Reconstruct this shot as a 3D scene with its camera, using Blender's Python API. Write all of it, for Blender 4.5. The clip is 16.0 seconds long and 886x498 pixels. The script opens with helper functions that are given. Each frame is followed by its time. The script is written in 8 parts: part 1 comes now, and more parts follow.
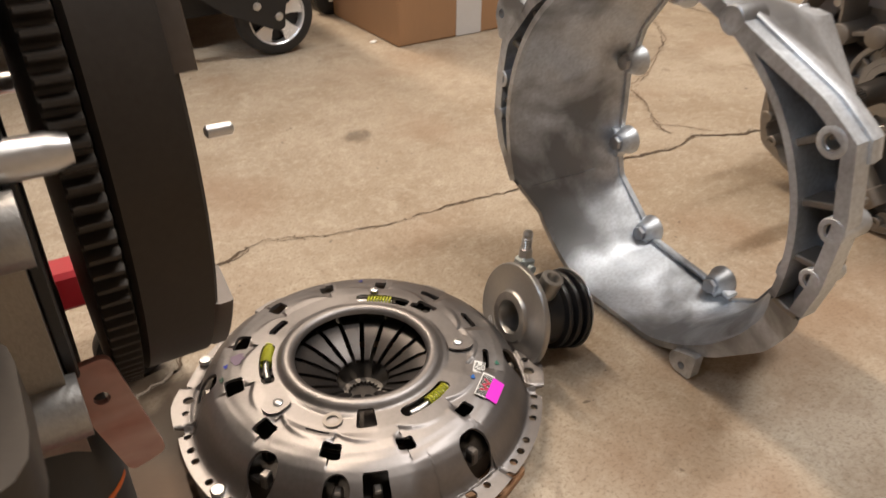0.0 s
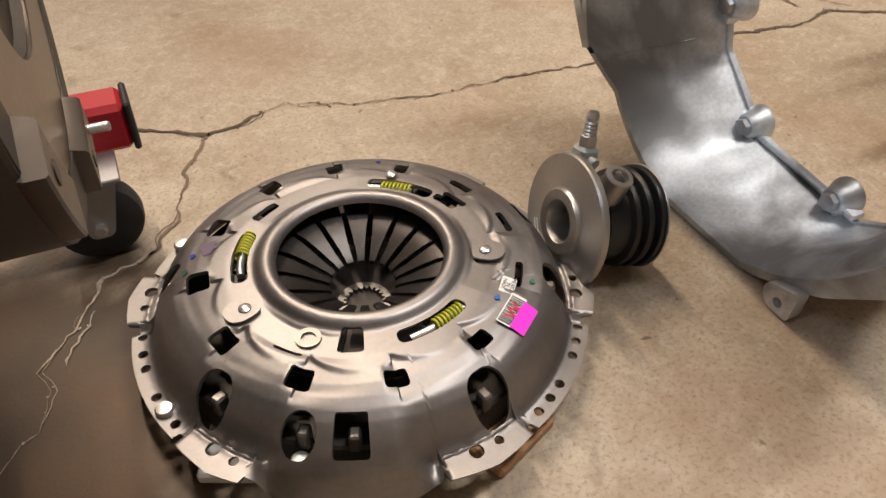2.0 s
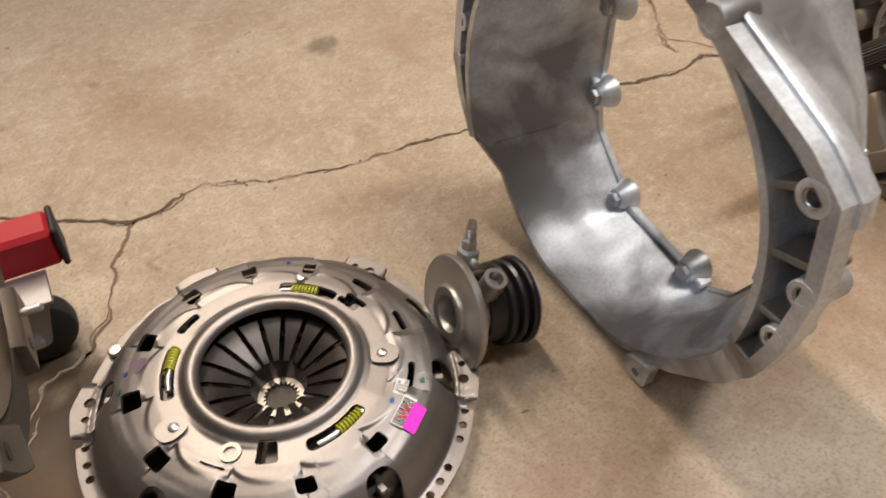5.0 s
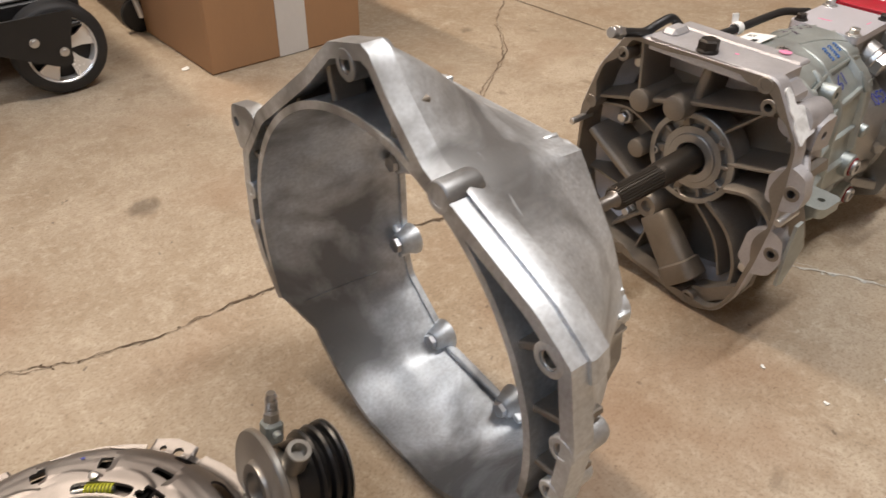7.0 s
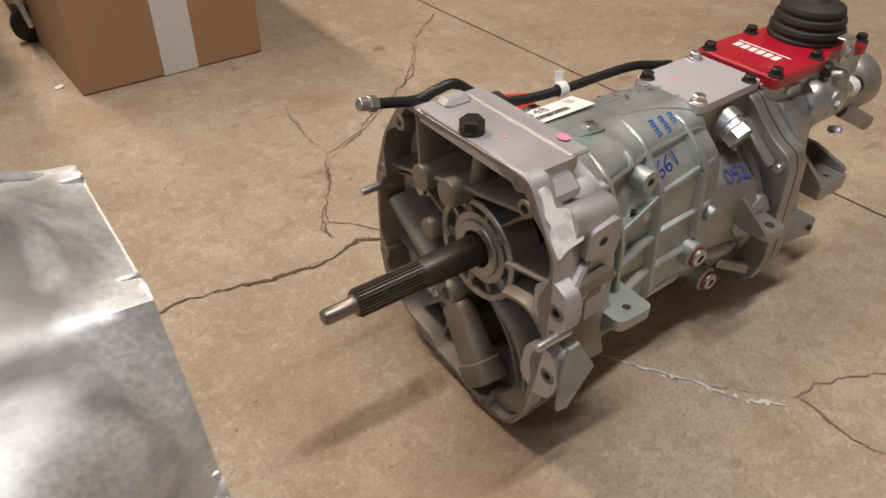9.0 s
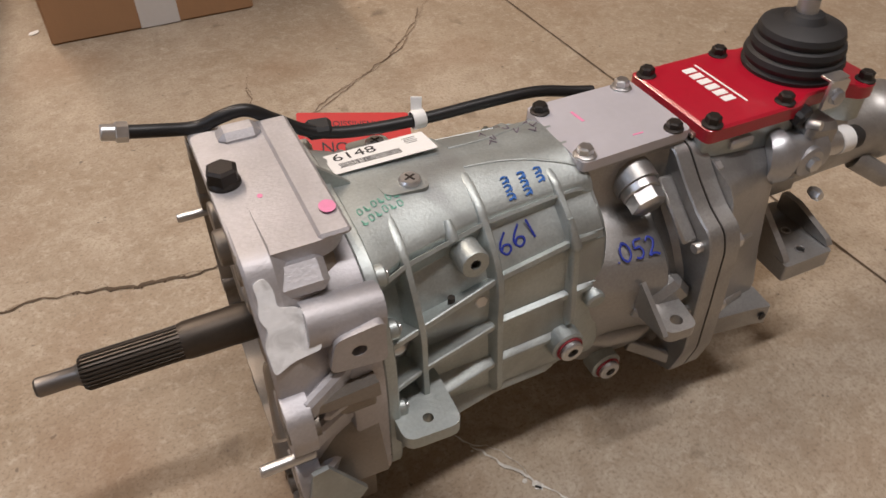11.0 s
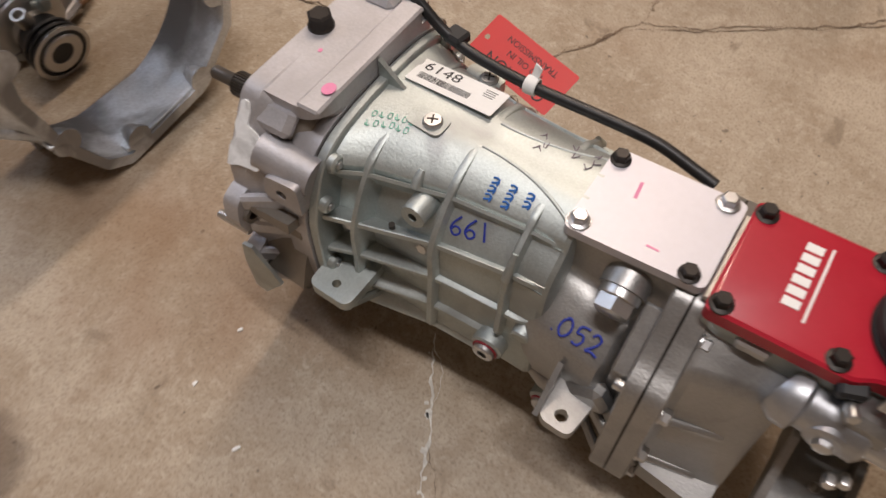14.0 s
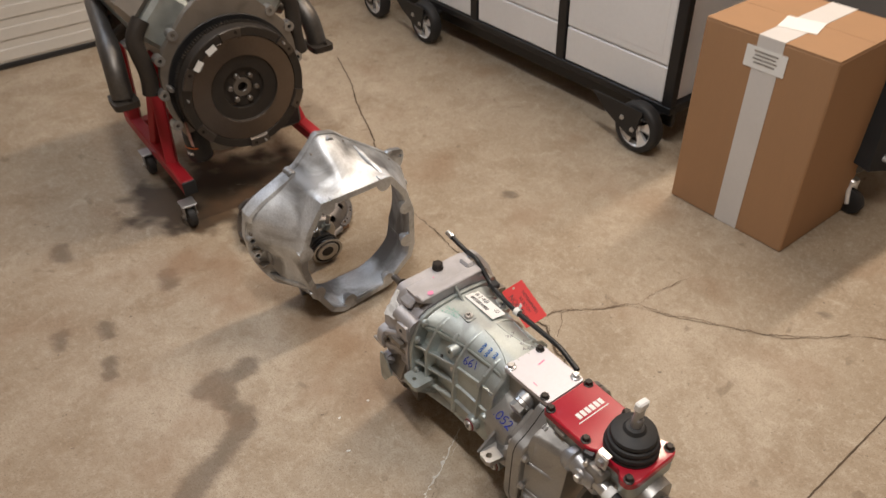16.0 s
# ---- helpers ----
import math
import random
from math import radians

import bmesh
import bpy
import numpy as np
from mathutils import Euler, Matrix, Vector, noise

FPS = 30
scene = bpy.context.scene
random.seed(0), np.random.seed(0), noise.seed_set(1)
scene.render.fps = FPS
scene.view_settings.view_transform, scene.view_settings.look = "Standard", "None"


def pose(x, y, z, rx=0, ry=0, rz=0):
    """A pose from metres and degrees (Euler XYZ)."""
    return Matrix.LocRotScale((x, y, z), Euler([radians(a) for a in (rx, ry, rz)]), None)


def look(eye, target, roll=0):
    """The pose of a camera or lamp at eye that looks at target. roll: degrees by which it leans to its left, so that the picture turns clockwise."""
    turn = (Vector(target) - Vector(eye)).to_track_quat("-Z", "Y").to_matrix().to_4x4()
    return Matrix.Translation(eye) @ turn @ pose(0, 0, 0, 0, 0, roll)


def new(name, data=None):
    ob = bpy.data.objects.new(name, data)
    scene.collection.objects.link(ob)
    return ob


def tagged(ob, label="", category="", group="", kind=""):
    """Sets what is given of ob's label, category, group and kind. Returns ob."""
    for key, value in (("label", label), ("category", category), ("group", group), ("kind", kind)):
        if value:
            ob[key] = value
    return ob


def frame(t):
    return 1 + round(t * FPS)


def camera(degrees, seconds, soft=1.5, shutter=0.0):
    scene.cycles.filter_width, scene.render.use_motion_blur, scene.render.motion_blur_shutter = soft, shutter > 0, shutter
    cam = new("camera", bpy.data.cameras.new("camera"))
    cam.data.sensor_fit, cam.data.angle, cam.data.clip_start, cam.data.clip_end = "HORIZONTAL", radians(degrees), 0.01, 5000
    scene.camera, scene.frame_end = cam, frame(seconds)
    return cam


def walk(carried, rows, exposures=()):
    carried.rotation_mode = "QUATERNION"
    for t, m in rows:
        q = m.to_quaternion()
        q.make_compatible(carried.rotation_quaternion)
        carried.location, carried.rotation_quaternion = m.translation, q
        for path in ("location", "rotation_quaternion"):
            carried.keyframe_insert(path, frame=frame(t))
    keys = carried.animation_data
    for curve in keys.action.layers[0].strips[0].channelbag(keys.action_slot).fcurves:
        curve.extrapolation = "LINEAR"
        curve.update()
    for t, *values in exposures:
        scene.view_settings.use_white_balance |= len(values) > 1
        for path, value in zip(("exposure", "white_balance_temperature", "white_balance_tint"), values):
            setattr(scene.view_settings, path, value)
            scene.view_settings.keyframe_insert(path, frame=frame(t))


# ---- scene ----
cam = camera(61.2, 16.0, shutter=0.4)
PATH = [
    (0, (0.289, 0.183, 0.545), (0.158, 1.866, -0.527), 0.5),
    (0.5, (0.298, 0.226, 0.504), (0.084, 1.845, -0.65), 0.5),
    (1, (0.306, 0.259, 0.481), (0.055, 1.825, -0.738), 0.5),
    (1.5, (0.305, 0.295, 0.466), (0.021, 1.811, -0.808), 0.5),
    (2, (0.317, 0.329, 0.451), (0.006, 1.798, -0.871), 0.5),
    (2.5, (0.315, 0.354, 0.449), (-0.011, 1.779, -0.916), 0.7),
    (3, (0.298, 0.389, 0.473), (-0.046, 1.737, -0.964), 1.0),
    (3.2, (0.289, 0.403, 0.485), (-0.057, 1.713, -0.986), 1.2),
    (5.3, (0.371, 0.351, 0.622), (0.263, 1.814, -0.738), 1.3),
    (5.5, (0.38, 0.352, 0.631), (0.305, 1.854, -0.687), 1.3),
    (6, (0.407, 0.352, 0.64), (0.399, 1.927, -0.593), 1.2),
    (6.5, (0.424, 0.364, 0.639), (0.47, 1.969, -0.554), 1.1),
    (7, (0.454, 0.39, 0.646), (0.545, 2.003, -0.533), 1.0),
    (7.5, (0.51, 0.419, 0.649), (0.639, 2.032, -0.527), 0.9),
    (8, (0.593, 0.468, 0.651), (0.73, 2.076, -0.53), 0.4),
    (8.5, (0.697, 0.523, 0.661), (0.797, 2.127, -0.529), 0.9),
    (9, (0.778, 0.568, 0.67), (0.755, 2.155, -0.547), 0.9),
    (9.5, (0.872, 0.649, 0.669), (0.775, 2.206, -0.582), 0.8),
    (10, (0.949, 0.728, 0.669), (0.826, 2.243, -0.631), 0.7),
    (10.2, (0.965, 0.744, 0.658), (0.82, 2.241, -0.66), 0.7),
    (12.3, (1.157, 0.949, 0.671), (0.429, 2.115, -0.782), -0.4),
    (12.5, (1.161, 0.985, 0.662), (0.393, 2.052, -0.846), -0.6),
    (13, (1.178, 1.071, 0.665), (0.335, 1.909, -0.944), -0.6),
    (13.5, (1.241, 1.107, 0.694), (0.264, 1.625, -0.972), -0.9),
    (14, (1.343, 1.128, 0.784), (0.294, 1.455, -0.887), -1.7),
    (14.5, (1.512, 1.152, 0.96), (0.379, 1.346, -0.677), -1.7),
    (15, (1.678, 1.221, 1.137), (0.378, 1.292, -0.381), -1.7),
    (15.5, (1.859, 1.23, 1.272), (0.396, 1.213, -0.091), -1.7),
    (16, (2.02, 1.243, 1.365), (0.459, 1.192, 0.115), -1.7),
]
walk(cam, [(t, look(eye, target, roll)) for t, eye, target, roll in PATH], exposures=((0, 0.12, 6450, 10), (3.2, 0.10, 6450, 10), (5.3, 0.08, 6450, 10), (7.5, 0.05, 6350, 10), (9.5, -0.25, 6450, 10), (12.3, -0.43, 6200, 17), (13.3, -0.51, 6200, 17), (14.0, -0.46, 6350, 14), (15.0, -0.31, 6450, 10), (16.0, -0.26, 6450, 10)))
# ---- frames of the place: one for the engine and bellhousing line, one for the gearbox ----
LINE = pose(0.407, 0.912, 0, 0, 0, 36.4)
BOX_LINE = pose(0.660, 1.078, 0, 0, 0, 38.0)
LINE_INV = LINE.inverted()


# ---- mesh helpers ----
def part(name, bm, material, parent=None, label="", smooth=35, m=None):
    """Links a bmesh as one mesh object, under parent if given."""
    bmesh.ops.recalc_face_normals(bm, faces=bm.faces)
    me = bpy.data.meshes.new(name)
    bm.to_mesh(me)
    bm.free()
    return mesh_part(name, me, material, parent, label, smooth, m)


def mesh_part(name, me, material, parent=None, label="", smooth=35, m=None):
    for mat in (material if isinstance(material, (list, tuple)) else [material]):
        me.materials.append(mat)
    if smooth:
        me.shade_smooth()
        me.set_sharp_from_angle(angle=radians(smooth))
    ob = new(name, me)
    if parent is not None:
        ob.parent = parent
    if m is not None:
        ob.matrix_basis = m
    if label:
        ob["label"] = label
    return ob


def root(name, m, label, category, group="", kind=""):
    ob = new(name)
    ob.matrix_basis = m
    ob.empty_display_size = 0.05
    return tagged(ob, label, category, group, kind)


def again(name, src, parent, m):
    """One more part on the mesh of src."""
    ob = new(name, src.data)
    ob.parent = parent
    ob.matrix_basis = m
    if "label" in src:
        ob["label"] = src["label"]
    return ob


def add_mesh(bm, pts, faces, m=None, mat=0):
    vs = [bm.verts.new(m @ Vector(p) if m is not None else p) for p in pts]
    for f in faces:
        try:
            bm.faces.new([vs[i] for i in f]).material_index = mat
        except ValueError:
            pass
    return vs


def add_box(bm, sx, sy, sz, m=None, bevel=0.0, mat=0, taper=1.0):
    """A box centred on x and y with its foot at z = 0, its edges cut by bevel, its top scaled by taper."""
    b = min(bevel, sx / 2.01, sy / 2.01, sz / 2.01)
    x, y = sx / 2, sy / 2
    if b <= 0:
        rings = [(x, y, 0, 0), (x * taper, y * taper, sz, 0)]
    else:
        rings = [(x - b, y - b, 0, 0), (x, y, b, b), (x * taper, y * taper, sz - b, b), (x * taper - b, y * taper - b, sz, 0)]
    pts, faces = [], []
    for rx, ry, z, c in rings:
        if b > 0:
            if c:
                loop = [(rx - b, -ry), (rx, -ry + b), (rx, ry - b), (rx - b, ry), (-rx + b, ry), (-rx, ry - b), (-rx, -ry + b), (-rx + b, -ry)]
            else:
                e = b * 0.01
                loop = [(rx - e, -ry), (rx, -ry + e), (rx, ry - e), (rx - e, ry), (-rx + e, ry), (-rx, ry - e), (-rx, -ry + e), (-rx + e, -ry)]
        else:
            loop = [(rx, -ry), (rx, ry), (-rx, ry), (-rx, -ry)]
        pts += [(px, py, z) for px, py in loop]
    n = 8 if b > 0 else 4
    for k in range(len(rings) - 1):
        for i in range(n):
            j = (i + 1) % n
            faces.append((k * n + i, k * n + j, (k + 1) * n + j, (k + 1) * n + i))
    faces.append(tuple(range(n))[::-1])
    faces.append(tuple(range((len(rings) - 1) * n, len(rings) * n)))
    return add_mesh(bm, pts, faces, m, mat)


def add_lathe(bm, profile, m=None, seg=48, mat=0, closed=False, arc=None):
    """Turns a profile of (r, z) about z. closed: the profile is a loop."""
    a0, a1 = arc if arc else (0.0, 2 * math.pi)
    full = arc is None
    count = seg if full else seg + 1
    pts, faces, n = [], [], len(profile)
    for i in range(count):
        a = a0 + (a1 - a0) * i / seg
        pts += [(r * math.cos(a), r * math.sin(a), z) for r, z in profile]
    for i in range(seg):
        j = (i + 1) % count if full else i + 1
        for k in range(n if closed else n - 1):
            l = (k + 1) % n
            faces.append((i * n + k, j * n + k, j * n + l, i * n + l))
    if full and not closed:
        for k in (0, n - 1):
            if profile[k][0] > 1e-6:
                loop = [i * n + k for i in range(count)]
                faces.append(tuple(loop if k else loop[::-1]))
    if not full:
        faces.append(tuple(range(n)))
        faces.append(tuple(range((count - 1) * n, count * n))[::-1])
    vs = add_mesh(bm, pts, faces, m, mat)
    if any(r <= 1e-6 for r, z in profile):
        bmesh.ops.remove_doubles(bm, verts=[v for v in vs if v.is_valid], dist=1e-6)
    return vs


def add_cyl(bm, r, h, m=None, seg=24, bevel=0.0, mat=0, r2=None):
    r2 = r if r2 is None else r2
    b = min(bevel, h / 2.01, r / 2.01)
    prof = [(r, 0), (r2, h)] if b <= 0 else [(r - b, 0), (r, b), (r2, h - b), (r2 - b, h)]
    return add_lathe(bm, prof, m, seg, mat)


def add_ring(bm, r_in, r_out, h, m=None, seg=48, bevel=0.0, mat=0):
    b = bevel
    if b > 0:
        prof = [(r_in + b, 0), (r_out - b, 0), (r_out, b), (r_out, h - b), (r_out - b, h), (r_in + b, h), (r_in, h - b), (r_in, b)]
    else:
        prof = [(r_in, 0), (r_out, 0), (r_out, h), (r_in, h)]
    return add_lathe(bm, prof, m, seg, mat, closed=True)


def add_hex(bm, across, h, m=None, mat=0, cap=0.0):
    """A six-sided bolt head, its top edge turned off, on an optional flange of radius cap."""
    r = across / math.sqrt(3)
    c = across / 2
    if cap:
        add_lathe(bm, [(cap, 0), (cap, h * 0.16), (c * 1.02, h * 0.3)], m, 24, mat)
    z0 = h * 0.22 if cap else 0
    pts, faces = [], []
    for rr, z in ((r, z0), (r, h * 0.86), (c * 0.92, h)):
        pts += [(rr * math.cos(k * math.pi / 3), rr * math.sin(k * math.pi / 3), z) for k in range(6)]
    for k in range(2):
        for i in range(6):
            j = (i + 1) % 6
            faces.append((k * 6 + i, k * 6 + j, k * 6 + 6 + j, k * 6 + 6 + i))
    faces += [(0, 5, 4, 3, 2, 1), (12, 13, 14, 15, 16, 17)]
    return add_mesh(bm, pts, faces, m, mat)


def circle(cx, cy, r, n=20):
    return [(cx + r * math.cos(2 * math.pi * k / n), cy + r * math.sin(2 * math.pi * k / n)) for k in range(n)]


def rounded(poly, r, n=4):
    """A polygon with its corners rounded by about r."""
    out = []
    for i, p in enumerate(poly):
        a, b = Vector(poly[i - 1]), Vector(poly[(i + 1) % len(poly)])
        p = Vector(p)
        da, db = (a - p), (b - p)
        ca, cb = min(r, da.length * 0.45), min(r, db.length * 0.45)
        pa, pb = p + da.normalized() * ca, p + db.normalized() * cb
        for k in range(n + 1):
            t = k / n
            q = pa * (1 - t) ** 2 + p * 2 * t * (1 - t) + pb * t * t
            out.append((q.x, q.y))
    return out


def add_plate(bm, outer, holes, z0, z1, m=None, mat=0):
    """A flat plate between z0 and z1 with real holes through it."""
    loops = [outer] + list(holes)
    tmp = bmesh.new()
    for loop in loops:
        vs = [tmp.verts.new((x, y, 0)) for x, y in loop]
        for i in range(len(vs)):
            tmp.edges.new((vs[i - 1], vs[i]))
    bmesh.ops.triangle_fill(tmp, use_beauty=True, use_dissolve=False, edges=tmp.edges[:], normal=(0, 0, 1))
    tmp.verts.index_update()
    pts = [(v.co.x, v.co.y) for v in tmp.verts]
    tris = [[v.index for v in f.verts] for f in tmp.faces]
    tmp.free()
    n = len(pts)
    P = [(x, y, z0) for x, y in pts] + [(x, y, z1) for x, y in pts]
    F = [tuple(t[::-1]) for t in tris] + [tuple(i + n for i in t) for t in tris]
    k = 0
    for loop in loops:
        c = len(loop)
        for i in range(c):
            j = (i + 1) % c
            F.append((k + i, k + j, k + j + n, k + i + n))
        k += c
    return add_mesh(bm, P, F, m, mat)


def add_loft(bm, rings, m=None, mat=0, caps=(False, False), loop=True):
    n = len(rings[0])
    pts = [p for ring in rings for p in ring]
    F = []
    for k in range(len(rings) - 1):
        for i in range(n if loop else n - 1):
            j = (i + 1) % n
            F.append((k * n + i, k * n + j, (k + 1) * n + j, (k + 1) * n + i))
    if caps[0]:
        F.append(tuple(range(n))[::-1])
    if caps[1]:
        F.append(tuple(range((len(rings) - 1) * n, len(rings) * n)))
    return add_mesh(bm, pts, F, m, mat)


def add_tube(bm, path, r, m=None, seg=12, mat=0, caps=True):
    """A round bar along a path; r is one radius or one for each point."""
    path = [Vector(p) for p in path]
    rs = r if isinstance(r, (list, tuple)) else [r] * len(path)
    rings, up = [], None
    for i, p in enumerate(path):
        d = (path[min(i + 1, len(path) - 1)] - path[max(i - 1, 0)]).normalized()
        if up is None:
            up = Vector((0, 0, 1)) if abs(d.z) < 0.9 else Vector((1, 0, 0))
        side = d.cross(up).normalized()
        up = side.cross(d).normalized()
        rings.append([p + (side * math.cos(2 * math.pi * k / seg) + up * math.sin(2 * math.pi * k / seg)) * rs[i] for k in range(seg)])
    return add_loft(bm, rings, m, mat, (caps, caps))


def smooth_path(pts, n=6):
    """Points along a smooth curve through pts."""
    P = [Vector(p) for p in pts]
    out = []
    for i in range(len(P) - 1):
        a, b, c, d = P[max(i - 1, 0)], P[i], P[i + 1], P[min(i + 2, len(P) - 1)]
        for k in range(n):
            t = k / n
            out.append(0.5 * ((2 * b) + (c - a) * t + (2 * a - 5 * b + 4 * c - d) * t * t + (3 * b - a - 3 * c + d) * t ** 3))
    return out + [P[-1]]


def add_bar(bm, a, b, w, h, m=None, mat=0, bevel=0.003):
    """A square bar from a to b, w wide and h high."""
    a, b = Vector(a), Vector(b)
    d = b - a
    q = d.to_track_quat("Z", "Y").to_matrix().to_4x4()
    mm = Matrix.Translation(a) @ q
    return add_box(bm, w, h, d.length, (m @ mm) if m is not None else mm, bevel, mat)


def lettering(name, text, size, material, parent, m, depth=0.0003, label="", squeeze=1.0):
    """Words in the built-in font as a thin mesh part."""
    cu = bpy.data.curves.new(name, "FONT")
    cu.body, cu.size, cu.extrude = text, size, depth
    cu.align_x, cu.align_y = "CENTER", "CENTER"
    cu.resolution_u = 3
    tmp = bpy.data.objects.new(name, cu)
    scene.collection.objects.link(tmp)
    bpy.context.view_layer.update()
    me = bpy.data.meshes.new_from_object(tmp.evaluated_get(bpy.context.evaluated_depsgraph_get()))
    bpy.data.objects.remove(tmp)
    bpy.data.curves.remove(cu)
    me.transform(Matrix.Diagonal((squeeze, 1, 1, 1)))
    me.materials.clear()
    return mesh_part(name, me, material, parent, label, 0, m)


X_AXIS = Matrix(((0, 0, 1, 0), (0, 1, 0, 0), (-1, 0, 0, 0), (0, 0, 0, 1)))     # turns local z to +x
PROFILE = Matrix(((0, 0, 1, 0), (1, 0, 0, 0), (0, 1, 0, 0), (0, 0, 0, 1)))     # local (x, y, z) to (y across, z up, x along)


def at(x, y, z):
    return Matrix.Translation((x, y, z))


# ---- materials ----
def material(name, base, rough=0.5, metal=0.0, vary=0.12, scale=8.0, fine=120.0, bump=0.1, stains=None, stain_scale=4.0, stain_cut=0.6, rough_vary=0.12, coat=0.0, stretch=None, seed=0.0, dist=0.002):
    """A surface with colour variation at two scales, changing gloss and fine relief."""
    mat = bpy.data.materials.new(name)
    mat.use_nodes = True
    nt = mat.node_tree
    bsdf = nt.nodes["Principled BSDF"]
    L = nt.links.new
    co = nt.nodes.new("ShaderNodeTexCoord")
    mp = nt.nodes.new("ShaderNodeMapping")
    mp.inputs["Location"].default_value = (seed, seed * 0.7, seed * 1.3)
    if stretch:
        mp.inputs["Scale"].default_value = stretch
    L(co.outputs["Object"], mp.inputs["Vector"])
    big = nt.nodes.new("ShaderNodeTexNoise")
    big.inputs["Scale"].default_value, big.inputs["Detail"].default_value = scale, 4
    small = nt.nodes.new("ShaderNodeTexNoise")
    small.inputs["Scale"].default_value, small.inputs["Detail"].default_value = fine, 3
    for n in (big, small):
        L(mp.outputs["Vector"], n.inputs["Vector"])
    mix = nt.nodes.new("ShaderNodeMath")
    mix.operation = "MULTIPLY_ADD"
    mix.inputs[1].default_value, mix.inputs[2].default_value = 0.6, 0.2
    L(big.outputs["Fac"], mix.inputs[0])
    add = nt.nodes.new("ShaderNodeMath")
    add.operation = "MULTIPLY_ADD"
    add.inputs[1].default_value = 0.4
    L(small.outputs["Fac"], add.inputs[0])
    L(mix.outputs[0], add.inputs[2])
    ramp = nt.nodes.new("ShaderNodeValToRGB")
    ramp.color_ramp.elements[0].position, ramp.color_ramp.elements[1].position = 0.45, 0.95
    ramp.color_ramp.elements[0].color = (*[c * (1 - vary) for c in base], 1)
    ramp.color_ramp.elements[1].color = (*[min(1, c * (1 + vary)) for c in base], 1)
    L(add.outputs[0], ramp.inputs["Fac"])
    colour = ramp.outputs["Color"]
    if stains:
        sn = nt.nodes.new("ShaderNodeTexNoise")
        sn.inputs["Scale"].default_value, sn.inputs["Detail"].default_value = stain_scale, 6
        sn.inputs["Distortion"].default_value = 0.6
        L(mp.outputs["Vector"], sn.inputs["Vector"])
        cut = nt.nodes.new("ShaderNodeMapRange")
        cut.inputs["From Min"].default_value, cut.inputs["From Max"].default_value = stain_cut, stain_cut + 0.16
        L(sn.outputs["Fac"], cut.inputs["Value"])
        mc = nt.nodes.new("ShaderNodeMix")
        mc.data_type = "RGBA"
        L(cut.outputs["Result"], mc.inputs["Factor"])
        L(colour, mc.inputs["A"])
        mc.inputs["B"].default_value = (*stains, 1)
        colour = mc.outputs["Result"]
    L(colour, bsdf.inputs["Base Color"])
    bsdf.inputs["Metallic"].default_value = metal
    rr = nt.nodes.new("ShaderNodeMapRange")
    rr.inputs["To Min"].default_value, rr.inputs["To Max"].default_value = max(0.03, rough - rough_vary), min(1, rough + rough_vary)
    L(add.outputs[0], rr.inputs["Value"])
    L(rr.outputs["Result"], bsdf.inputs["Roughness"])
    if coat:
        bsdf.inputs["Coat Weight"].default_value = coat
        bsdf.inputs["Coat Roughness"].default_value = 0.08
    if bump:
        bp = nt.nodes.new("ShaderNodeBump")
        bp.inputs["Strength"].default_value, bp.inputs["Distance"].default_value = bump, dist
        L(add.outputs[0], bp.inputs["Height"])
        L(bp.outputs["Normal"], bsdf.inputs["Normal"])
    return mat


CAST_FRONT = material("lilac_grey_aluminium", (0.51, 0.50, 0.515), 0.48, 0.65, 0.2, 20, 420, 0.32, (0.41, 0.395, 0.405), 12, 0.52, 0.16)
CAST = material("cast_aluminium", (0.445, 0.485, 0.475), 0.43, 0.78, 0.24, 22, 420, 0.30, (0.35, 0.372, 0.37), 16, 0.50, 0.16)
CAST_MID = material("grey_cast_aluminium", (0.40, 0.395, 0.385), 0.36, 0.82, 0.24, 14, 420, 0.30, (0.27, 0.265, 0.255), 11, 0.53, 0.16)
CAST_DULL = material("sandcast_aluminium", (0.30, 0.27, 0.235), 0.50, 0.8, 0.2, 18, 480, 0.45, (0.23, 0.205, 0.18), 10, 0.56)
BELL = material("bellhousing_aluminium", (0.66, 0.69, 0.72), 0.40, 0.82, 0.36, 16, 260, 0.12, (0.27, 0.272, 0.275), 9, 0.46, 0.24)
MACHINED = material("machined_steel", (0.55, 0.53, 0.5), 0.28, 0.95, 0.08, 12, 300, 0.06)
COVER = material("pressed_steel", (0.258, 0.244, 0.238), 0.40, 0.93, 0.18, 11, 240, 0.06, (0.215, 0.20, 0.195), 8, 0.52, 0.11, dist=0.003)
TURNED = material("turned_aluminium", (0.42, 0.405, 0.38), 0.34, 0.9, 0.12, 14, 260, 0.08)
FINGER = material("spring_steel", (0.068, 0.062, 0.059), 0.34, 0.95, 0.3, 20, 300, 0.05)
IRON = material("dark_iron", (0.045, 0.038, 0.032), 0.48, 0.5, 0.25, 16, 260, 0.15)
FRICTION = material("ground_iron", (0.24, 0.222, 0.205), 0.36, 0.95, 0.14, 10, 200, 0.05)
ZINC = material("zinc_plating", (0.62, 0.62, 0.62), 0.3, 0.95, 0.1, 30, 300, 0.08)
ZINC_DULL = material("dull_zinc", (0.46, 0.47, 0.49), 0.36, 0.9, 0.15, 30, 300, 0.1)
BLACK_BOLT = material("black_oxide", (0.035, 0.03, 0.027), 0.42, 0.6, 0.3, 60, 500, 0.1)
RUBBER = material("black_rubber", (0.018, 0.018, 0.019), 0.55, 0, 0.3, 20, 300, 0.12)
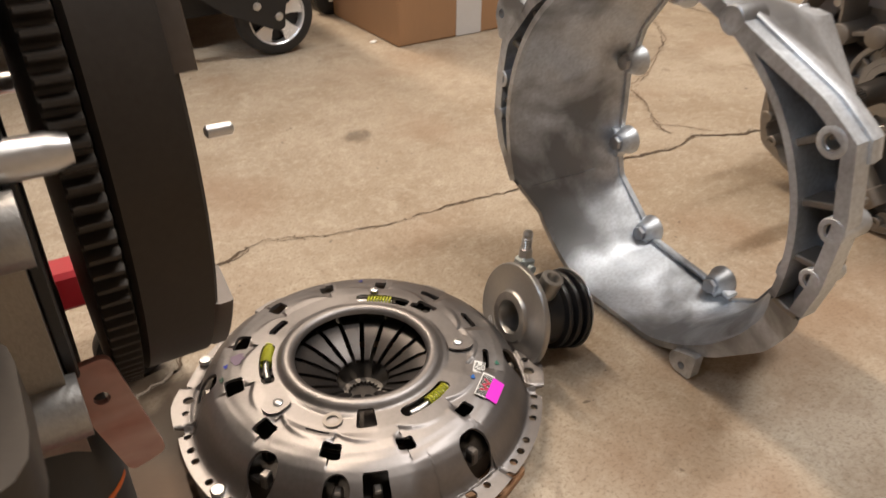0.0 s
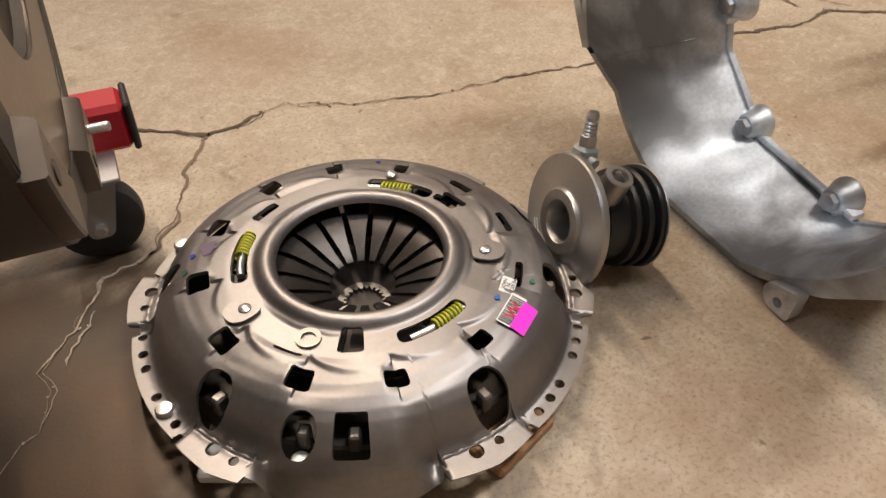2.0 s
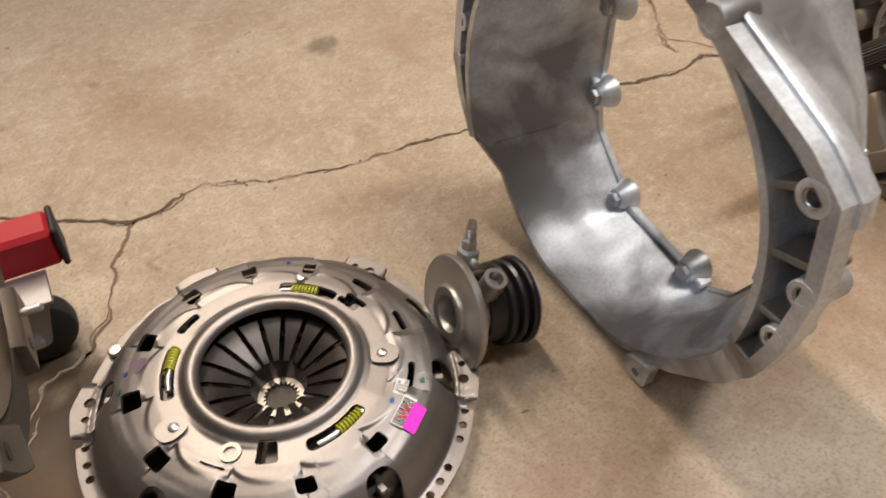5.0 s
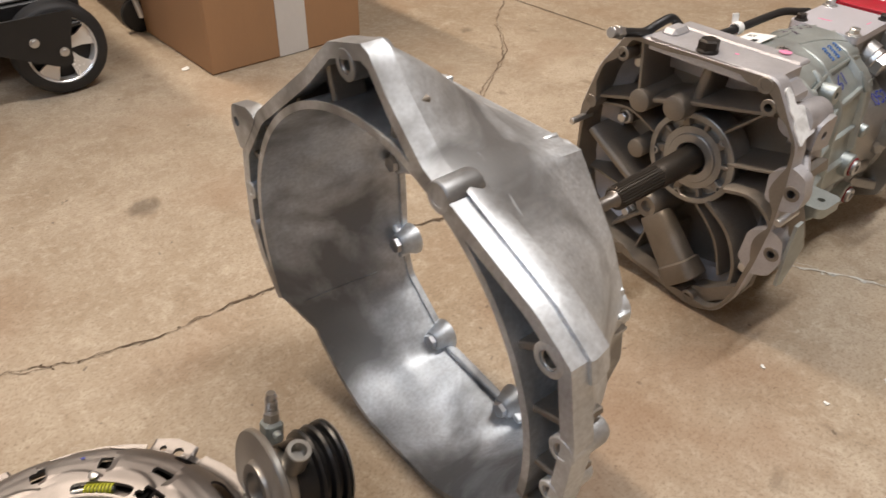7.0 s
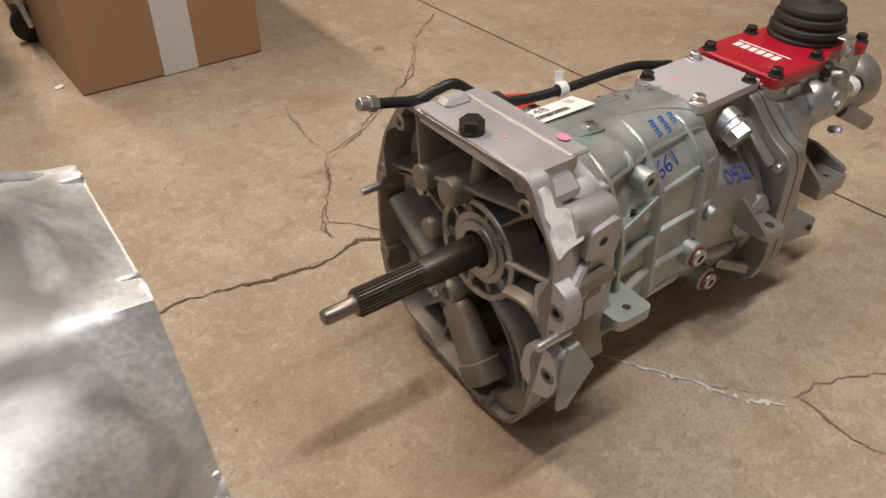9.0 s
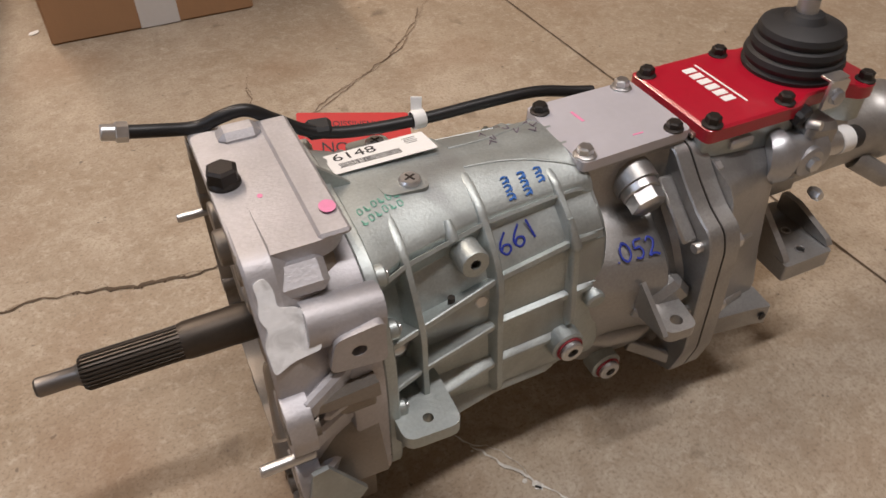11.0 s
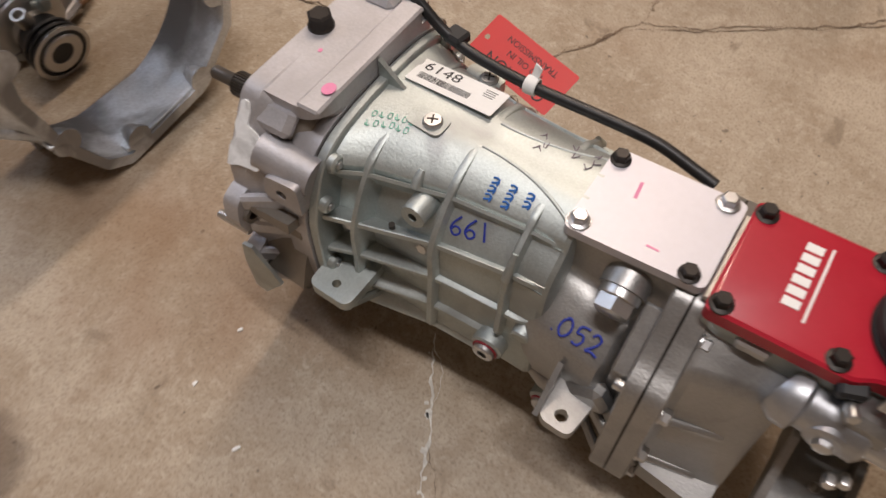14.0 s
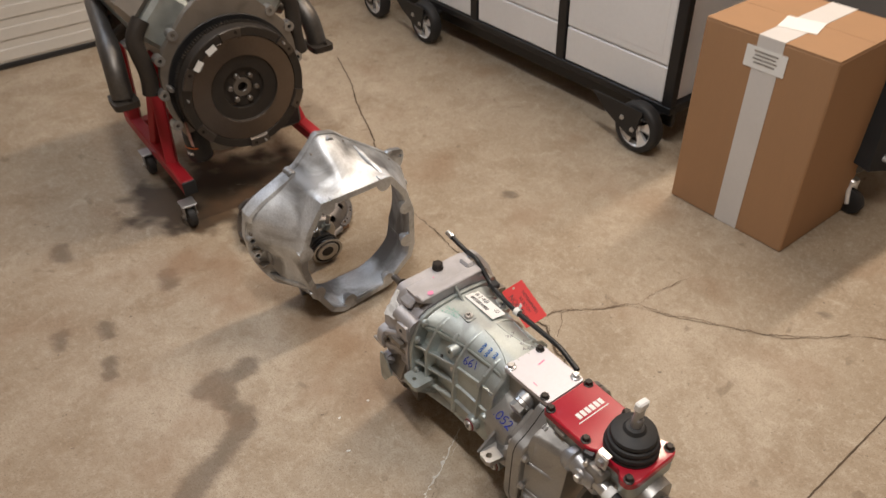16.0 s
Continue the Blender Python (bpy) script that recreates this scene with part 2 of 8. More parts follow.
BLACK = material("black_paint", (0.012, 0.012, 0.013), 0.4, 0, 0.3, 12, 200, 0.08)
RED = material("red_paint", (0.40, 0.005, 0.022), 0.3, 0, 0.1, 9, 200, 0.05, coat=0.5)
RED_STAND = material("red_enamel", (0.40, 0.010, 0.020), 0.45, 0, 0.14, 9, 160, 0.08)
WHITE = material("white_enamel", (0.78, 0.78, 0.78), 0.34, 0, 0.05, 4, 90, 0.03)
PAPER = material("white_label", (0.8, 0.8, 0.78), 0.6, 0, 0.05, 20, 300, 0.03)
INK = material("black_ink", (0.02, 0.02, 0.02), 0.6, 0, 0.2)
BLUE_INK = material("blue_marker", (0.02, 0.04, 0.33), 0.5, 0, 0.2)
LIGHT_BLUE_INK = material("light_blue_marker", (0.015, 0.12, 0.42), 0.5, 0, 0.2)
GREEN_INK = material("green_marker", (0.15, 0.42, 0.32), 0.5, 0, 0.2)
PINK = material("pink_marker", (0.75, 0.25, 0.42), 0.5, 0, 0.15)
MAGENTA = material("magenta_label", (0.85, 0.03, 0.72), 0.5, 0, 0.05)
RED_INK = material("red_print", (0.6, 0.03, 0.08), 0.5, 0, 0.1)
TAG_RED = material("red_tag", (0.55, 0.02, 0.015), 0.45, 0, 0.08)
CARD = material("corrugated_cardboard", (0.36, 0.205, 0.105), 0.8, 0, 0.07, 5, 160, 0.12, stretch=(3, 3, 0.4))
TAPE = material("paper_tape", (0.62, 0.60, 0.58), 0.5, 0, 0.05, 8, 120, 0.04)
YELLOW = material("yellow_spring", (0.42, 0.43, 0.03), 0.4, 0.2, 0.12, 40, 300, 0.05)
CHROME = material("chrome_plastic", (0.85, 0.85, 0.85), 0.2, 0.35, 0.05, 20, 200, 0.02)
PLASTER = material("painted_wall", (0.46, 0.40, 0.34), 0.8, 0, 0.08, 2, 60, 0.1)
DOOR_WHITE = material("garage_door_enamel", (0.62, 0.60, 0.56), 0.5, 0, 0.06, 3, 80, 0.04)
WOOD = material("pine_block", (0.38, 0.22, 0.12), 0.7, 0, 0.25, 6, 90, 0.15, stretch=(1, 8, 8))
CLOTH = material("black_cloth", (0.02, 0.02, 0.022), 0.9, 0, 0.3, 12, 220, 0.25)


def concrete():
    mat = bpy.data.materials.new("garage_concrete")
    mat.use_nodes = True
    nt = mat.node_tree
    L = nt.links.new
    bsdf = nt.nodes["Principled BSDF"]
    co = nt.nodes.new("ShaderNodeTexCoord")

    def noise_node(scale, detail, rough=0.55, distort=0.0):
        n = nt.nodes.new("ShaderNodeTexNoise")
        n.inputs["Scale"].default_value, n.inputs["Detail"].default_value = scale, detail
        n.inputs["Roughness"].default_value, n.inputs["Distortion"].default_value = rough, distort
        L(co.outputs["Object"], n.inputs["Vector"])
        return n.outputs["Fac"]

    def spread(v, a, b, c, d):
        n = nt.nodes.new("ShaderNodeMapRange")
        for key, val in zip(("From Min", "From Max", "To Min", "To Max"), (a, b, c, d)):
            n.inputs[key].default_value = val
        L(v, n.inputs["Value"])
        return n.outputs["Result"]

    def blend(f, a, b):
        n = nt.nodes.new("ShaderNodeMix")
        n.data_type = "RGBA"
        L(f, n.inputs["Factor"])
        for key, val in (("A", a), ("B", b)):
            if isinstance(val, tuple):
                n.inputs[key].default_value = (*val, 1)
            else:
                L(val, n.inputs[key])
        return n.outputs["Result"]

    big, mid, fine = noise_node(1.25, 9, 0.62, 0.3), noise_node(5.5, 9, 0.66, 0.5), noise_node(240, 4, 0.75)
    col = blend(spread(big, 0.36, 0.66, 0, 1), (0.335, 0.265, 0.185), (0.475, 0.400, 0.305))
    col = blend(spread(mid, 0.46, 0.72, 0, 0.72), col, (0.255, 0.185, 0.115))
    col = blend(spread(noise_node(11, 8, 0.7, 1.2), 0.52, 0.70, 0, 0.50), col, (0.56, 0.49, 0.39))
    col = blend(spread(noise_node(27, 7, 0.72, 0.8), 0.48, 0.68, 0, 0.50), col, (0.27, 0.195, 0.125))
    col = blend(spread(noise_node(75, 6, 0.75, 0.5), 0.50, 0.66, 0, 0.55), col, (0.53, 0.455, 0.36))
    col = blend(spread(fine, 0.50, 0.66, 0, 0.72), col, (0.20, 0.148, 0.098))
    spots = noise_node(13, 3, 0.55, 0.6)
    col = blend(spread(spots, 0.66, 0.73, 0, 0.55), col, (0.175, 0.13, 0.085))
    pits = nt.nodes.new("ShaderNodeTexVoronoi")
    pits.inputs["Scale"].default_value = 26
    bend = nt.nodes.new("ShaderNodeMix")
    bend.data_type = "VECTOR"
    bend.inputs["Factor"].default_value = 0.035
    wob = nt.nodes.new("ShaderNodeTexNoise")
    wob.inputs["Scale"].default_value, wob.inputs["Detail"].default_value = 90, 3
    L(co.outputs["Object"], wob.inputs["Vector"])
    L(co.outputs["Object"], bend.inputs["A"])
    L(wob.outputs["Color"], bend.inputs["B"])
    L(bend.outputs["Result"], pits.inputs["Vector"])
    rgb = nt.nodes.new("ShaderNodeSeparateColor")
    L(pits.outputs["Color"], rgb.inputs["Color"])
    reach = spread(rgb.outputs["Red"], 0.80, 1.0, 0.0, 0.13)      # only a few cells hold a pit, of uneven size
    gap = nt.nodes.new("ShaderNodeMath")
    gap.operation = "SUBTRACT"
    L(reach, gap.inputs[0])
    L(pits.outputs["Distance"], gap.inputs[1])
    col = blend(spread(gap.outputs[0], 0.0, 0.02, 0, 0.8), col, (0.10, 0.075, 0.05))
    specks = noise_node(64, 2, 0.5)
    col = blend(spread(specks, 0.715, 0.76, 0, 0.75), col, (0.11, 0.085, 0.06))
    # oil spots, and the shade painted on the slab by the flywheel
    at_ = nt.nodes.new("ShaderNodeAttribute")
    at_.attribute_name = "spill_and_shade"
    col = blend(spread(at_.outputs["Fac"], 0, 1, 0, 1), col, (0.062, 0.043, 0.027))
    ru = nt.nodes.new("ShaderNodeAttribute")
    ru.attribute_name = "rust"
    col = blend(spread(ru.outputs["Fac"], 0, 1, 0, 1), col, (0.24, 0.135, 0.07))
    L(col, bsdf.inputs["Base Color"])
    L(spread(mid, 0.3, 0.7, 0.48, 0.64), bsdf.inputs["Roughness"])
    bp = nt.nodes.new("ShaderNodeBump")
    bp.inputs["Strength"].default_value, bp.inputs["Distance"].default_value = 0.14, 0.002
    hs = nt.nodes.new("ShaderNodeMath")
    hs.operation = "ADD"
    L(fine, hs.inputs[0])
    L(mid, hs.inputs[1])
    L(hs.outputs[0], bp.inputs["Height"])
    L(bp.outputs["Normal"], bsdf.inputs["Normal"])
    return mat


CONCRETE = concrete()
CRACK = material("crack_dirt", (0.095, 0.066, 0.042), 0.9, 0, 0.4, 30, 200, 0.2)
FAINT_CRACK = material("faint_crack", (0.17, 0.12, 0.08), 0.9, 0, 0.4, 30, 200, 0.2)
FILLER = material("pale_crack_filler", (0.76, 0.70, 0.62), 0.85, 0, 0.5, 30, 200, 0.2)

DUSTY_CRACK = material("dusty_crack", (0.36, 0.30, 0.235), 0.9, 0, 0.6, 60, 300, 0.3)


# ---- light: two strip lamps under the ceiling, daylight in the door's windows ----
world = bpy.data.worlds.new("garage_air")
world.use_nodes = True
world.node_tree.nodes["Background"].inputs["Color"].default_value = (0.72, 0.82, 1.0, 1)
world.node_tree.nodes["Background"].inputs["Strength"].default_value = 0.35
scene.world = world


def strip_lamp(x, v, z, length, width, power, colour, turn=0.0):
    lamp = bpy.data.lights.new("strip_light", "AREA")
    lamp.shape, lamp.size, lamp.size_y, lamp.energy, lamp.color = "RECTANGLE", length, width, power, colour
    ob = new("strip_light", lamp)
    ob.matrix_basis = LINE @ pose(x, v, z - 0.02, 0, 0, turn)
    fixture = root("ceiling_light", LINE @ pose(x, v, z, 0, 0, turn), "long white ceiling strip light, switched on", "ceiling light", "ceiling lights")
    bm = bmesh.new()
    add_box(bm, length + 0.06, width + 0.05, 0.05, at(0, 0, 0.01), 0.008)
    part("housing", bm, WHITE, fixture)
    for s in (-1, 1):
        bm = bmesh.new()
        add_box(bm, 0.012, width, 0.02, at(s * (length / 2 + 0.012), 0, -0.012), 0.003)
        part("end_cap", bm, WHITE, fixture)


strip_lamp(-0.15, 2.20, 3.22, 2.4, 0.12, 112, (1.0, 0.82, 0.65), 90)
strip_lamp(0.95, -0.30, 3.22, 1.6, 0.16, 74, (1.0, 0.94, 0.885))

# ---- the room ----
X0, X1, V0, V1, HIGH = -2.05, 4.3, -3.2, 3.9, 3.3


def floor_sheet():
    def steps(a, b, fine0, fine1, fine, coarse):
        out, c = [], a
        while c < b:
            out.append(c)
            c += fine if fine0 <= c < fine1 else coarse
        return out + [b]
    xs = steps(X0 - 0.1, X1 + 0.1, -0.9, 1.35, 0.012, 0.12)
    vs = steps(V0 - 0.1, V1 + 0.1, -1.15, 1.25, 0.012, 0.12)
    gx, gv = np.meshgrid(xs, vs, indexing="ij")
    n, k = gx.shape
    co = np.zeros((n * k, 3))
    co[:, 0], co[:, 1] = gx.ravel(), gv.ravel()
    idx = np.arange(n * k).reshape(n, k)
    quads = np.stack([idx[:-1, :-1], idx[1:, :-1], idx[1:, 1:], idx[:-1, 1:]], -1).reshape(-1, 4)
    me = bpy.data.meshes.new("floor")
    me.from_pydata(co.tolist(), [], quads.tolist())
    wobble = np.array([noise.fractal((x * 14, y * 14, 3.0), 1.0, 2.0, 3) for x, y in co[:, :2]])
    wide = np.array([noise.fractal((x * 5, y * 5, 9.0), 1.0, 2.0, 3) for x, y in co[:, :2]])

    def blot(runs, soft):
        d = np.full(n * k, 9.0)
        for ax, ay, bx, by, r in runs:
            a, b = LINE_INV @ Vector((ax, ay, 0)), LINE_INV @ Vector((bx, by, 0))
            px, py, dx, dy = co[:, 0] - a.x, co[:, 1] - a.y, b.x - a.x, b.y - a.y
            t = np.clip((px * dx + py * dy) / max(dx * dx + dy * dy, 1e-9), 0, 1)
            d = np.minimum(d, np.hypot(px - t * dx, py - t * dy) / r)
        return np.clip((1.0 + wobble * 0.55 - d) / soft, 0, 1)
    spill_and_shade = blot([(0.775, 0.71, 0.845, 0.625, 0.042), (0.82, 0.655, 0.955, 0.745, 0.036), (0.955, 0.745, 1.13, 0.665, 0.036),
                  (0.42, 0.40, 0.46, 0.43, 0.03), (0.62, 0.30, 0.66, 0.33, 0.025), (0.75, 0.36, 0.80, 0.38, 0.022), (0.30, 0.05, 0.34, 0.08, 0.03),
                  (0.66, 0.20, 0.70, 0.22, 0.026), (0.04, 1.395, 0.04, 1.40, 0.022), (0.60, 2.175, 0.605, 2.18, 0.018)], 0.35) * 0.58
    # brown stain left of the clutch, the engine's shade painted into it
    spill_and_shade = np.maximum(spill_and_shade, blot([(-0.06, 0.66, 0.10, 0.45, 0.14), (-0.10, 0.54, 0.04, 0.34, 0.20)], 0.45))
    rust = blot([(0.02, 0.60, 0.08, 0.50, 0.09), (0.38, 0.50, 0.50, 0.66, 0.15), (0.60, 0.86, 0.72, 0.95, 0.16), (0.74, 1.02, 0.86, 1.05, 0.12)], 1.1) * 0.5
    broad = blot([(0.45, 0.1, 1.1, 0.35, 0.5)], 1.2) * 0.15
    rust = np.clip(rust + broad + np.clip(wide - 0.2, 0, 1) * 0.5, 0, 0.6)
    for key, val in (("spill_and_shade", spill_and_shade), ("rust", rust)):
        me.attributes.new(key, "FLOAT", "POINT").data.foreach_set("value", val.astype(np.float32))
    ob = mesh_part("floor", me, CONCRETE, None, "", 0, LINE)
    return tagged(ob, "worn beige concrete garage floor with cracks and oil spots", "floor", kind="structure")


floor = floor_sheet()


def crack(points, width, material_, seed):
    """A jagged crack that wanders through the given places, with crumbled edges and hairlines beside it."""
    rng = random.Random(seed)
    P = [LINE_INV @ Vector((x, y, 0)) for x, y in points]
    line = []
    for a, b in zip(P, P[1:]):
        n = max(2, int((b - a).length / 0.0055))
        side = Vector((a.y - b.y, b.x - a.x, 0)).normalized()
        drift = 0.0
        for k in range(n):
            drift = drift * 0.80 + rng.uniform(-1, 1) * 0.0030
            line.append(a.lerp(b, k / n) + side * drift * math.sin(math.pi * k / n) ** 0.5)
    line.append(P[-1])
    bm = bmesh.new()

    def ribbon(pts, scale, z):
        left, right = [], []
        wide = 1.0
        for i, p in enumerate(pts):
            d = (pts[min(i + 1, len(pts) - 1)] - pts[max(i - 1, 0)]).normalized()
            side = Vector((-d.y, d.x, 0))
            wide = min(1.9, max(0.18, wide + rng.uniform(-0.38, 0.38)))
            w = width * scale * wide * (0.2 if i in (0, len(pts) - 1) else 1)
            left.append(p + side * w * rng.uniform(0.3, 0.85) + Vector((0, 0, z)))
            right.append(p - side * w * rng.uniform(0.3, 0.85) + Vector((0, 0, z)))
        add_loft(bm, [left, right], loop=False)
    ribbon(line, 0.9, 0.0013)
    k = 0
    while k < len(line) - 8:       # hairlines that leave the crack and come back
        if rng.random() < 0.10:
            m_ = rng.randint(5, 14)
            some = line[k:k + m_]
            if len(some) > 3:
                off = rng.choice((-1, 1)) * width * rng.uniform(1.2, 3.2)
                d = (some[-1] - some[0]).normalized()
                ribbon([p + Vector((-d.y, d.x, 0)) * off * math.sin(math.pi * i / (len(some) - 1)) for i, p in enumerate(some)], 0.35, 0.0011)
            k += m_
        k += 1
    for p in line:                 # chipped grains along the edge
        if rng.random() < 0.30:
            c = p + Vector((rng.uniform(-1, 1), rng.uniform(-1, 1), 0)) * width * 2.0
            r_ = width * rng.uniform(0.25, 1.15)
            add_mesh(bm, [c + Vector((math.cos(t) * r_ * rng.uniform(0.4, 1.1), math.sin(t) * r_ * rng.uniform(0.4, 1.1), 0.0012)) for t in (0, 1.1, 2.2, 3.2, 4.3, 5.3)], [(0, 1, 2, 3, 4, 5)])
    part("crack", bm, material_, floor, "", 0)


crack([(0.38, 1.27), (0.32, 1.219), (0.247, 1.173), (0.188, 1.131), (0.124, 1.089), (0.049, 1.053), (-0.022, 1.042), (-0.08, 0.958), (-0.151, 0.95), (-0.3, 0.93)], 0.0030, CRACK, 1)
crack([(-0.082, 0.963), (-0.073, 0.885), (-0.056, 0.848), (-0.041, 0.813), (-0.041, 0.770), (-0.050, 0.749)], 0.0018, FAINT_CRACK, 2)
crack([(-0.041, 0.770), (-0.050, 0.749), (-0.068, 0.720), (-0.060, 0.682), (-0.059, 0.637), (-0.060, 0.621), (-0.037, 0.600), (-0.028, 0.580), (-0.032, 0.556), (-0.034, 0.50)], 0.0019, DUSTY_CRACK, 3)
crack([(-0.054, 0.690), (-0.047, 0.656), (-0.042, 0.632)], 0.0013, DUSTY_CRACK, 13)
crack([(0.376, 1.277), (0.427, 1.318), (0.504, 1.35), (0.583, 1.389), (0.639, 1.458), (0.68, 1.463), (0.80, 1.50)], 0.0032, CRACK, 4)
crack([(0.60, 1.461), (0.574, 1.53), (0.576, 1.596), (0.557, 1.705), (0.523, 1.744), (0.471, 1.829), (0.449, 1.887)], 0.0022, FAINT_CRACK, 5)
crack([(0.557, 1.705), (0.604, 1.788), (0.618, 1.855), (0.664, 1.954), (0.686, 2.154), (0.674, 2.218)], 0.0014, FAINT_CRACK, 6)
crack([(0.68, 1.48), (0.59, 1.50), (0.57, 1.572), (0.565, 1.689)], 0.0011, FAINT_CRACK, 7)
crack([(0.565, 1.689), (0.626, 1.848), (0.688, 2.052), (0.681, 2.234), (0.72, 2.4)], 0.0014, FAINT_CRACK, 8)
crack([(0.96, 1.235), (1.043, 1.204), (1.085, 1.185), (1.116, 1.168), (1.175, 1.158)], 0.0050, FILLER, 9)
crack([(1.085, 1.185), (1.184, 1.17), (1.249, 1.203), (1.298, 1.213), (1.42, 1.23)], 0.0014, FAINT_CRACK, 10)
crack([(1.191, 1.17), (1.219, 1.126), (1.248, 1.096), (1.33, 1.04)], 0.0014, FAINT_CRACK, 11)
crack([(-1.009, 0.716), (-0.80, 0.79), (-0.538, 0.858), (-0.30, 0.935)], 0.0026, CRACK, 12)


def control_joint():
    """The straight sawn joint across the slab."""
    a, b = LINE_INV @ Vector((0.50, 2.71, 0)), LINE_INV @ Vector((2.1, 0.78, 0))
    d = (b - a).normalized()
    s = Vector((-d.y, d.x, 0)) * 0.0022
    bm = bmesh.new()
    rng = random.Random(5)
    n = 160
    up = Vector((0, 0, 0.001))
    add_loft(bm, [[a.lerp(b, k / n) + s * rng.uniform(0.6, 1.3) + up for k in range(n + 1)], [a.lerp(b, k / n) - s * rng.uniform(0.6, 1.3) + up for k in range(n + 1)]], loop=False)
    part("control_joint", bm, CRACK, floor, "", 0)


control_joint()


def walls():
    def wall(name, x, v, sx, sv, label):
        bm = bmesh.new()
        add_box(bm, sx, sv, HIGH, None, 0.0)
        tagged(part(name, bm, PLASTER, None, "", 0, LINE @ at(x, v, 0)), label, "wall", kind="structure")
    mid_x, mid_v = (X0 + X1) / 2, (V0 + V1) / 2
    wall("wall_north", mid_x, V1 + 0.06, X1 - X0 + 0.2, 0.12, "plain painted garage wall")
    wall("wall_south", mid_x, V0 - 0.06, X1 - X0 + 0.2, 0.12, "plain painted garage wall")
    wall("wall_east", X1 + 0.06, mid_v, 0.12, V1 - V0, "plain painted garage wall")
    bm = bmesh.new()
    add_box(bm, X1 - X0 + 0.3, V1 - V0 + 0.3, 0.1)
    tagged(part("ceiling", bm, PLASTER, None, "", 0, LINE @ at(mid_x, mid_v, HIGH)), "plain painted garage ceiling", "ceiling", kind="structure")
    # the door's wall: a strip above and piers beside the opening
    wall("wall_west", X0 - 0.12, V1 - 1.0, 0.12, 2.0, "plain painted garage wall")
    wall("wall_west", X0 - 0.12, V0 + 0.35, 0.12, 0.7, "plain painted garage wall")
    bm = bmesh.new()
    add_box(bm, 0.12, V1 - V0 - 2.7, HIGH - 2.2)
    tagged(part("lintel", bm, PLASTER, None, "", 0, LINE @ at(X0 - 0.12, (V0 + 0.7 + V1 - 2.0) / 2, 2.2)), "plain painted lintel over the garage door", "wall", kind="structure")


walls()


def garage_door():
    v0, v1 = V0 + 0.7, V1 - 2.0
    mid, wide = (v0 + v1) / 2, v1 - v0
    door = root("door_1", LINE @ at(X0, mid, 0), "closed white sectional garage door with ribbed panels", "garage door", kind="structure")
    for k in range(4):
        bm = bmesh.new()
        z = 0.012 + k * 0.545
        if k == 3:
            n = 5
            holes = [[(-wide / 2 + wide * (i + 0.12) / n, z + 0.14), (-wide / 2 + wide * (i + 0.88) / n, z + 0.14), (-wide / 2 + wide * (i + 0.88) / n, z + 0.42), (-wide / 2 + wide * (i + 0.12) / n, z + 0.42)] for i in range(n)]
        else:
            holes = []
        add_plate(bm, [(-wide / 2, z), (wide / 2, z), (wide / 2, z + 0.54), (-wide / 2, z + 0.54)], holes, -0.04, 0.0, PROFILE)
        if k < 3:
            for r in range(6):
                add_box(bm, 0.006, wide - 0.01, 0.052, at(0.003, 0, z + 0.022 + r * 0.086), 0.003)
        part("panel", bm, DOOR_WHITE, door)
    bm = bmesh.new()
    add_box(bm, 0.03, wide, 0.03, at(-0.012, 0, 0.0), 0.006)
    part("bottom_seal", bm, RUBBER, door)
    lamp = bpy.data.lights.new("daylight", "AREA")
    lamp.shape, lamp.size, lamp.size_y, lamp.energy, lamp.color = "RECTANGLE", 0.3, wide * 0.9, 45, (0.70, 0.82, 1.0)
    ob = new("daylight", lamp)
    ob.matrix_basis = LINE @ look((X0 - 0.06, mid, 1.95), (X0 + 2.0, mid, 0.75))


garage_door()


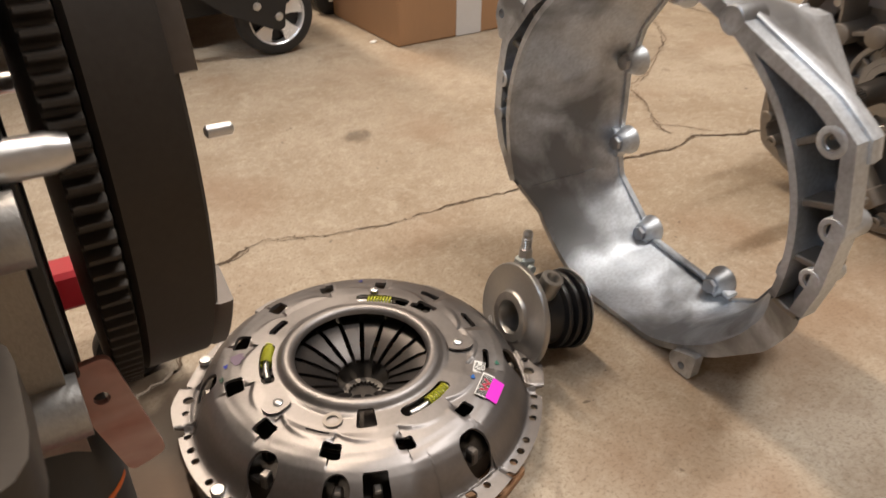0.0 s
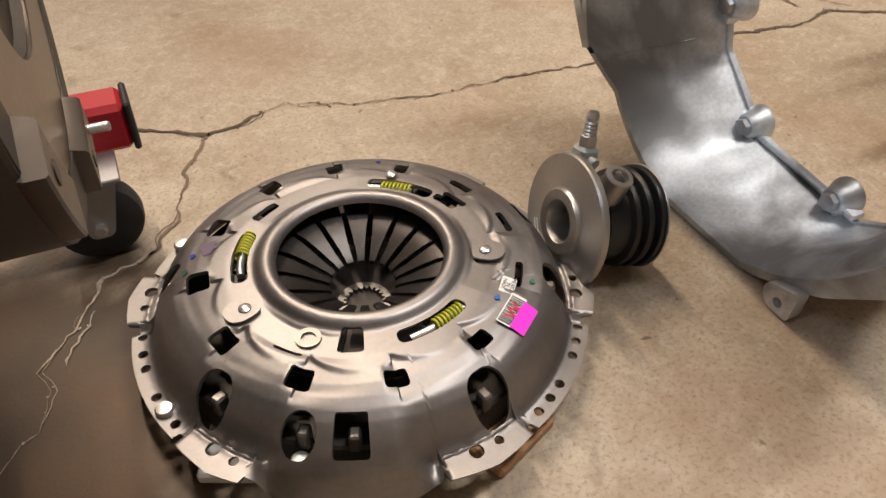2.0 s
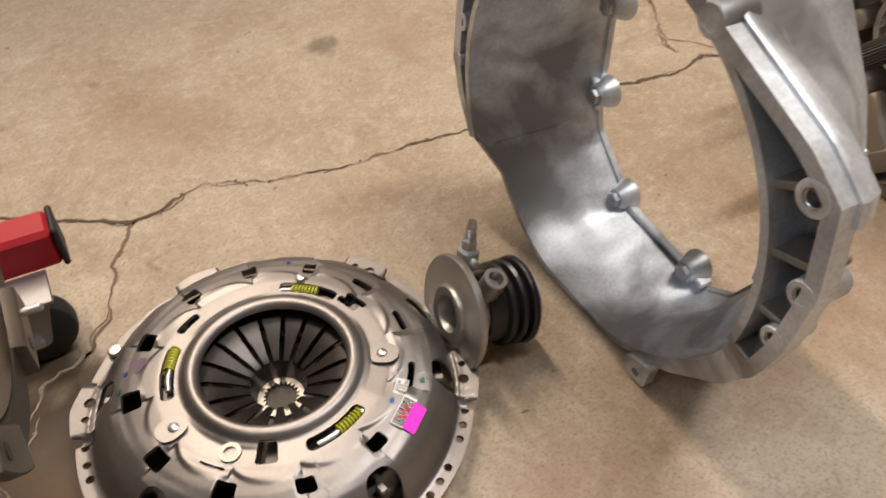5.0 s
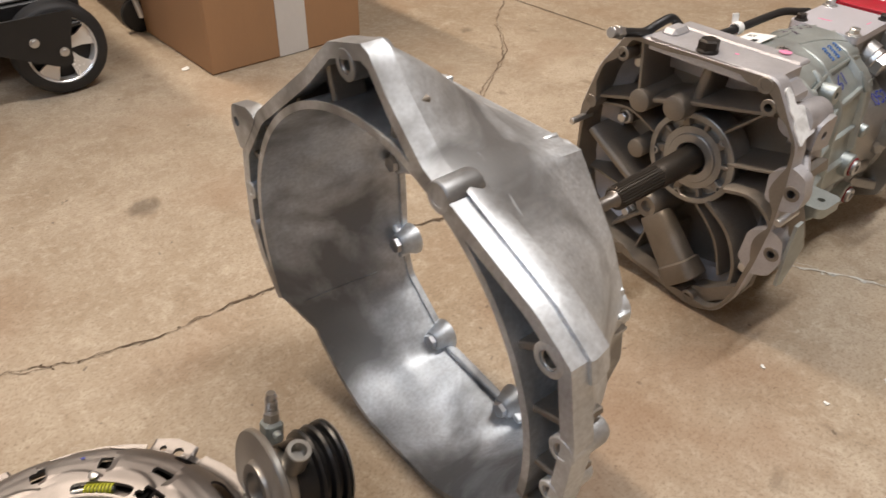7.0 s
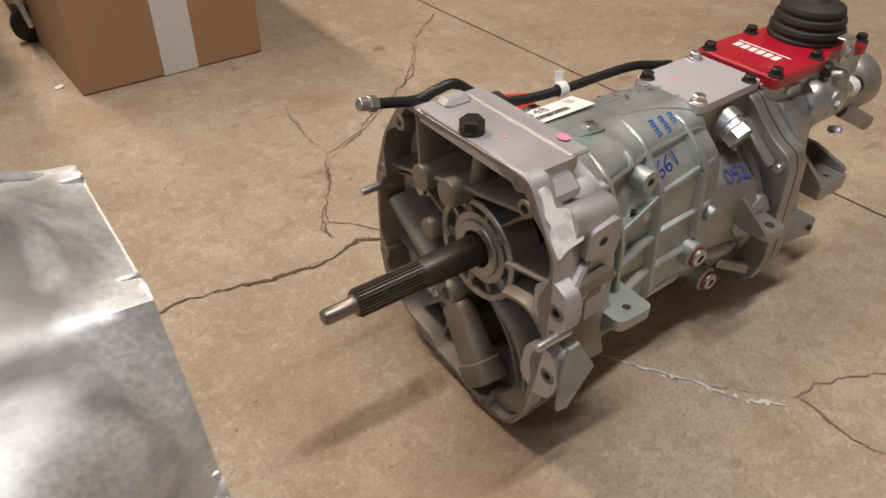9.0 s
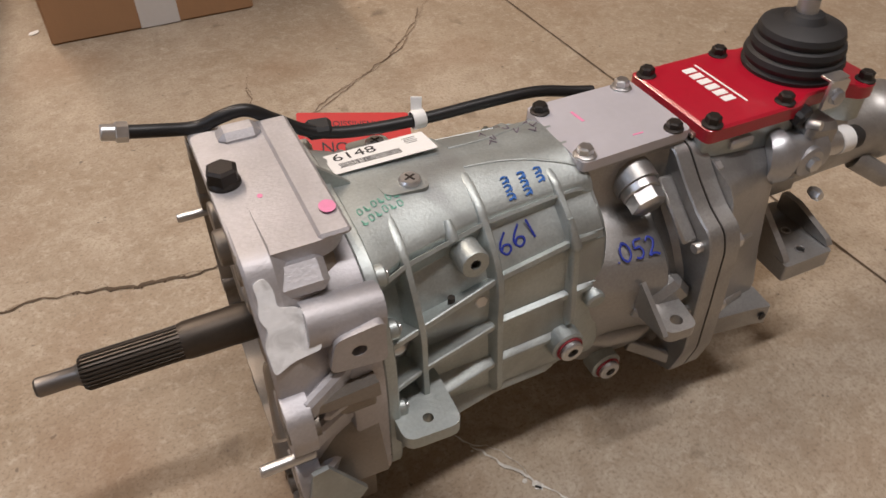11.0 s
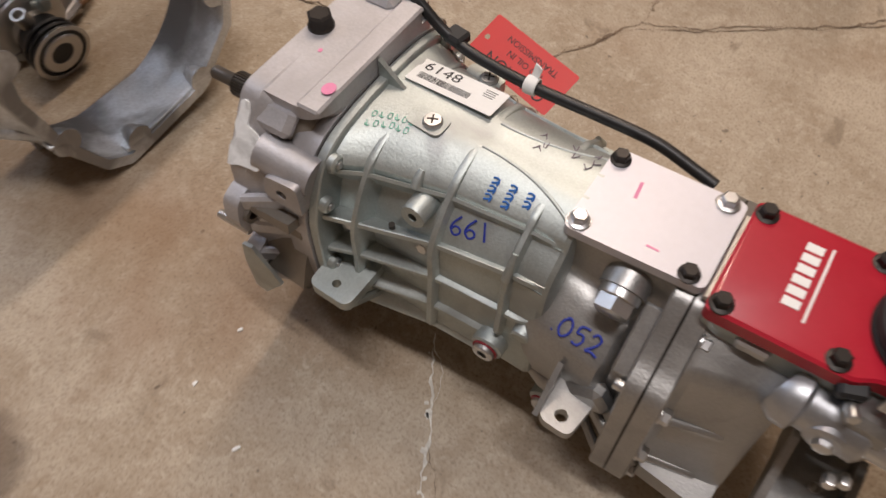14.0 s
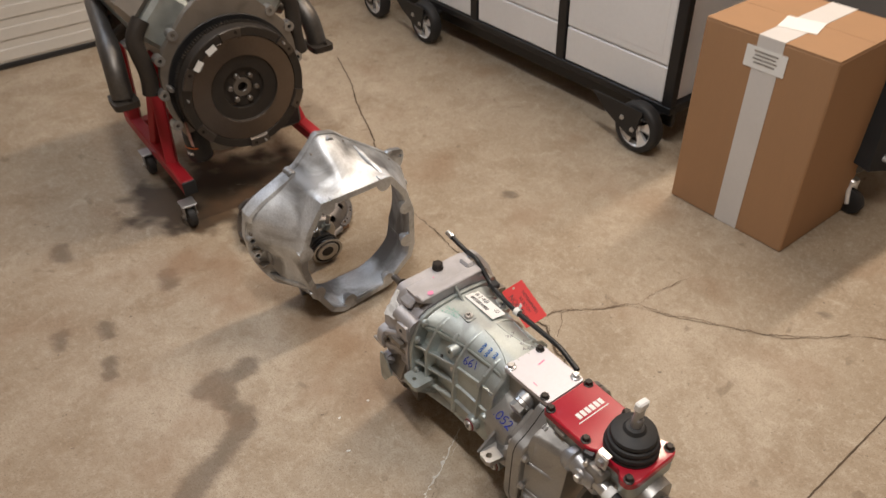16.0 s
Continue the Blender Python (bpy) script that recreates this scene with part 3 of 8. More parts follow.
# ---- the clutch cover on the floor ----
def polar_shell(height, r0, r1, rim, holes, thick, nr, na):
    """A pressed round shell, z = height(r, a), from r0 to rim(a), with holes cut by outline and edges of real thickness.
    holes: functions of (r, a) that are negative inside."""
    A = np.linspace(0, 2 * math.pi, na, endpoint=False)
    S = np.linspace(0, 1, nr)
    edge = np.array([rim(a) for a in A])
    R = r0 + (edge[:, None] - r0) * S[None, :]
    AA = np.repeat(A[:, None], nr, 1)
    R, AA = R.copy(), AA.copy()
    D = np.min(np.stack([h(R, AA) for h in holes]), 0)
    quad_in = np.zeros((na, nr - 1), bool)
    mean = (D + np.roll(D, -1, 0))[:, :-1] + (D + np.roll(D, -1, 0))[:, 1:]
    quad_in = mean < 0
    keep = ~quad_in
    # corners that touch both a kept and a cut cell go on to the outline
    near = np.zeros((na, nr), int)
    kept = np.zeros((na, nr), int)
    for da in (0, 1):
        for dr in (0, 1):
            q = np.roll(quad_in, da, 0)
            near[:, dr:nr - 1 + dr] += q
            kept[:, dr:nr - 1 + dr] += ~q
    move = (near > 0) & (kept > 0)
    for _ in range(4):
        e = 1e-4
        D = np.min(np.stack([h(R, AA) for h in holes]), 0)
        gr = (np.min(np.stack([h(R + e, AA) for h in holes]), 0) - D) / e
        ga = (np.min(np.stack([h(R, AA + e / 0.1) for h in holes]), 0) - D) / e * (0.1 / R)
        g2 = np.maximum(gr ** 2 + ga ** 2, 0.2)
        R = np.where(move, R - D * gr / g2, R)
        AA = np.where(move, AA - D * ga / g2 / R, AA)
    Z = height(R, AA)
    top = np.stack([R * np.cos(AA), R * np.sin(AA), Z], -1).reshape(-1, 3)
    low = top.copy()
    low[:, 2] -= thick
    low[:, :2] *= 1 - thick * 0.35 / np.maximum(np.hypot(top[:, 0], top[:, 1]), 0.02)[:, None]
    idx = np.arange(na * nr).reshape(na, nr)
    nxt = np.roll(idx, -1, 0)
    Q = np.stack([idx[:, :-1], idx[:, 1:], nxt[:, 1:], nxt[:, :-1]], -1)[keep]
    n = na * nr
    faces = [tuple(q) for q in Q[:, ::-1].tolist()] + [tuple(i + n for i in q) for q in Q.tolist()]
    count = {}
    for q in Q.tolist():
        for i in range(4):
            e = (q[i], q[(i + 1) % 4])
            if (e[1], e[0]) in count:
                del count[(e[1], e[0])]
            else:
                count[e] = True
    faces += [(a, b, b + n, a + n) for a, b in count]
    me = bpy.data.meshes.new("shell")
    me.from_pydata(np.concatenate([top, low]).tolist(), [], faces)
    bm = bmesh.new()
    bm.from_mesh(me)
    bpy.data.meshes.remove(me)
    bmesh.ops.delete(bm, geom=[v for v in bm.verts if not v.link_faces], context="VERTS")
    return bm


def window(r, deg, half_r, half_t, corner):
    """The outline of a rounded opening at radius r and angle deg."""
    a0 = radians(deg)

    def f(R, A):
        d = (A - a0 + math.pi) % (2 * math.pi) - math.pi
        x, y = np.abs(R - r) - (half_r - corner), np.abs(d * r) - (half_t - corner)
        return np.hypot(np.maximum(x, 0), np.maximum(y, 0)) + np.minimum(np.maximum(x, y), 0) - corner
    return f


def clutch_cover():
    thing = root("clutch_cover", at(0.168, 0.7305, 0.012), "bare pressed-steel clutch cover lying on scrap wood on the floor", "clutch")
    ears = [(-165, 9), (-106, 11), (-45, 11), (15, 10), (75, 8), (135, 8)]
    gap = (-99, -56)

    def ang(A, deg):
        return (A - radians(deg) + math.pi) % (2 * math.pi) - math.pi

    def rim(a):
        d = (math.degrees(a) + 180) % 360 - 180
        out = 0.1775
        for e, w in ears:
            q = abs((d - e + 180) % 360 - 180)
            if q < w:
                out = 0.184 - 0.004 * (q / w)
            elif q < w + 2.2:
                out = min(out, 0.1715)
        if gap[0] < d < gap[1]:
            out = 0.1760
        return out

    prof_r = [0.0640, 0.0650, 0.0668, 0.0700, 0.0735, 0.0762, 0.0785, 0.0800, 0.100, 0.112, 0.122, 0.131, 0.139, 0.146, 0.1515, 0.1555, 0.1585, 0.1608, 0.1630, 0.168, 0.190]
    prof_z = [0.0625, 0.0646, 0.0660, 0.0666, 0.0660, 0.0642, 0.0616, 0.0606, 0.0604, 0.0594, 0.0580, 0.0556, 0.0518, 0.0462, 0.0392, 0.0312, 0.0236, 0.0174, 0.0140, 0.0130, 0.0130]
    gap_z = [0.0625, 0.0646, 0.0660, 0.0666, 0.0660, 0.0642, 0.0616, 0.0606, 0.0604, 0.0594, 0.0582, 0.0562, 0.0532, 0.0494, 0.0456, 0.0424, 0.0398, 0.0372, 0.0344, 0.0262, -0.0500]

    def height(R, A):
        R = np.asarray(R, float)
        z = sum(np.interp(R + q, prof_r, prof_z) for q in (-0.0012, 0.0, 0.0012)) / 3
        d = (np.degrees(A) + 180) % 360 - 180
        g = np.clip((d - gap[0]) / 10, 0, 1) * np.clip((gap[1] - d) / 10, 0, 1)
        g = g * g * (3 - 2 * g)
        z = z * (1 - g) + np.interp(R, prof_r, gap_z) * g
        for e, w in ears:          # raised bolting ears
            q = np.abs(np.degrees(ang(A, e)))
            z = z + 0.006 * np.clip((w + 1.2 - q) / 2.0, 0, 1) * np.clip((R - 0.161) / 0.004, 0, 1)
        # twelve pressed ramps, each climbing from one window to the next and dropping at its foot
        t = ((d + 62) % 30) / 30
        climb = np.where(t < 0.86, t / 0.86, (1 - t) / 0.14)
        inner = 0.1010 + 0.0125 * t * (1 - t) * 4 * 0.55 + 0.006 * t
        band = np.clip((R - inner) / 0.0042, 0, 1) * np.clip((0.141 - 0.008 * t - R) / 0.013, 0, 1)
        band = band * band * (3 - 2 * band)
        z = z + 0.0032 * (climb - 0.80) * band
        # three broad dished sectors round the adjuster springs
        dish = np.clip(np.sin(3 * A + 0.6), 0, 1) * np.clip((R - 0.0815) / 0.003, 0, 1) * np.clip((0.108 - R) / 0.006, 0, 1)
        return z - 0.0016 * dish

    cut = []
    for k, (deg, hr, ht) in enumerate([(-62, 0.0065, 0.008), (-92, 0.008, 0.0085), (-123, 0.008, 0.009), (-154, 0.0085, 0.009), (176, 0.0075, 0.009), (146, 0.008, 0.008),
                                       (118, 0.0075, 0.007), (90, 0.0075, 0.006), (62, 0.004, 0.011), (34, 0.003, 0.012), (4, 0.003, 0.013), (-31, 0.006, 0.009)]):
        cut.append(window(0.1205, deg, hr, ht, 0.0028))
    cut += [window(0.1525, -88, 0.012, 0.0115, 0.011), window(0.1515, -75.5, 0.0115, 0.0112, 0.002), window(0.1475, -114, 0.0125, 0.014, 0.012), window(0.1485, -39, 0.0125, 0.015, 0.012),
            window(0.149, 9, 0.0105, 0.014, 0.010), window(0.146, -163, 0.010, 0.011, 0.008), window(0.146, 40, 0.006, 0.014, 0.005), window(0.147, 62, 0.006, 0.010, 0.005),
            window(0.146, 110, 0.008, 0.012, 0.006), window(0.146, 150, 0.008, 0.012, 0.006), window(0.1465, 88, 0.007, 0.010, 0.005)]
    for deg in (-39, -165, 85):     # slots of the adjuster springs
        cut.append(window(0.0905, deg, 0.0062, 0.0285, 0.005))
    cut += [window(0.0875, -77, 0.010, 0.0085, 0.003), window(0.092, 58, 0.004, 0.012, 0.003), window(0.100, 56, 0.003, 0.012, 0.002),
            window(0.096, 160, 0.004, 0.013, 0.003), window(0.104, -101, 0.0012, 0.011, 0.001)]
    for e, w in ears:
        cut.append(window(0.1685, e - 2.5, 0.0052, 0.0052, 0.0052))
        cut.append(window(0.1695, e + 3.4, 0.0034, 0.0034, 0.0034))
    for deg in (-153, -147, -142, -132, -122, 2, -3, -8, -18, -23, -28, 30, 36, 42, 95, 101, 116, 152, 158):
        cut.append(window(0.1695, deg, 0.0037, 0.0037, 0.0037))
    bm = polar_shell(height, 0.0641, 0.18, rim, cut, 0.0032, 96, 720)
    part("cover", bm, COVER, thing, "", 50)

    # diaphragm fingers
    src = None
    for k in range(18):
        a = 2 * math.pi * (k + 0.5) / 18
        if src is None:
            bm = bmesh.new()
            rings = []
            for r, z, w in ((0.112, 0.0525, 0.0165), (0.073, 0.0500, 0.0110), (0.058, 0.0468, 0.0078), (0.046, 0.0415, 0.0055), (0.036, 0.0362, 0.0038), (0.029, 0.0330, 0.0030), (0.0255, 0.0305, 0.0026)):
                rings.append([(r, -w, z), (r, w, z), (r, w, z - 0.003), (r, -w, z - 0.003)])
            add_loft(bm, rings, None, 0, (True, True))
            src = part("diaphragm_finger", bm, FINGER, thing, "dark spring-steel diaphragm finger", 30, Matrix.Rotation(a, 4, "Z"))
        else:
            again("diaphragm_finger", src, thing, Matrix.Rotation(a, 4, "Z"))
    bm = bmesh.new()
    add_lathe(bm, [(0.0, -0.006), (0.060, -0.006), (0.075, 0.006)], None, 40)
    part("hub_well", bm, IRON, thing, "", 40)
    bm = bmesh.new()
    rings = []
    for z in (-0.004, 0.008, 0.010):
        ring = []
        for k in range(22):
            for q, rr in ((0.0, 0.0145), (0.3, 0.0145), (0.5, 0.0168), (0.8, 0.0168)):
                a = 2 * math.pi * (k + q) / 22
                ring.append((rr * math.cos(a), rr * math.sin(a), z))
        rings.append(ring)
    rings.append([(0.0215 * math.cos(2 * math.pi * k / 88), 0.0215 * math.sin(2 * math.pi * k / 88), 0.010) for k in range(88)])
    rings.append([(0.0225 * math.cos(2 * math.pi * k / 88), 0.0225 * math.sin(2 * math.pi * k / 88), -0.004) for k in range(88)])
    add_loft(bm, rings)
    part("splined_hub", bm, FRICTION, thing, "splined hub")
    # iron pressure ring under the cover, showing through the windows
    bm = bmesh.new()
    add_ring(bm, 0.094, 0.1485, 0.030, at(0, 0, -0.004), 96, 0.002)
    for k in range(12):
        a = radians(-62 + 30 * k)
        add_box(bm, 0.012, 0.009, 0.010, Matrix.Rotation(a, 4, "Z") @ at(0.121, 0, 0.026), 0.001)
    part("pressure_ring", bm, IRON, thing)
    for deg in (-75, -88, 9, -39, -114, -163):
        bm = bmesh.new()
        add_box(bm, 0.010, 0.008, 0.016, Matrix.Rotation(radians(deg), 4, "Z") @ at(0.1445, 0, 0.022), 0.0015)
        part("drive_lug", bm, FRICTION, thing)
    # yellow adjuster springs with their pins
    for deg, flip in ((-34, 1), (-172, -1), (92, -1)):
        g = Matrix.Rotation(radians(deg), 4, "Z") @ at(0.0905, 0, 0.0555)
        bm = bmesh.new()
        turns, n = 8, 8 * 12
        path = []
        for i in range(n + 1):
            t = i / n
            ang_ = 2 * math.pi * turns * t
            y = (t - 0.5) * 0.026
            path.append((math.cos(ang_) * 0.0052 - y * y * 3, y + flip * 0.006, math.sin(ang_) * 0.0052))
        add_tube(bm, path, 0.00115, g, 6)
        part("adjuster_spring", bm, YELLOW, thing, "yellow-green coil spring", 60)
        bm = bmesh.new()
        add_tube(bm, smooth_path([(0, flip * 0.020, 0), (0, flip * 0.002, 0), (-0.0012, flip * -0.014, 0), (-0.0045, flip * -0.026, -0.001)], 4), 0.0030, g, 10)
        part("spring_pin", bm, ZINC, thing, "", 40)
    # riveted keeper plates
    for deg, r in ((-129, 0.0985), (14, 0.0965), (92, 0.1035)):
        g = Matrix.Rotation(radians(deg), 4, "Z") @ at(r, 0, 0.0612)
        if deg != 92:
            bm = bmesh.new()
            add_plate(bm, rounded([(-0.012, -0.009), (0.004, -0.012), (0.013, -0.006), (0.013, 0.006), (0.004, 0.011), (-0.012, 0.008)], 0.006), [], 0.0, 0.0016, g)
            part("keeper_plate", bm, COVER, thing)
        bm = bmesh.new()
        add_lathe(bm, [(0.0045, 0.0012), (0.0045, 0.0026), (0.003, 0.0036), (0.0, 0.0038)], g @ at(-0.002, 0, 0), 18)
        part("rivet", bm, ZINC, thing)
    for deg, r, z in ((-127, 0.1695, 0.0135), (-64, 0.157, 0.0165), (172, 0.171, 0.016), (-88, 0.157, 0.020)):
        bm = bmesh.new()
        add_lathe(bm, [(0.0065, 0.0), (0.0065, 0.002), (0.0055, 0.0036), (0.0, 0.0042)], Matrix.Rotation(radians(deg), 4, "Z") @ at(r, 0, z), 20)
        part("rivet", bm, ZINC, thing, "bright pressed rivet head")
    # stickers and paint dabs
    def sticker(name, mat_, deg, r, w, h, lift, turn, label=""):
        z = float(height(np.array([r]), np.array([radians(deg)]))[0])
        z2 = float(height(np.array([r + 0.004]), np.array([radians(deg)]))[0])
        slope = math.atan2(z2 - z, 0.004)
        g = Matrix.Rotation(radians(deg), 4, "Z") @ at(r, 0, z + lift) @ Matrix.Rotation(-slope, 4, "Y") @ Matrix.Rotation(radians(turn), 4, "Z")
        bm = bmesh.new()
        add_plate(bm, rounded([(-w / 2, -h / 2), (w / 2, -h / 2), (w / 2, h / 2), (-w / 2, h / 2)], min(w, h) * (0.12 if h < 0.02 else 0.08)), [], 0, 0.0003, g)
        return part(name, bm, mat_, thing, label), g
    sticker("magenta_sticker", MAGENTA, -15, 0.1345, 0.012, 0.027, 0.0012, 0, "magenta end of the part label")
    label_, g = sticker("part_sticker", PAPER, -14.5, 0.1245, 0.012, 0.030, 0.0012, 0, "white barcode sticker")
    bm = bmesh.new()
    rng = random.Random(3)
    y = -0.0135
    while y < 0.0135:
        w = rng.choice((0.0005, 0.0008, 0.0011))
        add_box(bm, 0.010, w, 0.0002, g @ at(0, y, 0.0003))
        y += w + rng.choice((0.0005, 0.0008))
    part("barcode", bm, INK, thing)
    bm = bmesh.new()
    for k in range(4):
        add_box(bm, 0.008, 0.0016, 0.0002, g @ at(0.001, -0.006 + k * 0.0036, 0.0006) @ Matrix.Rotation(0.5 * (-1) ** k, 4, "Z"))
    part("stamp", bm, RED_INK, thing)
    lab2, g2 = sticker("origin_sticker", PAPER, -4, 0.1145, 0.011, 0.016, 0.0012, 0, "small white sticker")
    for k, word in enumerate(("MADE", "IN", "MEXICO")):
        lettering("sticker_text", word, 0.0042, INK, thing, g2 @ at(-0.0030 + k * 0.0032, 0, 0.0005) @ Matrix.Rotation(radians(-90), 4, "Z"), 0.00005)
    for deg, r, mat_, s in ((16, 0.088, BLUE_INK, 0.005), (-12, 0.1115, LIGHT_BLUE_INK, 0.005), (2, 0.131, material("green_dab", (0.03, 0.16, 0.11), 0.5), 0.005),
                            (-168, 0.128, BLUE_INK, 0.005), (-160, 0.131, material("green_dab", (0.05, 0.10, 0.07), 0.5), 0.006), (-172, 0.118, material("violet_dab", (0.16, 0.12, 0.17), 0.4, 0.4), 0.016), (100, 0.128, BLUE_INK, 0.004)):
        z = float(height(np.array([r]), np.array([radians(deg)]))[0])
        z2 = float(height(np.array([r + 0.004]), np.array([radians(deg)]))[0])
        g = Matrix.Rotation(radians(deg), 4, "Z") @ at(r, 0, z + 0.0009) @ Matrix.Rotation(-math.atan2(z2 - z, 0.004), 4, "Y")
        bm = bmesh.new()
        add_plate(bm, [(x * (0.8 + 0.3 * math.sin(3 * i)), y_ * (1.0 + 0.25 * math.sin(5 * i))) for i, (x, y_) in enumerate(circle(0, 0, s / 2, 14))], [], 0, 0.0002, g)
        part("paint_dab", bm, mat_, thing)
    bm = bmesh.new()
    add_ring(bm, 0.0050, 0.0088, 0.0005, Matrix.Rotation(radians(-96), 4, "Z") @ at(0.0895, 0, 0.0603), 28)
    part("stamped_ring", bm, FRICTION, thing)


clutch_cover()


def support_block():
    bm = bmesh.new()
    add_box(bm, 0.085, 0.06, 0.010, None, 0.002)
    ob = part("wood_block", bm, WOOD, None, "", 35, pose(0.278, 0.655, 0, 0, 0, -30))
    tagged(ob, "thin scrap wood block under the clutch", "wood block")
    bm = bmesh.new()
    add_box(bm, 0.075, 0.06, 0.010, None, 0.002)
    tagged(part("wood_block", bm, PAPER, None, "", 35, pose(0.132, 0.598, 0, 0, 0, 12)), "pale folded card under the clutch", "card")
    bm = bmesh.new()
    add_box(bm, 0.10, 0.08, 0.010, None, 0.002)
    tagged(part("wood_block", bm, WOOD, None, "", 35, pose(0.19, 0.84, 0, 0, 0, 40)), "thin scrap wood block under the clutch", "wood block")


support_block()


def release_bearing():
    """The hydraulic release bearing, lying on its side by the clutch, its axis along the line."""
    thing = root("release_bearing", LINE @ pose(-0.131, -0.016, 0.0575, 0, 11, -3), "cast aluminium hydraulic clutch release bearing with black rubber boot", "release bearing")
    bm = bmesh.new()
    add_lathe(bm, [(0.0175, 0.0), (0.0185, -0.0015), (0.0270, -0.0015), (0.0280, 0.0015), (0.0300, 0.0030), (0.0562, 0.0030), (0.0575, 0.0045), (0.0575, 0.009), (0.0560, 0.0105), (0.032, 0.013), (0.032, 0.045), (0.0175, 0.045)], X_AXIS, 64, 0, closed=True)
    part("body", bm, TURNED, thing, "", 40)
    bm = bmesh.new()
    add_lathe(bm, [(0.030, 0.028), (0.035, 0.028), (0.036, 0.046), (0.041, 0.048), (0.0425, 0.051), (0.041, 0.054), (0.036, 0.055), (0.036, 0.058), (0.0420, 0.060), (0.0435, 0.063), (0.042, 0.066), (0.037, 0.067), (0.037, 0.070), (0.0435, 0.071), (0.0445, 0.0735), (0.0435, 0.076), (0.041, 0.077), (0.028, 0.077)], X_AXIS, 56)
    part("rubber_boot", bm, material("glossy_rubber", (0.010, 0.010, 0.011), 0.28, 0, 0.2, 30, 300, 0.05), thing, "ribbed black rubber boot", 30)
    bm = bmesh.new()
    add_lathe(bm, [(0.016, 0.040), (0.016, 0.074), (0.018, 0.078), (0.0295, 0.080), (0.032, 0.0785), (0.0325, 0.076)], X_AXIS, 48)
    part("bearing_face", bm, MACHINED, thing, "", 40)
    bm = bmesh.new()
    add_ring(bm, 0.0385, 0.0452, 0.0016, at(0.0768, 0, 0) @ X_AXIS, 56, 0.0005)
    part("boot_ring", bm, MACHINED, thing)
    # two hose ports
    for (x, y, z, lean, tall) in ((0.024, 0.024, 0.036, 10, True), (0.030, -0.012, 0.038, -16, False)):
        g = at(x, y, z) @ Matrix.Rotation(radians(-lean), 4, "X")
        bm = bmesh.new()
        if tall:
            add_box(bm, 0.018, 0.018, 0.024, g @ at(0, 0, -0.004), 0.003)
            add_cyl(bm, 0.0045, 0.008, g @ at(0, -0.009, 0.010) @ Matrix.Rotation(radians(90), 4, "X"), 14, 0.0012)
            part("port_block", bm, CAST, thing)
            bm = bmesh.new()
            add_hex(bm, 0.0135, 0.010, g @ at(0, 0, 0.020))
            prof = [(0.0055, 0.030)]
            for k in range(4):
                prof += [(0.0062, 0.0305 + k * 0.003), (0.0052, 0.032 + k * 0.003)]
            prof += [(0.0052, 0.043), (0.0058, 0.0445), (0.0042, 0.049), (0.002, 0.049)]
            add_lathe(bm, prof, g, 20)
            part("hose_fitting", bm, MACHINED, thing, "bright threaded hose fitting", 25)
        else:
            add_lathe(bm, [(0.0115, -0.012), (0.0118, 0.016), (0.0110, 0.0172), (0.0074, 0.0172), (0.0066, 0.0150), (0.0072, 0.0138), (0.0066, 0.0126), (0.0072, 0.0112), (0.0064, 0.006), (0.0, 0.006)], g, 24)
            part("port_boss", bm, TURNED, thing, "", 30)
    bm = bmesh.new()
    for k in range(2):
        for i in range(7):
            add_box(bm, 0.0003, 0.0016, 0.0026, Matrix.Rotation(radians(-35 - i * 3.2), 4, "X") @ at(0.0028, 0, 0) @ at(0, 0.040 + k * 0.0042, 0))
    part("stamped_number", bm, PAPER, thing)


release_bearing()


# ---- the bellhousing ----
BELL_C = (-0.022, 0.197)


def polar_of(poly, n, centre=BELL_C):
    """Radii of a polygon round centre at n even angles."""
    out = []
    P = [Vector((x - centre[0], y - centre[1])) for x, y in poly]
    for k in range(n):
        a = 2 * math.pi * k / n
        d = Vector((math.cos(a), math.sin(a)))
        best = 0.0
        for p, q in zip(P, P[1:] + P[:1]):
            e = q - p
            den = d.x * e.y - d.y * e.x
            if abs(den) < 1e-12:
                continue
            t = (p.x * e.y - p.y * e.x) / den
            s = (p.x * d.y - p.y * d.x) / den
            if t > 0 and -1e-9 <= s <= 1 + 1e-9:
                best = max(best, t)
        out.append(best)
    return out


def ring_at(radii, x, centre=BELL_C, floor_z=0.0015):
    n = len(radii)
    pts = []
    for k, r in enumerate(radii):
        a = 2 * math.pi * k / n
        xx = x[k] if isinstance(x, list) else x
        pts.append((xx, centre[0] + r * math.cos(a), max(floor_z, centre[1] + r * math.sin(a))))
    return pts


def soften(radii, w):
    n = len(radii)
    return [sum(radii[(i + k) % n] for k in range(-w, w + 1)) / (2 * w + 1) for i in range(n)]


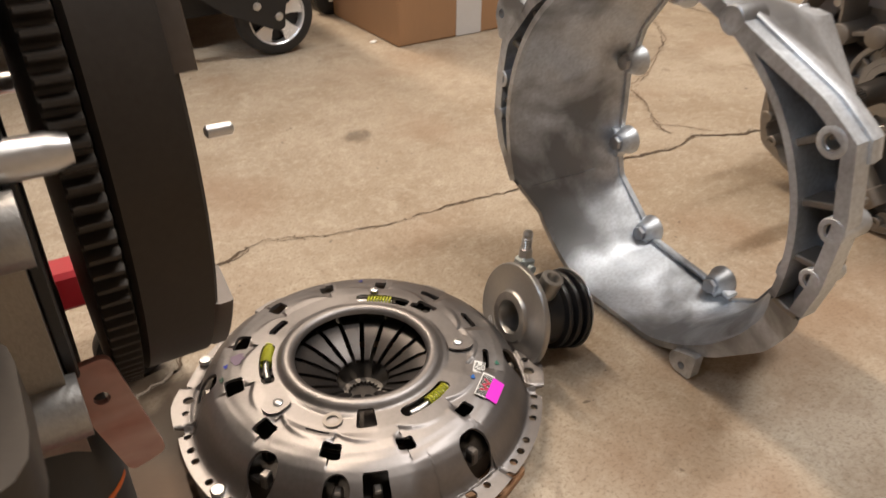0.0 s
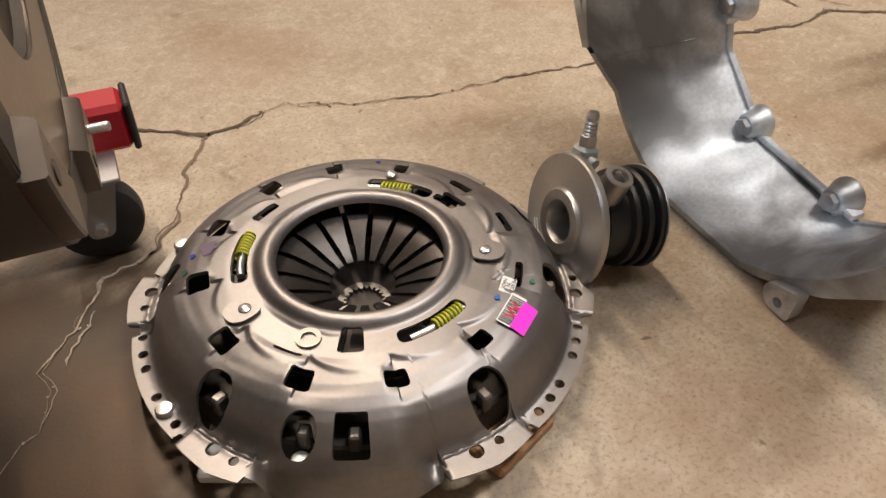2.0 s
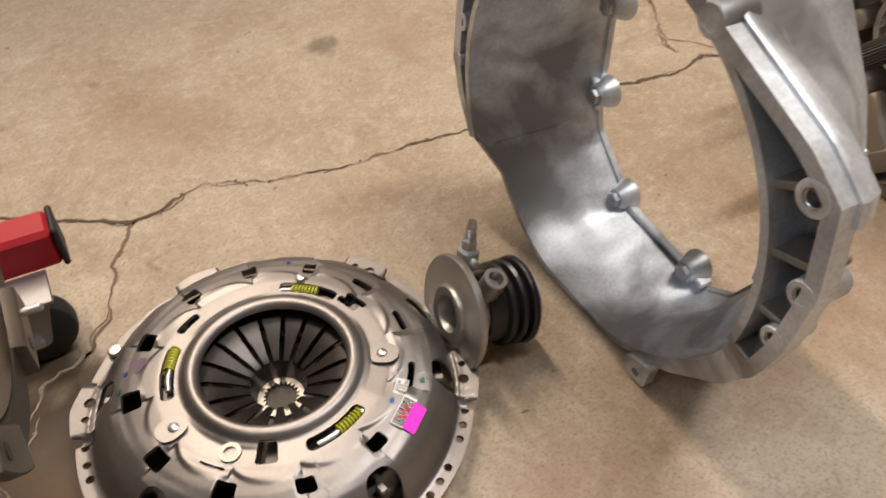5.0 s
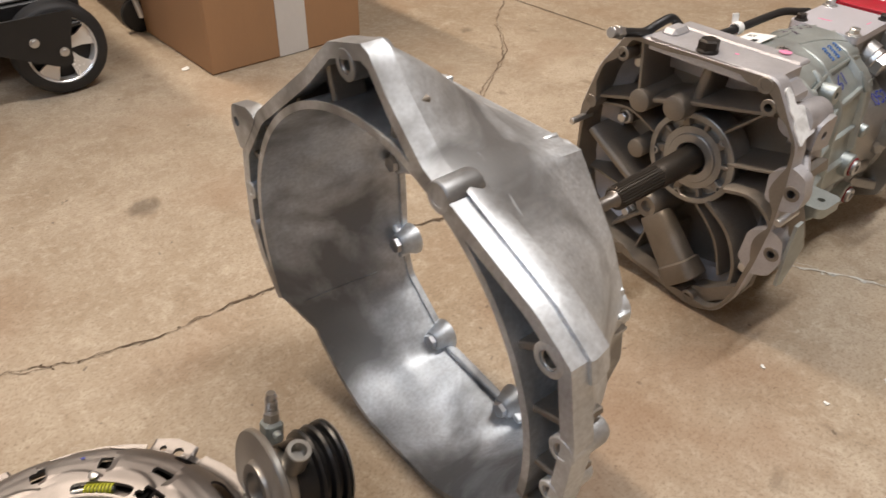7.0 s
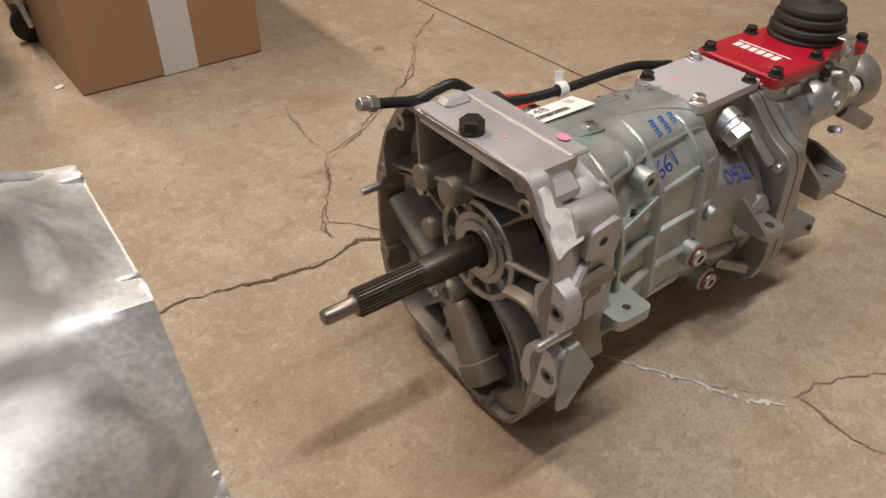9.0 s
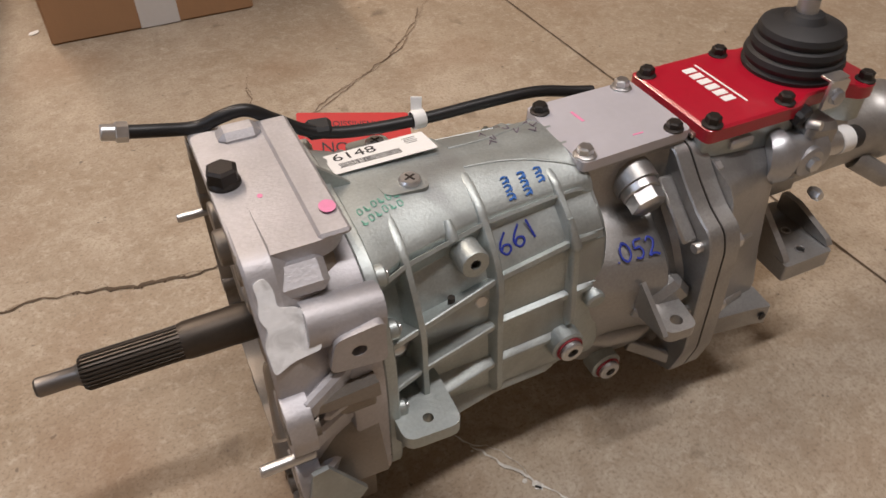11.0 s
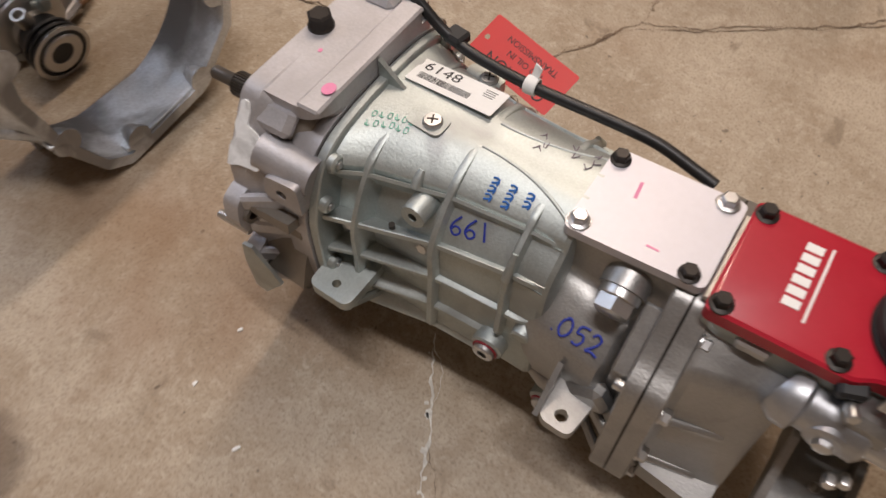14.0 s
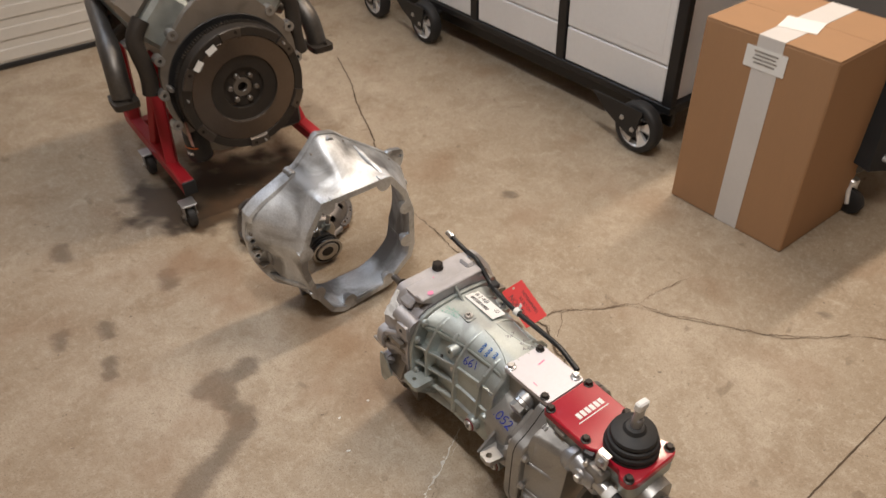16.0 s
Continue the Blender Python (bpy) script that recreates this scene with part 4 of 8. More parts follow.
def bellhousing():
    thing = root("bellhousing", LINE, "cast aluminium clutch bellhousing standing upright on the floor", "bellhousing")
    n = 180
    flange = [(0.012, 0.447), (-0.036, 0.459), (-0.062, 0.428), (-0.10, 0.392), (-0.135, 0.376), (-0.215, 0.341), (-0.248, 0.318), (-0.261, 0.252), (-0.257, 0.19), (-0.243, 0.135), (-0.215, 0.083),
              (-0.16, 0.035), (-0.09, 0.002), (0.0, 0.0), (0.09, 0.030), (0.15, 0.085), (0.193, 0.15), (0.205, 0.19), (0.203, 0.24), (0.196, 0.282), (0.152, 0.337), (0.10, 0.376), (0.052, 0.412)]
    rear = [(0.085, 0.362), (0.128, 0.30), (0.146, 0.235), (0.142, 0.125), (0.130, 0.088), (0.052, 0.022), (-0.09, 0.004), (-0.125, 0.024), (-0.163, 0.095), (-0.183, 0.185), (-0.177, 0.245), (-0.153, 0.297), (-0.107, 0.36)]
    f, r = polar_of(flange, n), polar_of(rear, n)
    fo = soften(f, 1)
    bore = [0.196] * n
    # how far the lower rim stands back from the engine face
    back = []
    for k in range(n):
        a = math.degrees(2 * math.pi * k / n)
        low = max(0.0, min(1.0, (abs(((a - 262 + 180) % 360) - 180) - 72) / -14.0))
        back.append(0.022 * low)
    skin_front = [max(b + 0.007, q - 0.002) for b, q in zip(bore, fo)]
    bm = bmesh.new()
    rs = soften(r, 2)
    rings = []
    bulge = [0.012 * max(0, math.cos(2 * math.pi * k / n - radians(195))) ** 6 for k in range(n)]
    low_left = [max(0.0, min(1.0, (52 - abs(360 * k / n - 218)) / 16)) for k in range(n)]

    def uneven(i, s):
        """Slight waviness of the sand-cast skin."""
        a = 2 * math.pi * i / n
        crease = abs(noise.noise((math.cos(a) * 3.1 + 5, math.sin(a) * 3.1, s * 2.4))) - 0.25
        return (-0.007 * crease + 0.0020 * noise.fractal((math.cos(a) * 2.6, math.sin(a) * 2.6, s * 2.0), 1.0, 2.0, 3) + 0.0014 * noise.noise((math.cos(a) * 7, math.sin(a) * 7, s * 5))) * math.sin(math.pi * s)
    for s, w in ((0.0, 0.0), (0.07, 0.01), (0.14, 0.03), (0.23, 0.12), (0.32, 0.22), (0.43, 0.37), (0.55, 0.52), (0.67, 0.68), (0.8, 0.84), (0.9, 0.93), (1.0, 1.0)):
        radii = []
        for i, (a, b) in enumerate(zip(skin_front, r if s > 0.7 else rs)):
            w_ = w * (1 - low_left[i]) + min(1.0, 1.12 * s ** 0.62 * (1 if s < 1 else 1 / 1.12)) * low_left[i] if s > 0.05 else w
            radii.append(a * (1 - w_) + b * w_ + uneven(i, s))
        rings.append(ring_at(radii, [bk + (0.150 - bk) * s for bk in back]))
    for s in (1.0, 0.9, 0.8, 0.7, 0.6, 0.5, 0.4, 0.3, 0.2, 0.1, 0.0):
        w = float(np.interp(s, (0, 0.25, 0.5, 0.8, 1.0), (0.0, 0.15, 0.45, 0.82, 1.0)))
        radii = [a * (1 - w) + (b - 0.013) * w + 0.9 * uneven(i + 40, s) + (bulge[i] * math.sin(math.pi * min(1, s * 1.4)) if 0 < s < 1 else 0) for i, (a, b) in enumerate(zip(bore, rs if s < 0.7 else r))]
        rings.append(ring_at(radii, [bk + (0.150 - bk) * s for bk in back], floor_z=0.008))
    rings.append(rings[0])
    # open pocket between the outer skin and the bore: leave the front uncovered at the sides and the top
    add_loft(bm, rings[:-1])
    lo = [k for k in range(n) if back[k] > 0.0005]
    first, last = rings[0], rings[-2]
    for k in lo:
        j = (k + 1) % n
        if back[j] > 0.0005:
            add_mesh(bm, [first[k], first[j], last[j], last[k]], [(0, 1, 2, 3)])
    part("shell", bm, BELL, thing, "", 28)

    # the engine face: outer band, bore ring and webs, with the pockets open between
    bm = bmesh.new()
    band = [k for k in range(n) if back[k] <= 0.0005]
    start = next(k for k in band if (k - 1) % n not in band)
    seq = [(start + i) % n for i in range(len(band))]

    def strip(inner, outer, x0, x1):
        def p(k, rr, x):
            a = 2 * math.pi * k / n
            return (x, BELL_C[0] + rr * math.cos(a), BELL_C[1] + rr * math.sin(a))
        loops = [[p(k, inner(k), x0) for k in seq], [p(k, outer(k), x0) for k in seq], [p(k, outer(k), x1) for k in seq], [p(k, inner(k), x1) for k in seq]]
        loops.append(loops[0])
        add_loft(bm, loops, loop=False)
        add_mesh(bm, [l[0] for l in loops[:4]], [(0, 1, 2, 3)])
        add_mesh(bm, [l[-1] for l in loops[:4]], [(0, 1, 2, 3)])
    strip(lambda k: max(0.197, f[k] - 0.0125), lambda k: max(f[k], 0.206), -0.003, 0.016)
    strip(lambda k: 0.1955, lambda k: 0.2025, -0.0028, 0.05)
    part("engine_flange", bm, BELL, thing, "", 30)
    for deg in (2, 22, 36, 61, 78, 100, 128, 150, 163, 178, 193):
        k = round(deg / 360 * n) % n
        a = 2 * math.pi * k / n
        if f[k] - 0.012 - 0.2 > 0.004:
            c0 = (0.198, f[k] - 0.006)
            bm = bmesh.new()
            add_bar(bm, (0.018, BELL_C[0] + c0[0] * math.cos(a), BELL_C[1] + c0[0] * math.sin(a)), (0.018, BELL_C[0] + c0[1] * math.cos(a), BELL_C[1] + c0[1] * math.sin(a)), 0.030, 0.006, None, 0, 0.001)
            part("flange_web", bm, CAST_DULL, thing, "", 30)

    # bosses with bolt holes round the engine face
    for y, z, rr, deep in ((-0.010, 0.436, 0.014, 0.03), (-0.117, 0.377, 0.0140, 0.026), (-0.229, 0.312, 0.015, 0.026), (-0.250, 0.244, 0.013, 0.03), (-0.245, 0.195, 0.011, 0.03), (0.193, 0.233, 0.012, 0.03), (0.197, 0.187, 0.010, 0.03)):
        bm = bmesh.new()
        add_lathe(bm, [(rr * 0.52, -0.0034), (rr * 0.82, -0.0034), (rr * 0.90, -0.0024), (rr * 0.92, deep), (rr * 0.8, deep + 0.004), (rr * 0.52, deep + 0.004)], at(0, y, z) @ X_AXIS, 28, 0, closed=True)
        b = part("bolt_boss", bm, BELL, thing, "", 40)
        bm = bmesh.new()
        add_ring(bm, rr * 0.42, rr * 0.515, deep * 0.8, at(-0.002, y, z) @ X_AXIS, 20, 0.0006)
        part("bushing", bm, MACHINED, b)
    # square ear at the side
    bm = bmesh.new()
    add_plate(bm, rounded([(0.155, 0.328), (0.172, 0.334), (0.206, 0.326), (0.211, 0.305), (0.200, 0.278), (0.188, 0.285)], 0.006), [circle(0.199, 0.309, 0.0055)], -0.0035, 0.012, PROFILE)
    part("side_ear", bm, BELL, thing, "", 30)
    # raised corner at the top edge and ridges of the outer skin
    for a, b, w_, h_ in (((0.003, -0.014, 0.446), (0.026, -0.019, 0.433), 0.034, 0.010), ((0.008, -0.224, 0.326), (0.030, -0.238, 0.303), 0.018, 0.018)):
        bm = bmesh.new()
        add_bar(bm, a, b, w_, h_, None, 0, 0.005)
        part("outer_rib", bm, BELL, thing, "", 35)
    # the gearbox face with its bosses and bolts
    bm = bmesh.new()
    def poly_of(radii):
        return [(BELL_C[0] + q * math.cos(2 * math.pi * k / n), max(0.002, BELL_C[1] + q * math.sin(2 * math.pi * k / n))) for k, q in enumerate(radii)]
    add_plate(bm, poly_of([q - 0.0004 for q in r]), [poly_of([q - 0.0155 for q in r])], 0.144, 0.1515, PROFILE)
    part("gearbox_flange", bm, BELL, thing, "", 30)
    for y, z in ((0.054, 0.044), (-0.066, 0.033), (0.118, 0.146), (0.122, 0.250), (-0.150, 0.102), (-0.165, 0.235), (-0.092, 0.342), (0.064, 0.345)):
        bm = bmesh.new()
        add_lathe(bm, [(0.0, 0.1300), (0.0105, 0.1300), (0.0125, 0.1320), (0.0140, 0.1390), (0.0185, 0.1480), (0.0185, 0.1520), (0.0, 0.1520)], at(0, y, z) @ X_AXIS, 22)
        away = Vector((y - BELL_C[0], z - BELL_C[1])).normalized()
        for turn in (-1, 0, 1):
            d = Vector((away.x * math.cos(turn * 1.0) - away.y * math.sin(turn * 1.0), away.x * math.sin(turn * 1.0) + away.y * math.cos(turn * 1.0)))
            far = (0.024 if turn else 0.020)
            add_bar(bm, (0.143, y, z), (0.143, y + d.x * far, max(0.006, z + d.y * far)), 0.018, 0.006, None, 0, 0.002)
        b = part("mounting_boss", bm, BELL, thing, "", 40)
        bm = bmesh.new()
        add_hex(bm, 0.0155, 0.007, at(0.1304, y, z) @ Matrix.Rotation(radians(-90), 4, "Y"))
        part("bolt_head", bm, ZINC_DULL, b)
    # ribs in the bore that tie the bosses together
    for (y0, z0), (y1, z1) in (((0.054, 0.040), (-0.066, 0.029)),):
        bm = bmesh.new()
        add_bar(bm, (0.144, y0, z0 - 0.003), (0.144, y1, z1 - 0.003), 0.010, 0.006, None, 0, 0.002)
        part("bore_rib", bm, BELL, thing, "", 40)
    # parting lines of the casting inside the bore
    for deg in (330,):
        a = radians(deg)
        k = round(deg / 360 * n) % n
        line = []
        for i in range(13):
            s_ = 0.10 + 0.62 * i / 12
            w_ = float(np.interp(s_, (0, 0.25, 0.5, 0.8, 1.0), (0.0, 0.15, 0.45, 0.82, 1.0)))
            q = bore[k] * (1 - w_) + (rs[k] - 0.013) * w_ + (bulge[k] * math.sin(math.pi * min(1, s_ * 1.4)))
            line.append((back[k] + (0.150 - back[k]) * s_, BELL_C[0] + q * math.cos(a), max(0.0085, BELL_C[1] + q * math.sin(a))))
        bm = bmesh.new()
        add_tube(bm, line, 0.0010, None, 6)
        part("parting_line", bm, BELL, thing, "", 60)
    # foot with a hole under the rim
    bm = bmesh.new()
    add_plate(bm, rounded([(-0.148, 0.002), (-0.124, 0.002), (-0.116, 0.012), (-0.118, 0.024), (-0.150, 0.034)], 0.006), [circle(-0.134, 0.0125, 0.0048)], 0.012, 0.024, PROFILE)
    part("foot_ear", bm, BELL, thing, "", 30)
    # thick band along the edge between two of the upper bosses, and low ridges across the skin
    bm = bmesh.new()
    rows = []
    for k in range(58, 79):
        j = k % n
        a = 2 * math.pi * j / n
        rows.append([(x, BELL_C[0] + q * math.cos(a), BELL_C[1] + q * math.sin(a)) for x, q in ((0.012, f[j] - 0.006), (0.012, f[j] + 0.0030), (0.016, f[j] + 0.0042), (0.034, f[j] - 0.0015), (0.038, f[j] - 0.010))])
    add_loft(bm, rows, caps=(True, True))
    part("edge_band", bm, BELL, thing, "", 35)
    for p, q, w_ in (((0.022, -0.115, 0.372), (0.140, -0.104, 0.349), 0.010), ((0.022, 0.050, 0.404), (0.140, 0.078, 0.352), 0.010), ((0.026, -0.235, 0.262), (0.138, -0.170, 0.238), 0.009), ((0.026, -0.222, 0.120), (0.138, -0.152, 0.108), 0.010)):
        bm = bmesh.new()
        add_tube(bm, [Vector(p).lerp(Vector(q), k / 6) for k in range(7)], [w_ * (0.15 + 0.85 * math.sin(math.pi * (0.06 + 0.88 * k / 6)) ** 0.7) for k in range(7)], None, 12)
        part("skin_ridge", bm, BELL, thing, "", 60)


bellhousing()


# ---- the gearbox ----
U0, U1 = 0.243, 0.462
# outline of the rib edges at four stations along the case: crown, shoulder, five long ribs, belly
CASE_STATIONS = (
    (0.243, [(0.0, 0.306), (-0.045, 0.304), (-0.078, 0.297), (-0.099, 0.280), (-0.117, 0.235), (-0.120, 0.187), (-0.119, 0.140), (-0.114, 0.098), (-0.060, 0.050), (0.0, 0.040)]),
    (0.281, [(0.0, 0.305), (-0.030, 0.304), (-0.058, 0.294), (-0.078, 0.277), (-0.104, 0.232), (-0.108, 0.188), (-0.111, 0.143), (-0.108, 0.103), (-0.060, 0.058), (0.0, 0.048)]),
    (0.356, [(0.0, 0.302), (-0.020, 0.302), (-0.043, 0.293), (-0.061, 0.278), (-0.089, 0.241), (-0.093, 0.191), (-0.097, 0.146), (-0.096, 0.104), (-0.055, 0.062), (0.0, 0.050)]),
    (0.430, [(0.0, 0.297), (-0.020, 0.297), (-0.039, 0.290), (-0.055, 0.278), (-0.084, 0.249), (-0.092, 0.195), (-0.097, 0.150), (-0.096, 0.106), (-0.055, 0.062), (0.0, 0.050)]),
)


def half_point(s, w, out=0.0):
    """The case's right side: s runs 0 (crown) to 1 (belly), w 0 (front) to 1 (rear)."""
    u = U0 + (U1 - U0) * w
    k = 0
    while k < len(CASE_STATIONS) - 2 and u > CASE_STATIONS[k + 1][0]:
        k += 1
    (ua, pa), (ub, pb) = CASE_STATIONS[k], CASE_STATIONS[k + 1]
    t = min(1.0, max(0.0, (u - ua) / (ub - ua)))
    P = [Vector(p).lerp(Vector(q), t) for p, q in zip(pa, pb)]
    n = len(P) - 1
    i = min(int(s * n), n - 1)
    f = s * n - i
    p0 = P[i - 1] if i else Vector((-P[1].x, P[1].y))
    p1, p2 = P[i], P[i + 1]
    p3 = P[i + 2] if i + 2 <= n else Vector((-P[n - 1].x, P[n - 1].y))
    p = 0.5 * (2 * p1 + (p2 - p0) * f + (2 * p0 - 5 * p1 + 4 * p2 - p3) * f * f + (3 * p1 - p0 - 3 * p2 + p3) * f ** 3)
    if out:
        p = p + (p - Vector((0.0, 0.17))).normalized() * out
    return p


def section(u, w, out=0.0, n=30):
    right = [half_point(k / n, w, out) for k in range(n + 1)]
    pts = [(u, p.x, max(0.006, p.y)) for p in right] + [(u, -p.x, max(0.006, p.y)) for p in right[-2:0:-1]]
    return pts


def w_of(u):
    return (u - U0) / (U1 - U0)


def gearbox():
    thing = root("gearbox", BOX_LINE, "cast aluminium manual gearbox with red shifter cover lying on the floor", "gearbox")
    face = [(0.108, 0.328), (0.143, 0.276), (0.164, 0.212), (0.161, 0.100), (0.149, 0.062), (0.072, 0.025), (-0.058, 0.002), (-0.094, 0.016), (-0.112, 0.050), (-0.124, 0.110), (-0.131, 0.165), (-0.132, 0.222), (-0.129, 0.270), (-0.088, 0.333)]
    # front case: a deep dish, open to the front
    bm = bmesh.new()
    c = (0.0, 0.185)
    n = 160
    f = soften(polar_of(face, n, c), 1)
    back = polar_of([(p[1], p[2]) for p in section(U0, 0)], n, c)
    g = lambda radii, u: ring_at(radii, u, c, 0.002)
    outer = [g([a - 0.002 for a in f], 0.172), g(f, 0.174), g(f, 0.190), g([a * 0.7 + b * 0.3 - 0.003 for a, b in zip(f, back)], 0.204), g([a * 0.3 + b * 0.7 - 0.002 for a, b in zip(f, back)], 0.2165), g([b + 0.0070 for b in back], 0.2185), g([b + 0.0078 for b in back], 0.2200), g([b + 0.0078 for b in back], 0.2415)]
    eyes = [(0.148, 0.224), (0.150, 0.105), (0.132, 0.070), (0.068, 0.030), (-0.052, 0.016), (0.110, 0.300), (-0.086, 0.300), (-0.076, 0.322), (-0.138, 0.216), (-0.138, 0.134)]
    spin = [2 * math.pi * k / n for k in range(n)]
    rim_w = []
    for k, a in enumerate(spin):        # the rim swells round each bolt eye
        p = Vector((c[0] + f[k] * math.cos(a), c[1] + f[k] * math.sin(a)))
        near = min((p - Vector(e)).length for e in eyes)
        rim_w.append(0.0072 + 0.0015 * math.sin(7 * a) + 0.0125 * max(0.0, 1 - near / 0.028) ** 0.7)
    inner = [g([a - w for a, w in zip(f, rim_w)], 0.172), g([a - w - 0.0015 for a, w in zip(f, rim_w)], 0.180), g([a - 0.013 for a in f], 0.205), g([max(0.06, a - 0.024) for a in f], 0.230), g([0.050] * n, 0.2335)]
    add_loft(bm, [inner[0]] + outer[:1])
    add_loft(bm, outer, mat=1, caps=(False, True))
    add_loft(bm, inner, caps=(False, True))
    front_case = part("front_case", bm, [CAST_DULL, CAST_FRONT], thing, "dull sand-cast front case with webbed face", 30)

    def web(points, edge, foot, u=0.181, deep=0.234, taper=0.0):
        """A cast web along (v, z) points, its front edge rounded, thicker at its foot."""
        b_ = bmesh.new()
        path = smooth_path([(0, v, z) for v, z in points], 5) if len(points) > 2 else [Vector((0, *points[0])), (Vector((0, *points[0])) + Vector((0, *points[1]))) / 2, Vector((0, *points[1]))]
        rows = []
        for i, p in enumerate(path):
            d = (path[min(i + 1, len(path) - 1)] - path[max(i - 1, 0)]).normalized()
            s_ = Vector((0, -d.z, d.y))
            uu = u + taper * i / (len(path) - 1)
            rows.append([p + s_ * q * w_ + Vector((x_, 0, 0)) for x_, w_, q in ((deep, foot * 1.5, -1), (uu + 0.014, foot, -1), (uu + 0.003, edge, -1), (uu, edge * 0.55, -1), (uu, edge * 0.55, 1), (uu + 0.003, edge, 1), (uu + 0.014, foot, 1), (deep, foot * 1.5, 1))])
        add_loft(b_, rows, caps=(True, True))
        part("web", b_, CAST_DULL, front_case, "", 50)
    web([(0.150, 0.229), (0.076, 0.249)], 0.0032, 0.0048, 0.179)
    web([(0.076, 0.249), (0.023, 0.262)], 0.0035, 0.0052, 0.180)
    web([(0.023, 0.264), (-0.090, 0.290)], 0.0034, 0.0060, 0.180)
    web([(0.080, 0.255), (0.087, 0.325)], 0.0030, 0.0046, 0.176)
    web([(0.010, 0.265), (0.000, 0.328)], 0.0058, 0.0078, 0.186)
    web([(-0.030, 0.238), (-0.080, 0.286)], 0.0020, 0.0032, 0.190)
    web([(-0.050, 0.208), (-0.140, 0.230)], 0.0022, 0.0040, 0.186)
    web([(-0.058, 0.180), (-0.092, 0.186), (-0.120, 0.168), (-0.136, 0.128)], 0.0036, 0.0060, 0.178)
    web([(-0.036, 0.148), (-0.072, 0.122), (-0.092, 0.080), (-0.092, 0.030)], 0.0038, 0.0070, 0.186)
    web([(-0.012, 0.138), (-0.052, 0.100), (-0.072, 0.050)], 0.0030, 0.0060, 0.196)
    web([(0.150, 0.178), (0.120, 0.160), (0.050, 0.118)], 0.0060, 0.0095, 0.180)
    web([(0.146, 0.216), (0.100, 0.225), (0.056, 0.208)], 0.0026, 0.0042, 0.188)
    web([(0.155, 0.120), (0.046, 0.104)], 0.0024, 0.0040, 0.190)
    web([(0.048, 0.092), (0.092, 0.050)], 0.0026, 0.0044, 0.186)
    web([(0.034, 0.085), (0.050, 0.030)], 0.0026, 0.0044, 0.186)
    web([(0.010, 0.085), (0.004, 0.020)], 0.0022, 0.0040, 0.194)
    for v, z, r, u in ((0.076, 0.249, 0.0150, 0.1725), (0.023, 0.259, 0.0155, 0.168), (0.074, 0.180, 0.0125, 0.180)):
        bm = bmesh.new()
        add_lathe(bm, [(0.0, u), (r - 0.0022, u), (r - 0.0006, u + 0.0008), (r, u + 0.0026), (r + 0.001, 0.215), (r + 0.005, 0.235)], at(0, v, z) @ X_AXIS, 28)
        part("blind_boss", bm, CAST_DULL, front_case, "", 35)
    # slanted cast channel at the bottom with a square end, and the boss over it
    bm = bmesh.new()
    a_, b_end = Vector((0.190, 0.020, 0.108)), Vector((0.184, -0.047, 0.038))
    q_ = (b_end - a_).to_track_quat("Z", "X").to_matrix().to_4x4()
    g_ = Matrix.Translation(a_) @ q_
    length = (b_end - a_).length
    rows = []
    for z_, w_, d_ in ((0.0, 0.0090, 0.004), (0.006, 0.0110, 0.008), (length * 0.72, 0.0135, 0.009), (length * 0.74, 0.0165, 0.012), (length * 0.98, 0.0170, 0.013), (length, 0.0155, 0.011)):
        rows.append([(g_ @ Vector((x_, y_, z_))) for x_, y_ in rounded([(d_, -w_), (d_, w_), (-0.040, w_ * 1.12), (-0.040, -w_ * 1.12)], 0.011, 4)])
    add_loft(bm, rows, caps=(True, True))
    part("cast_channel", bm, CAST_DULL, front_case, "", 45)
    bm = bmesh.new()
    add_lathe(bm, [(0.0, 0.190), (0.006, 0.190), (0.008, 0.185), (0.015, 0.1835), (0.0185, 0.187), (0.021, 0.200), (0.025, 0.233)], at(0, 0.044, 0.104) @ X_AXIS, 24)
    part("blind_boss", bm, CAST_DULL, front_case, "", 40)
    bm = bmesh.new()
    add_plate(bm, rounded([(-0.050, 0.006), (-0.074, 0.016), (-0.112, 0.048), (-0.116, 0.062), (-0.098, 0.058), (-0.070, 0.036), (-0.050, 0.030)], 0.005), [], 0.180, 0.200, PROFILE)
    part("bottom_ledge", bm, CAST_DULL, front_case, "", 35)
    for v, z in eyes:
        bm = bmesh.new()
        add_lathe(bm, [(0.0050, -0.0008), (0.0085, -0.0008), (0.0095, 0.0002), (0.0095, 0.02), (0.0050, 0.02)], at(0.172, v, z) @ X_AXIS, 20, 0, closed=True)
        eye = part("bolt_eye", bm, CAST_DULL, front_case, "", 40)
        bm = bmesh.new()
        add_cyl(bm, 0.0049, 0.001, at(0.184, v, z) @ X_AXIS, 14)
        part("bolt_hole", bm, BLACK_BOLT, eye)
    for v, z in ((0.156, 0.198), (-0.143, 0.190)):
        bm = bmesh.new()
        add_cyl(bm, 0.0046, 0.036, at(0.150, v, z) @ X_AXIS, 16, 0.001)
        part("dowel_pin", bm, ZINC, front_case)
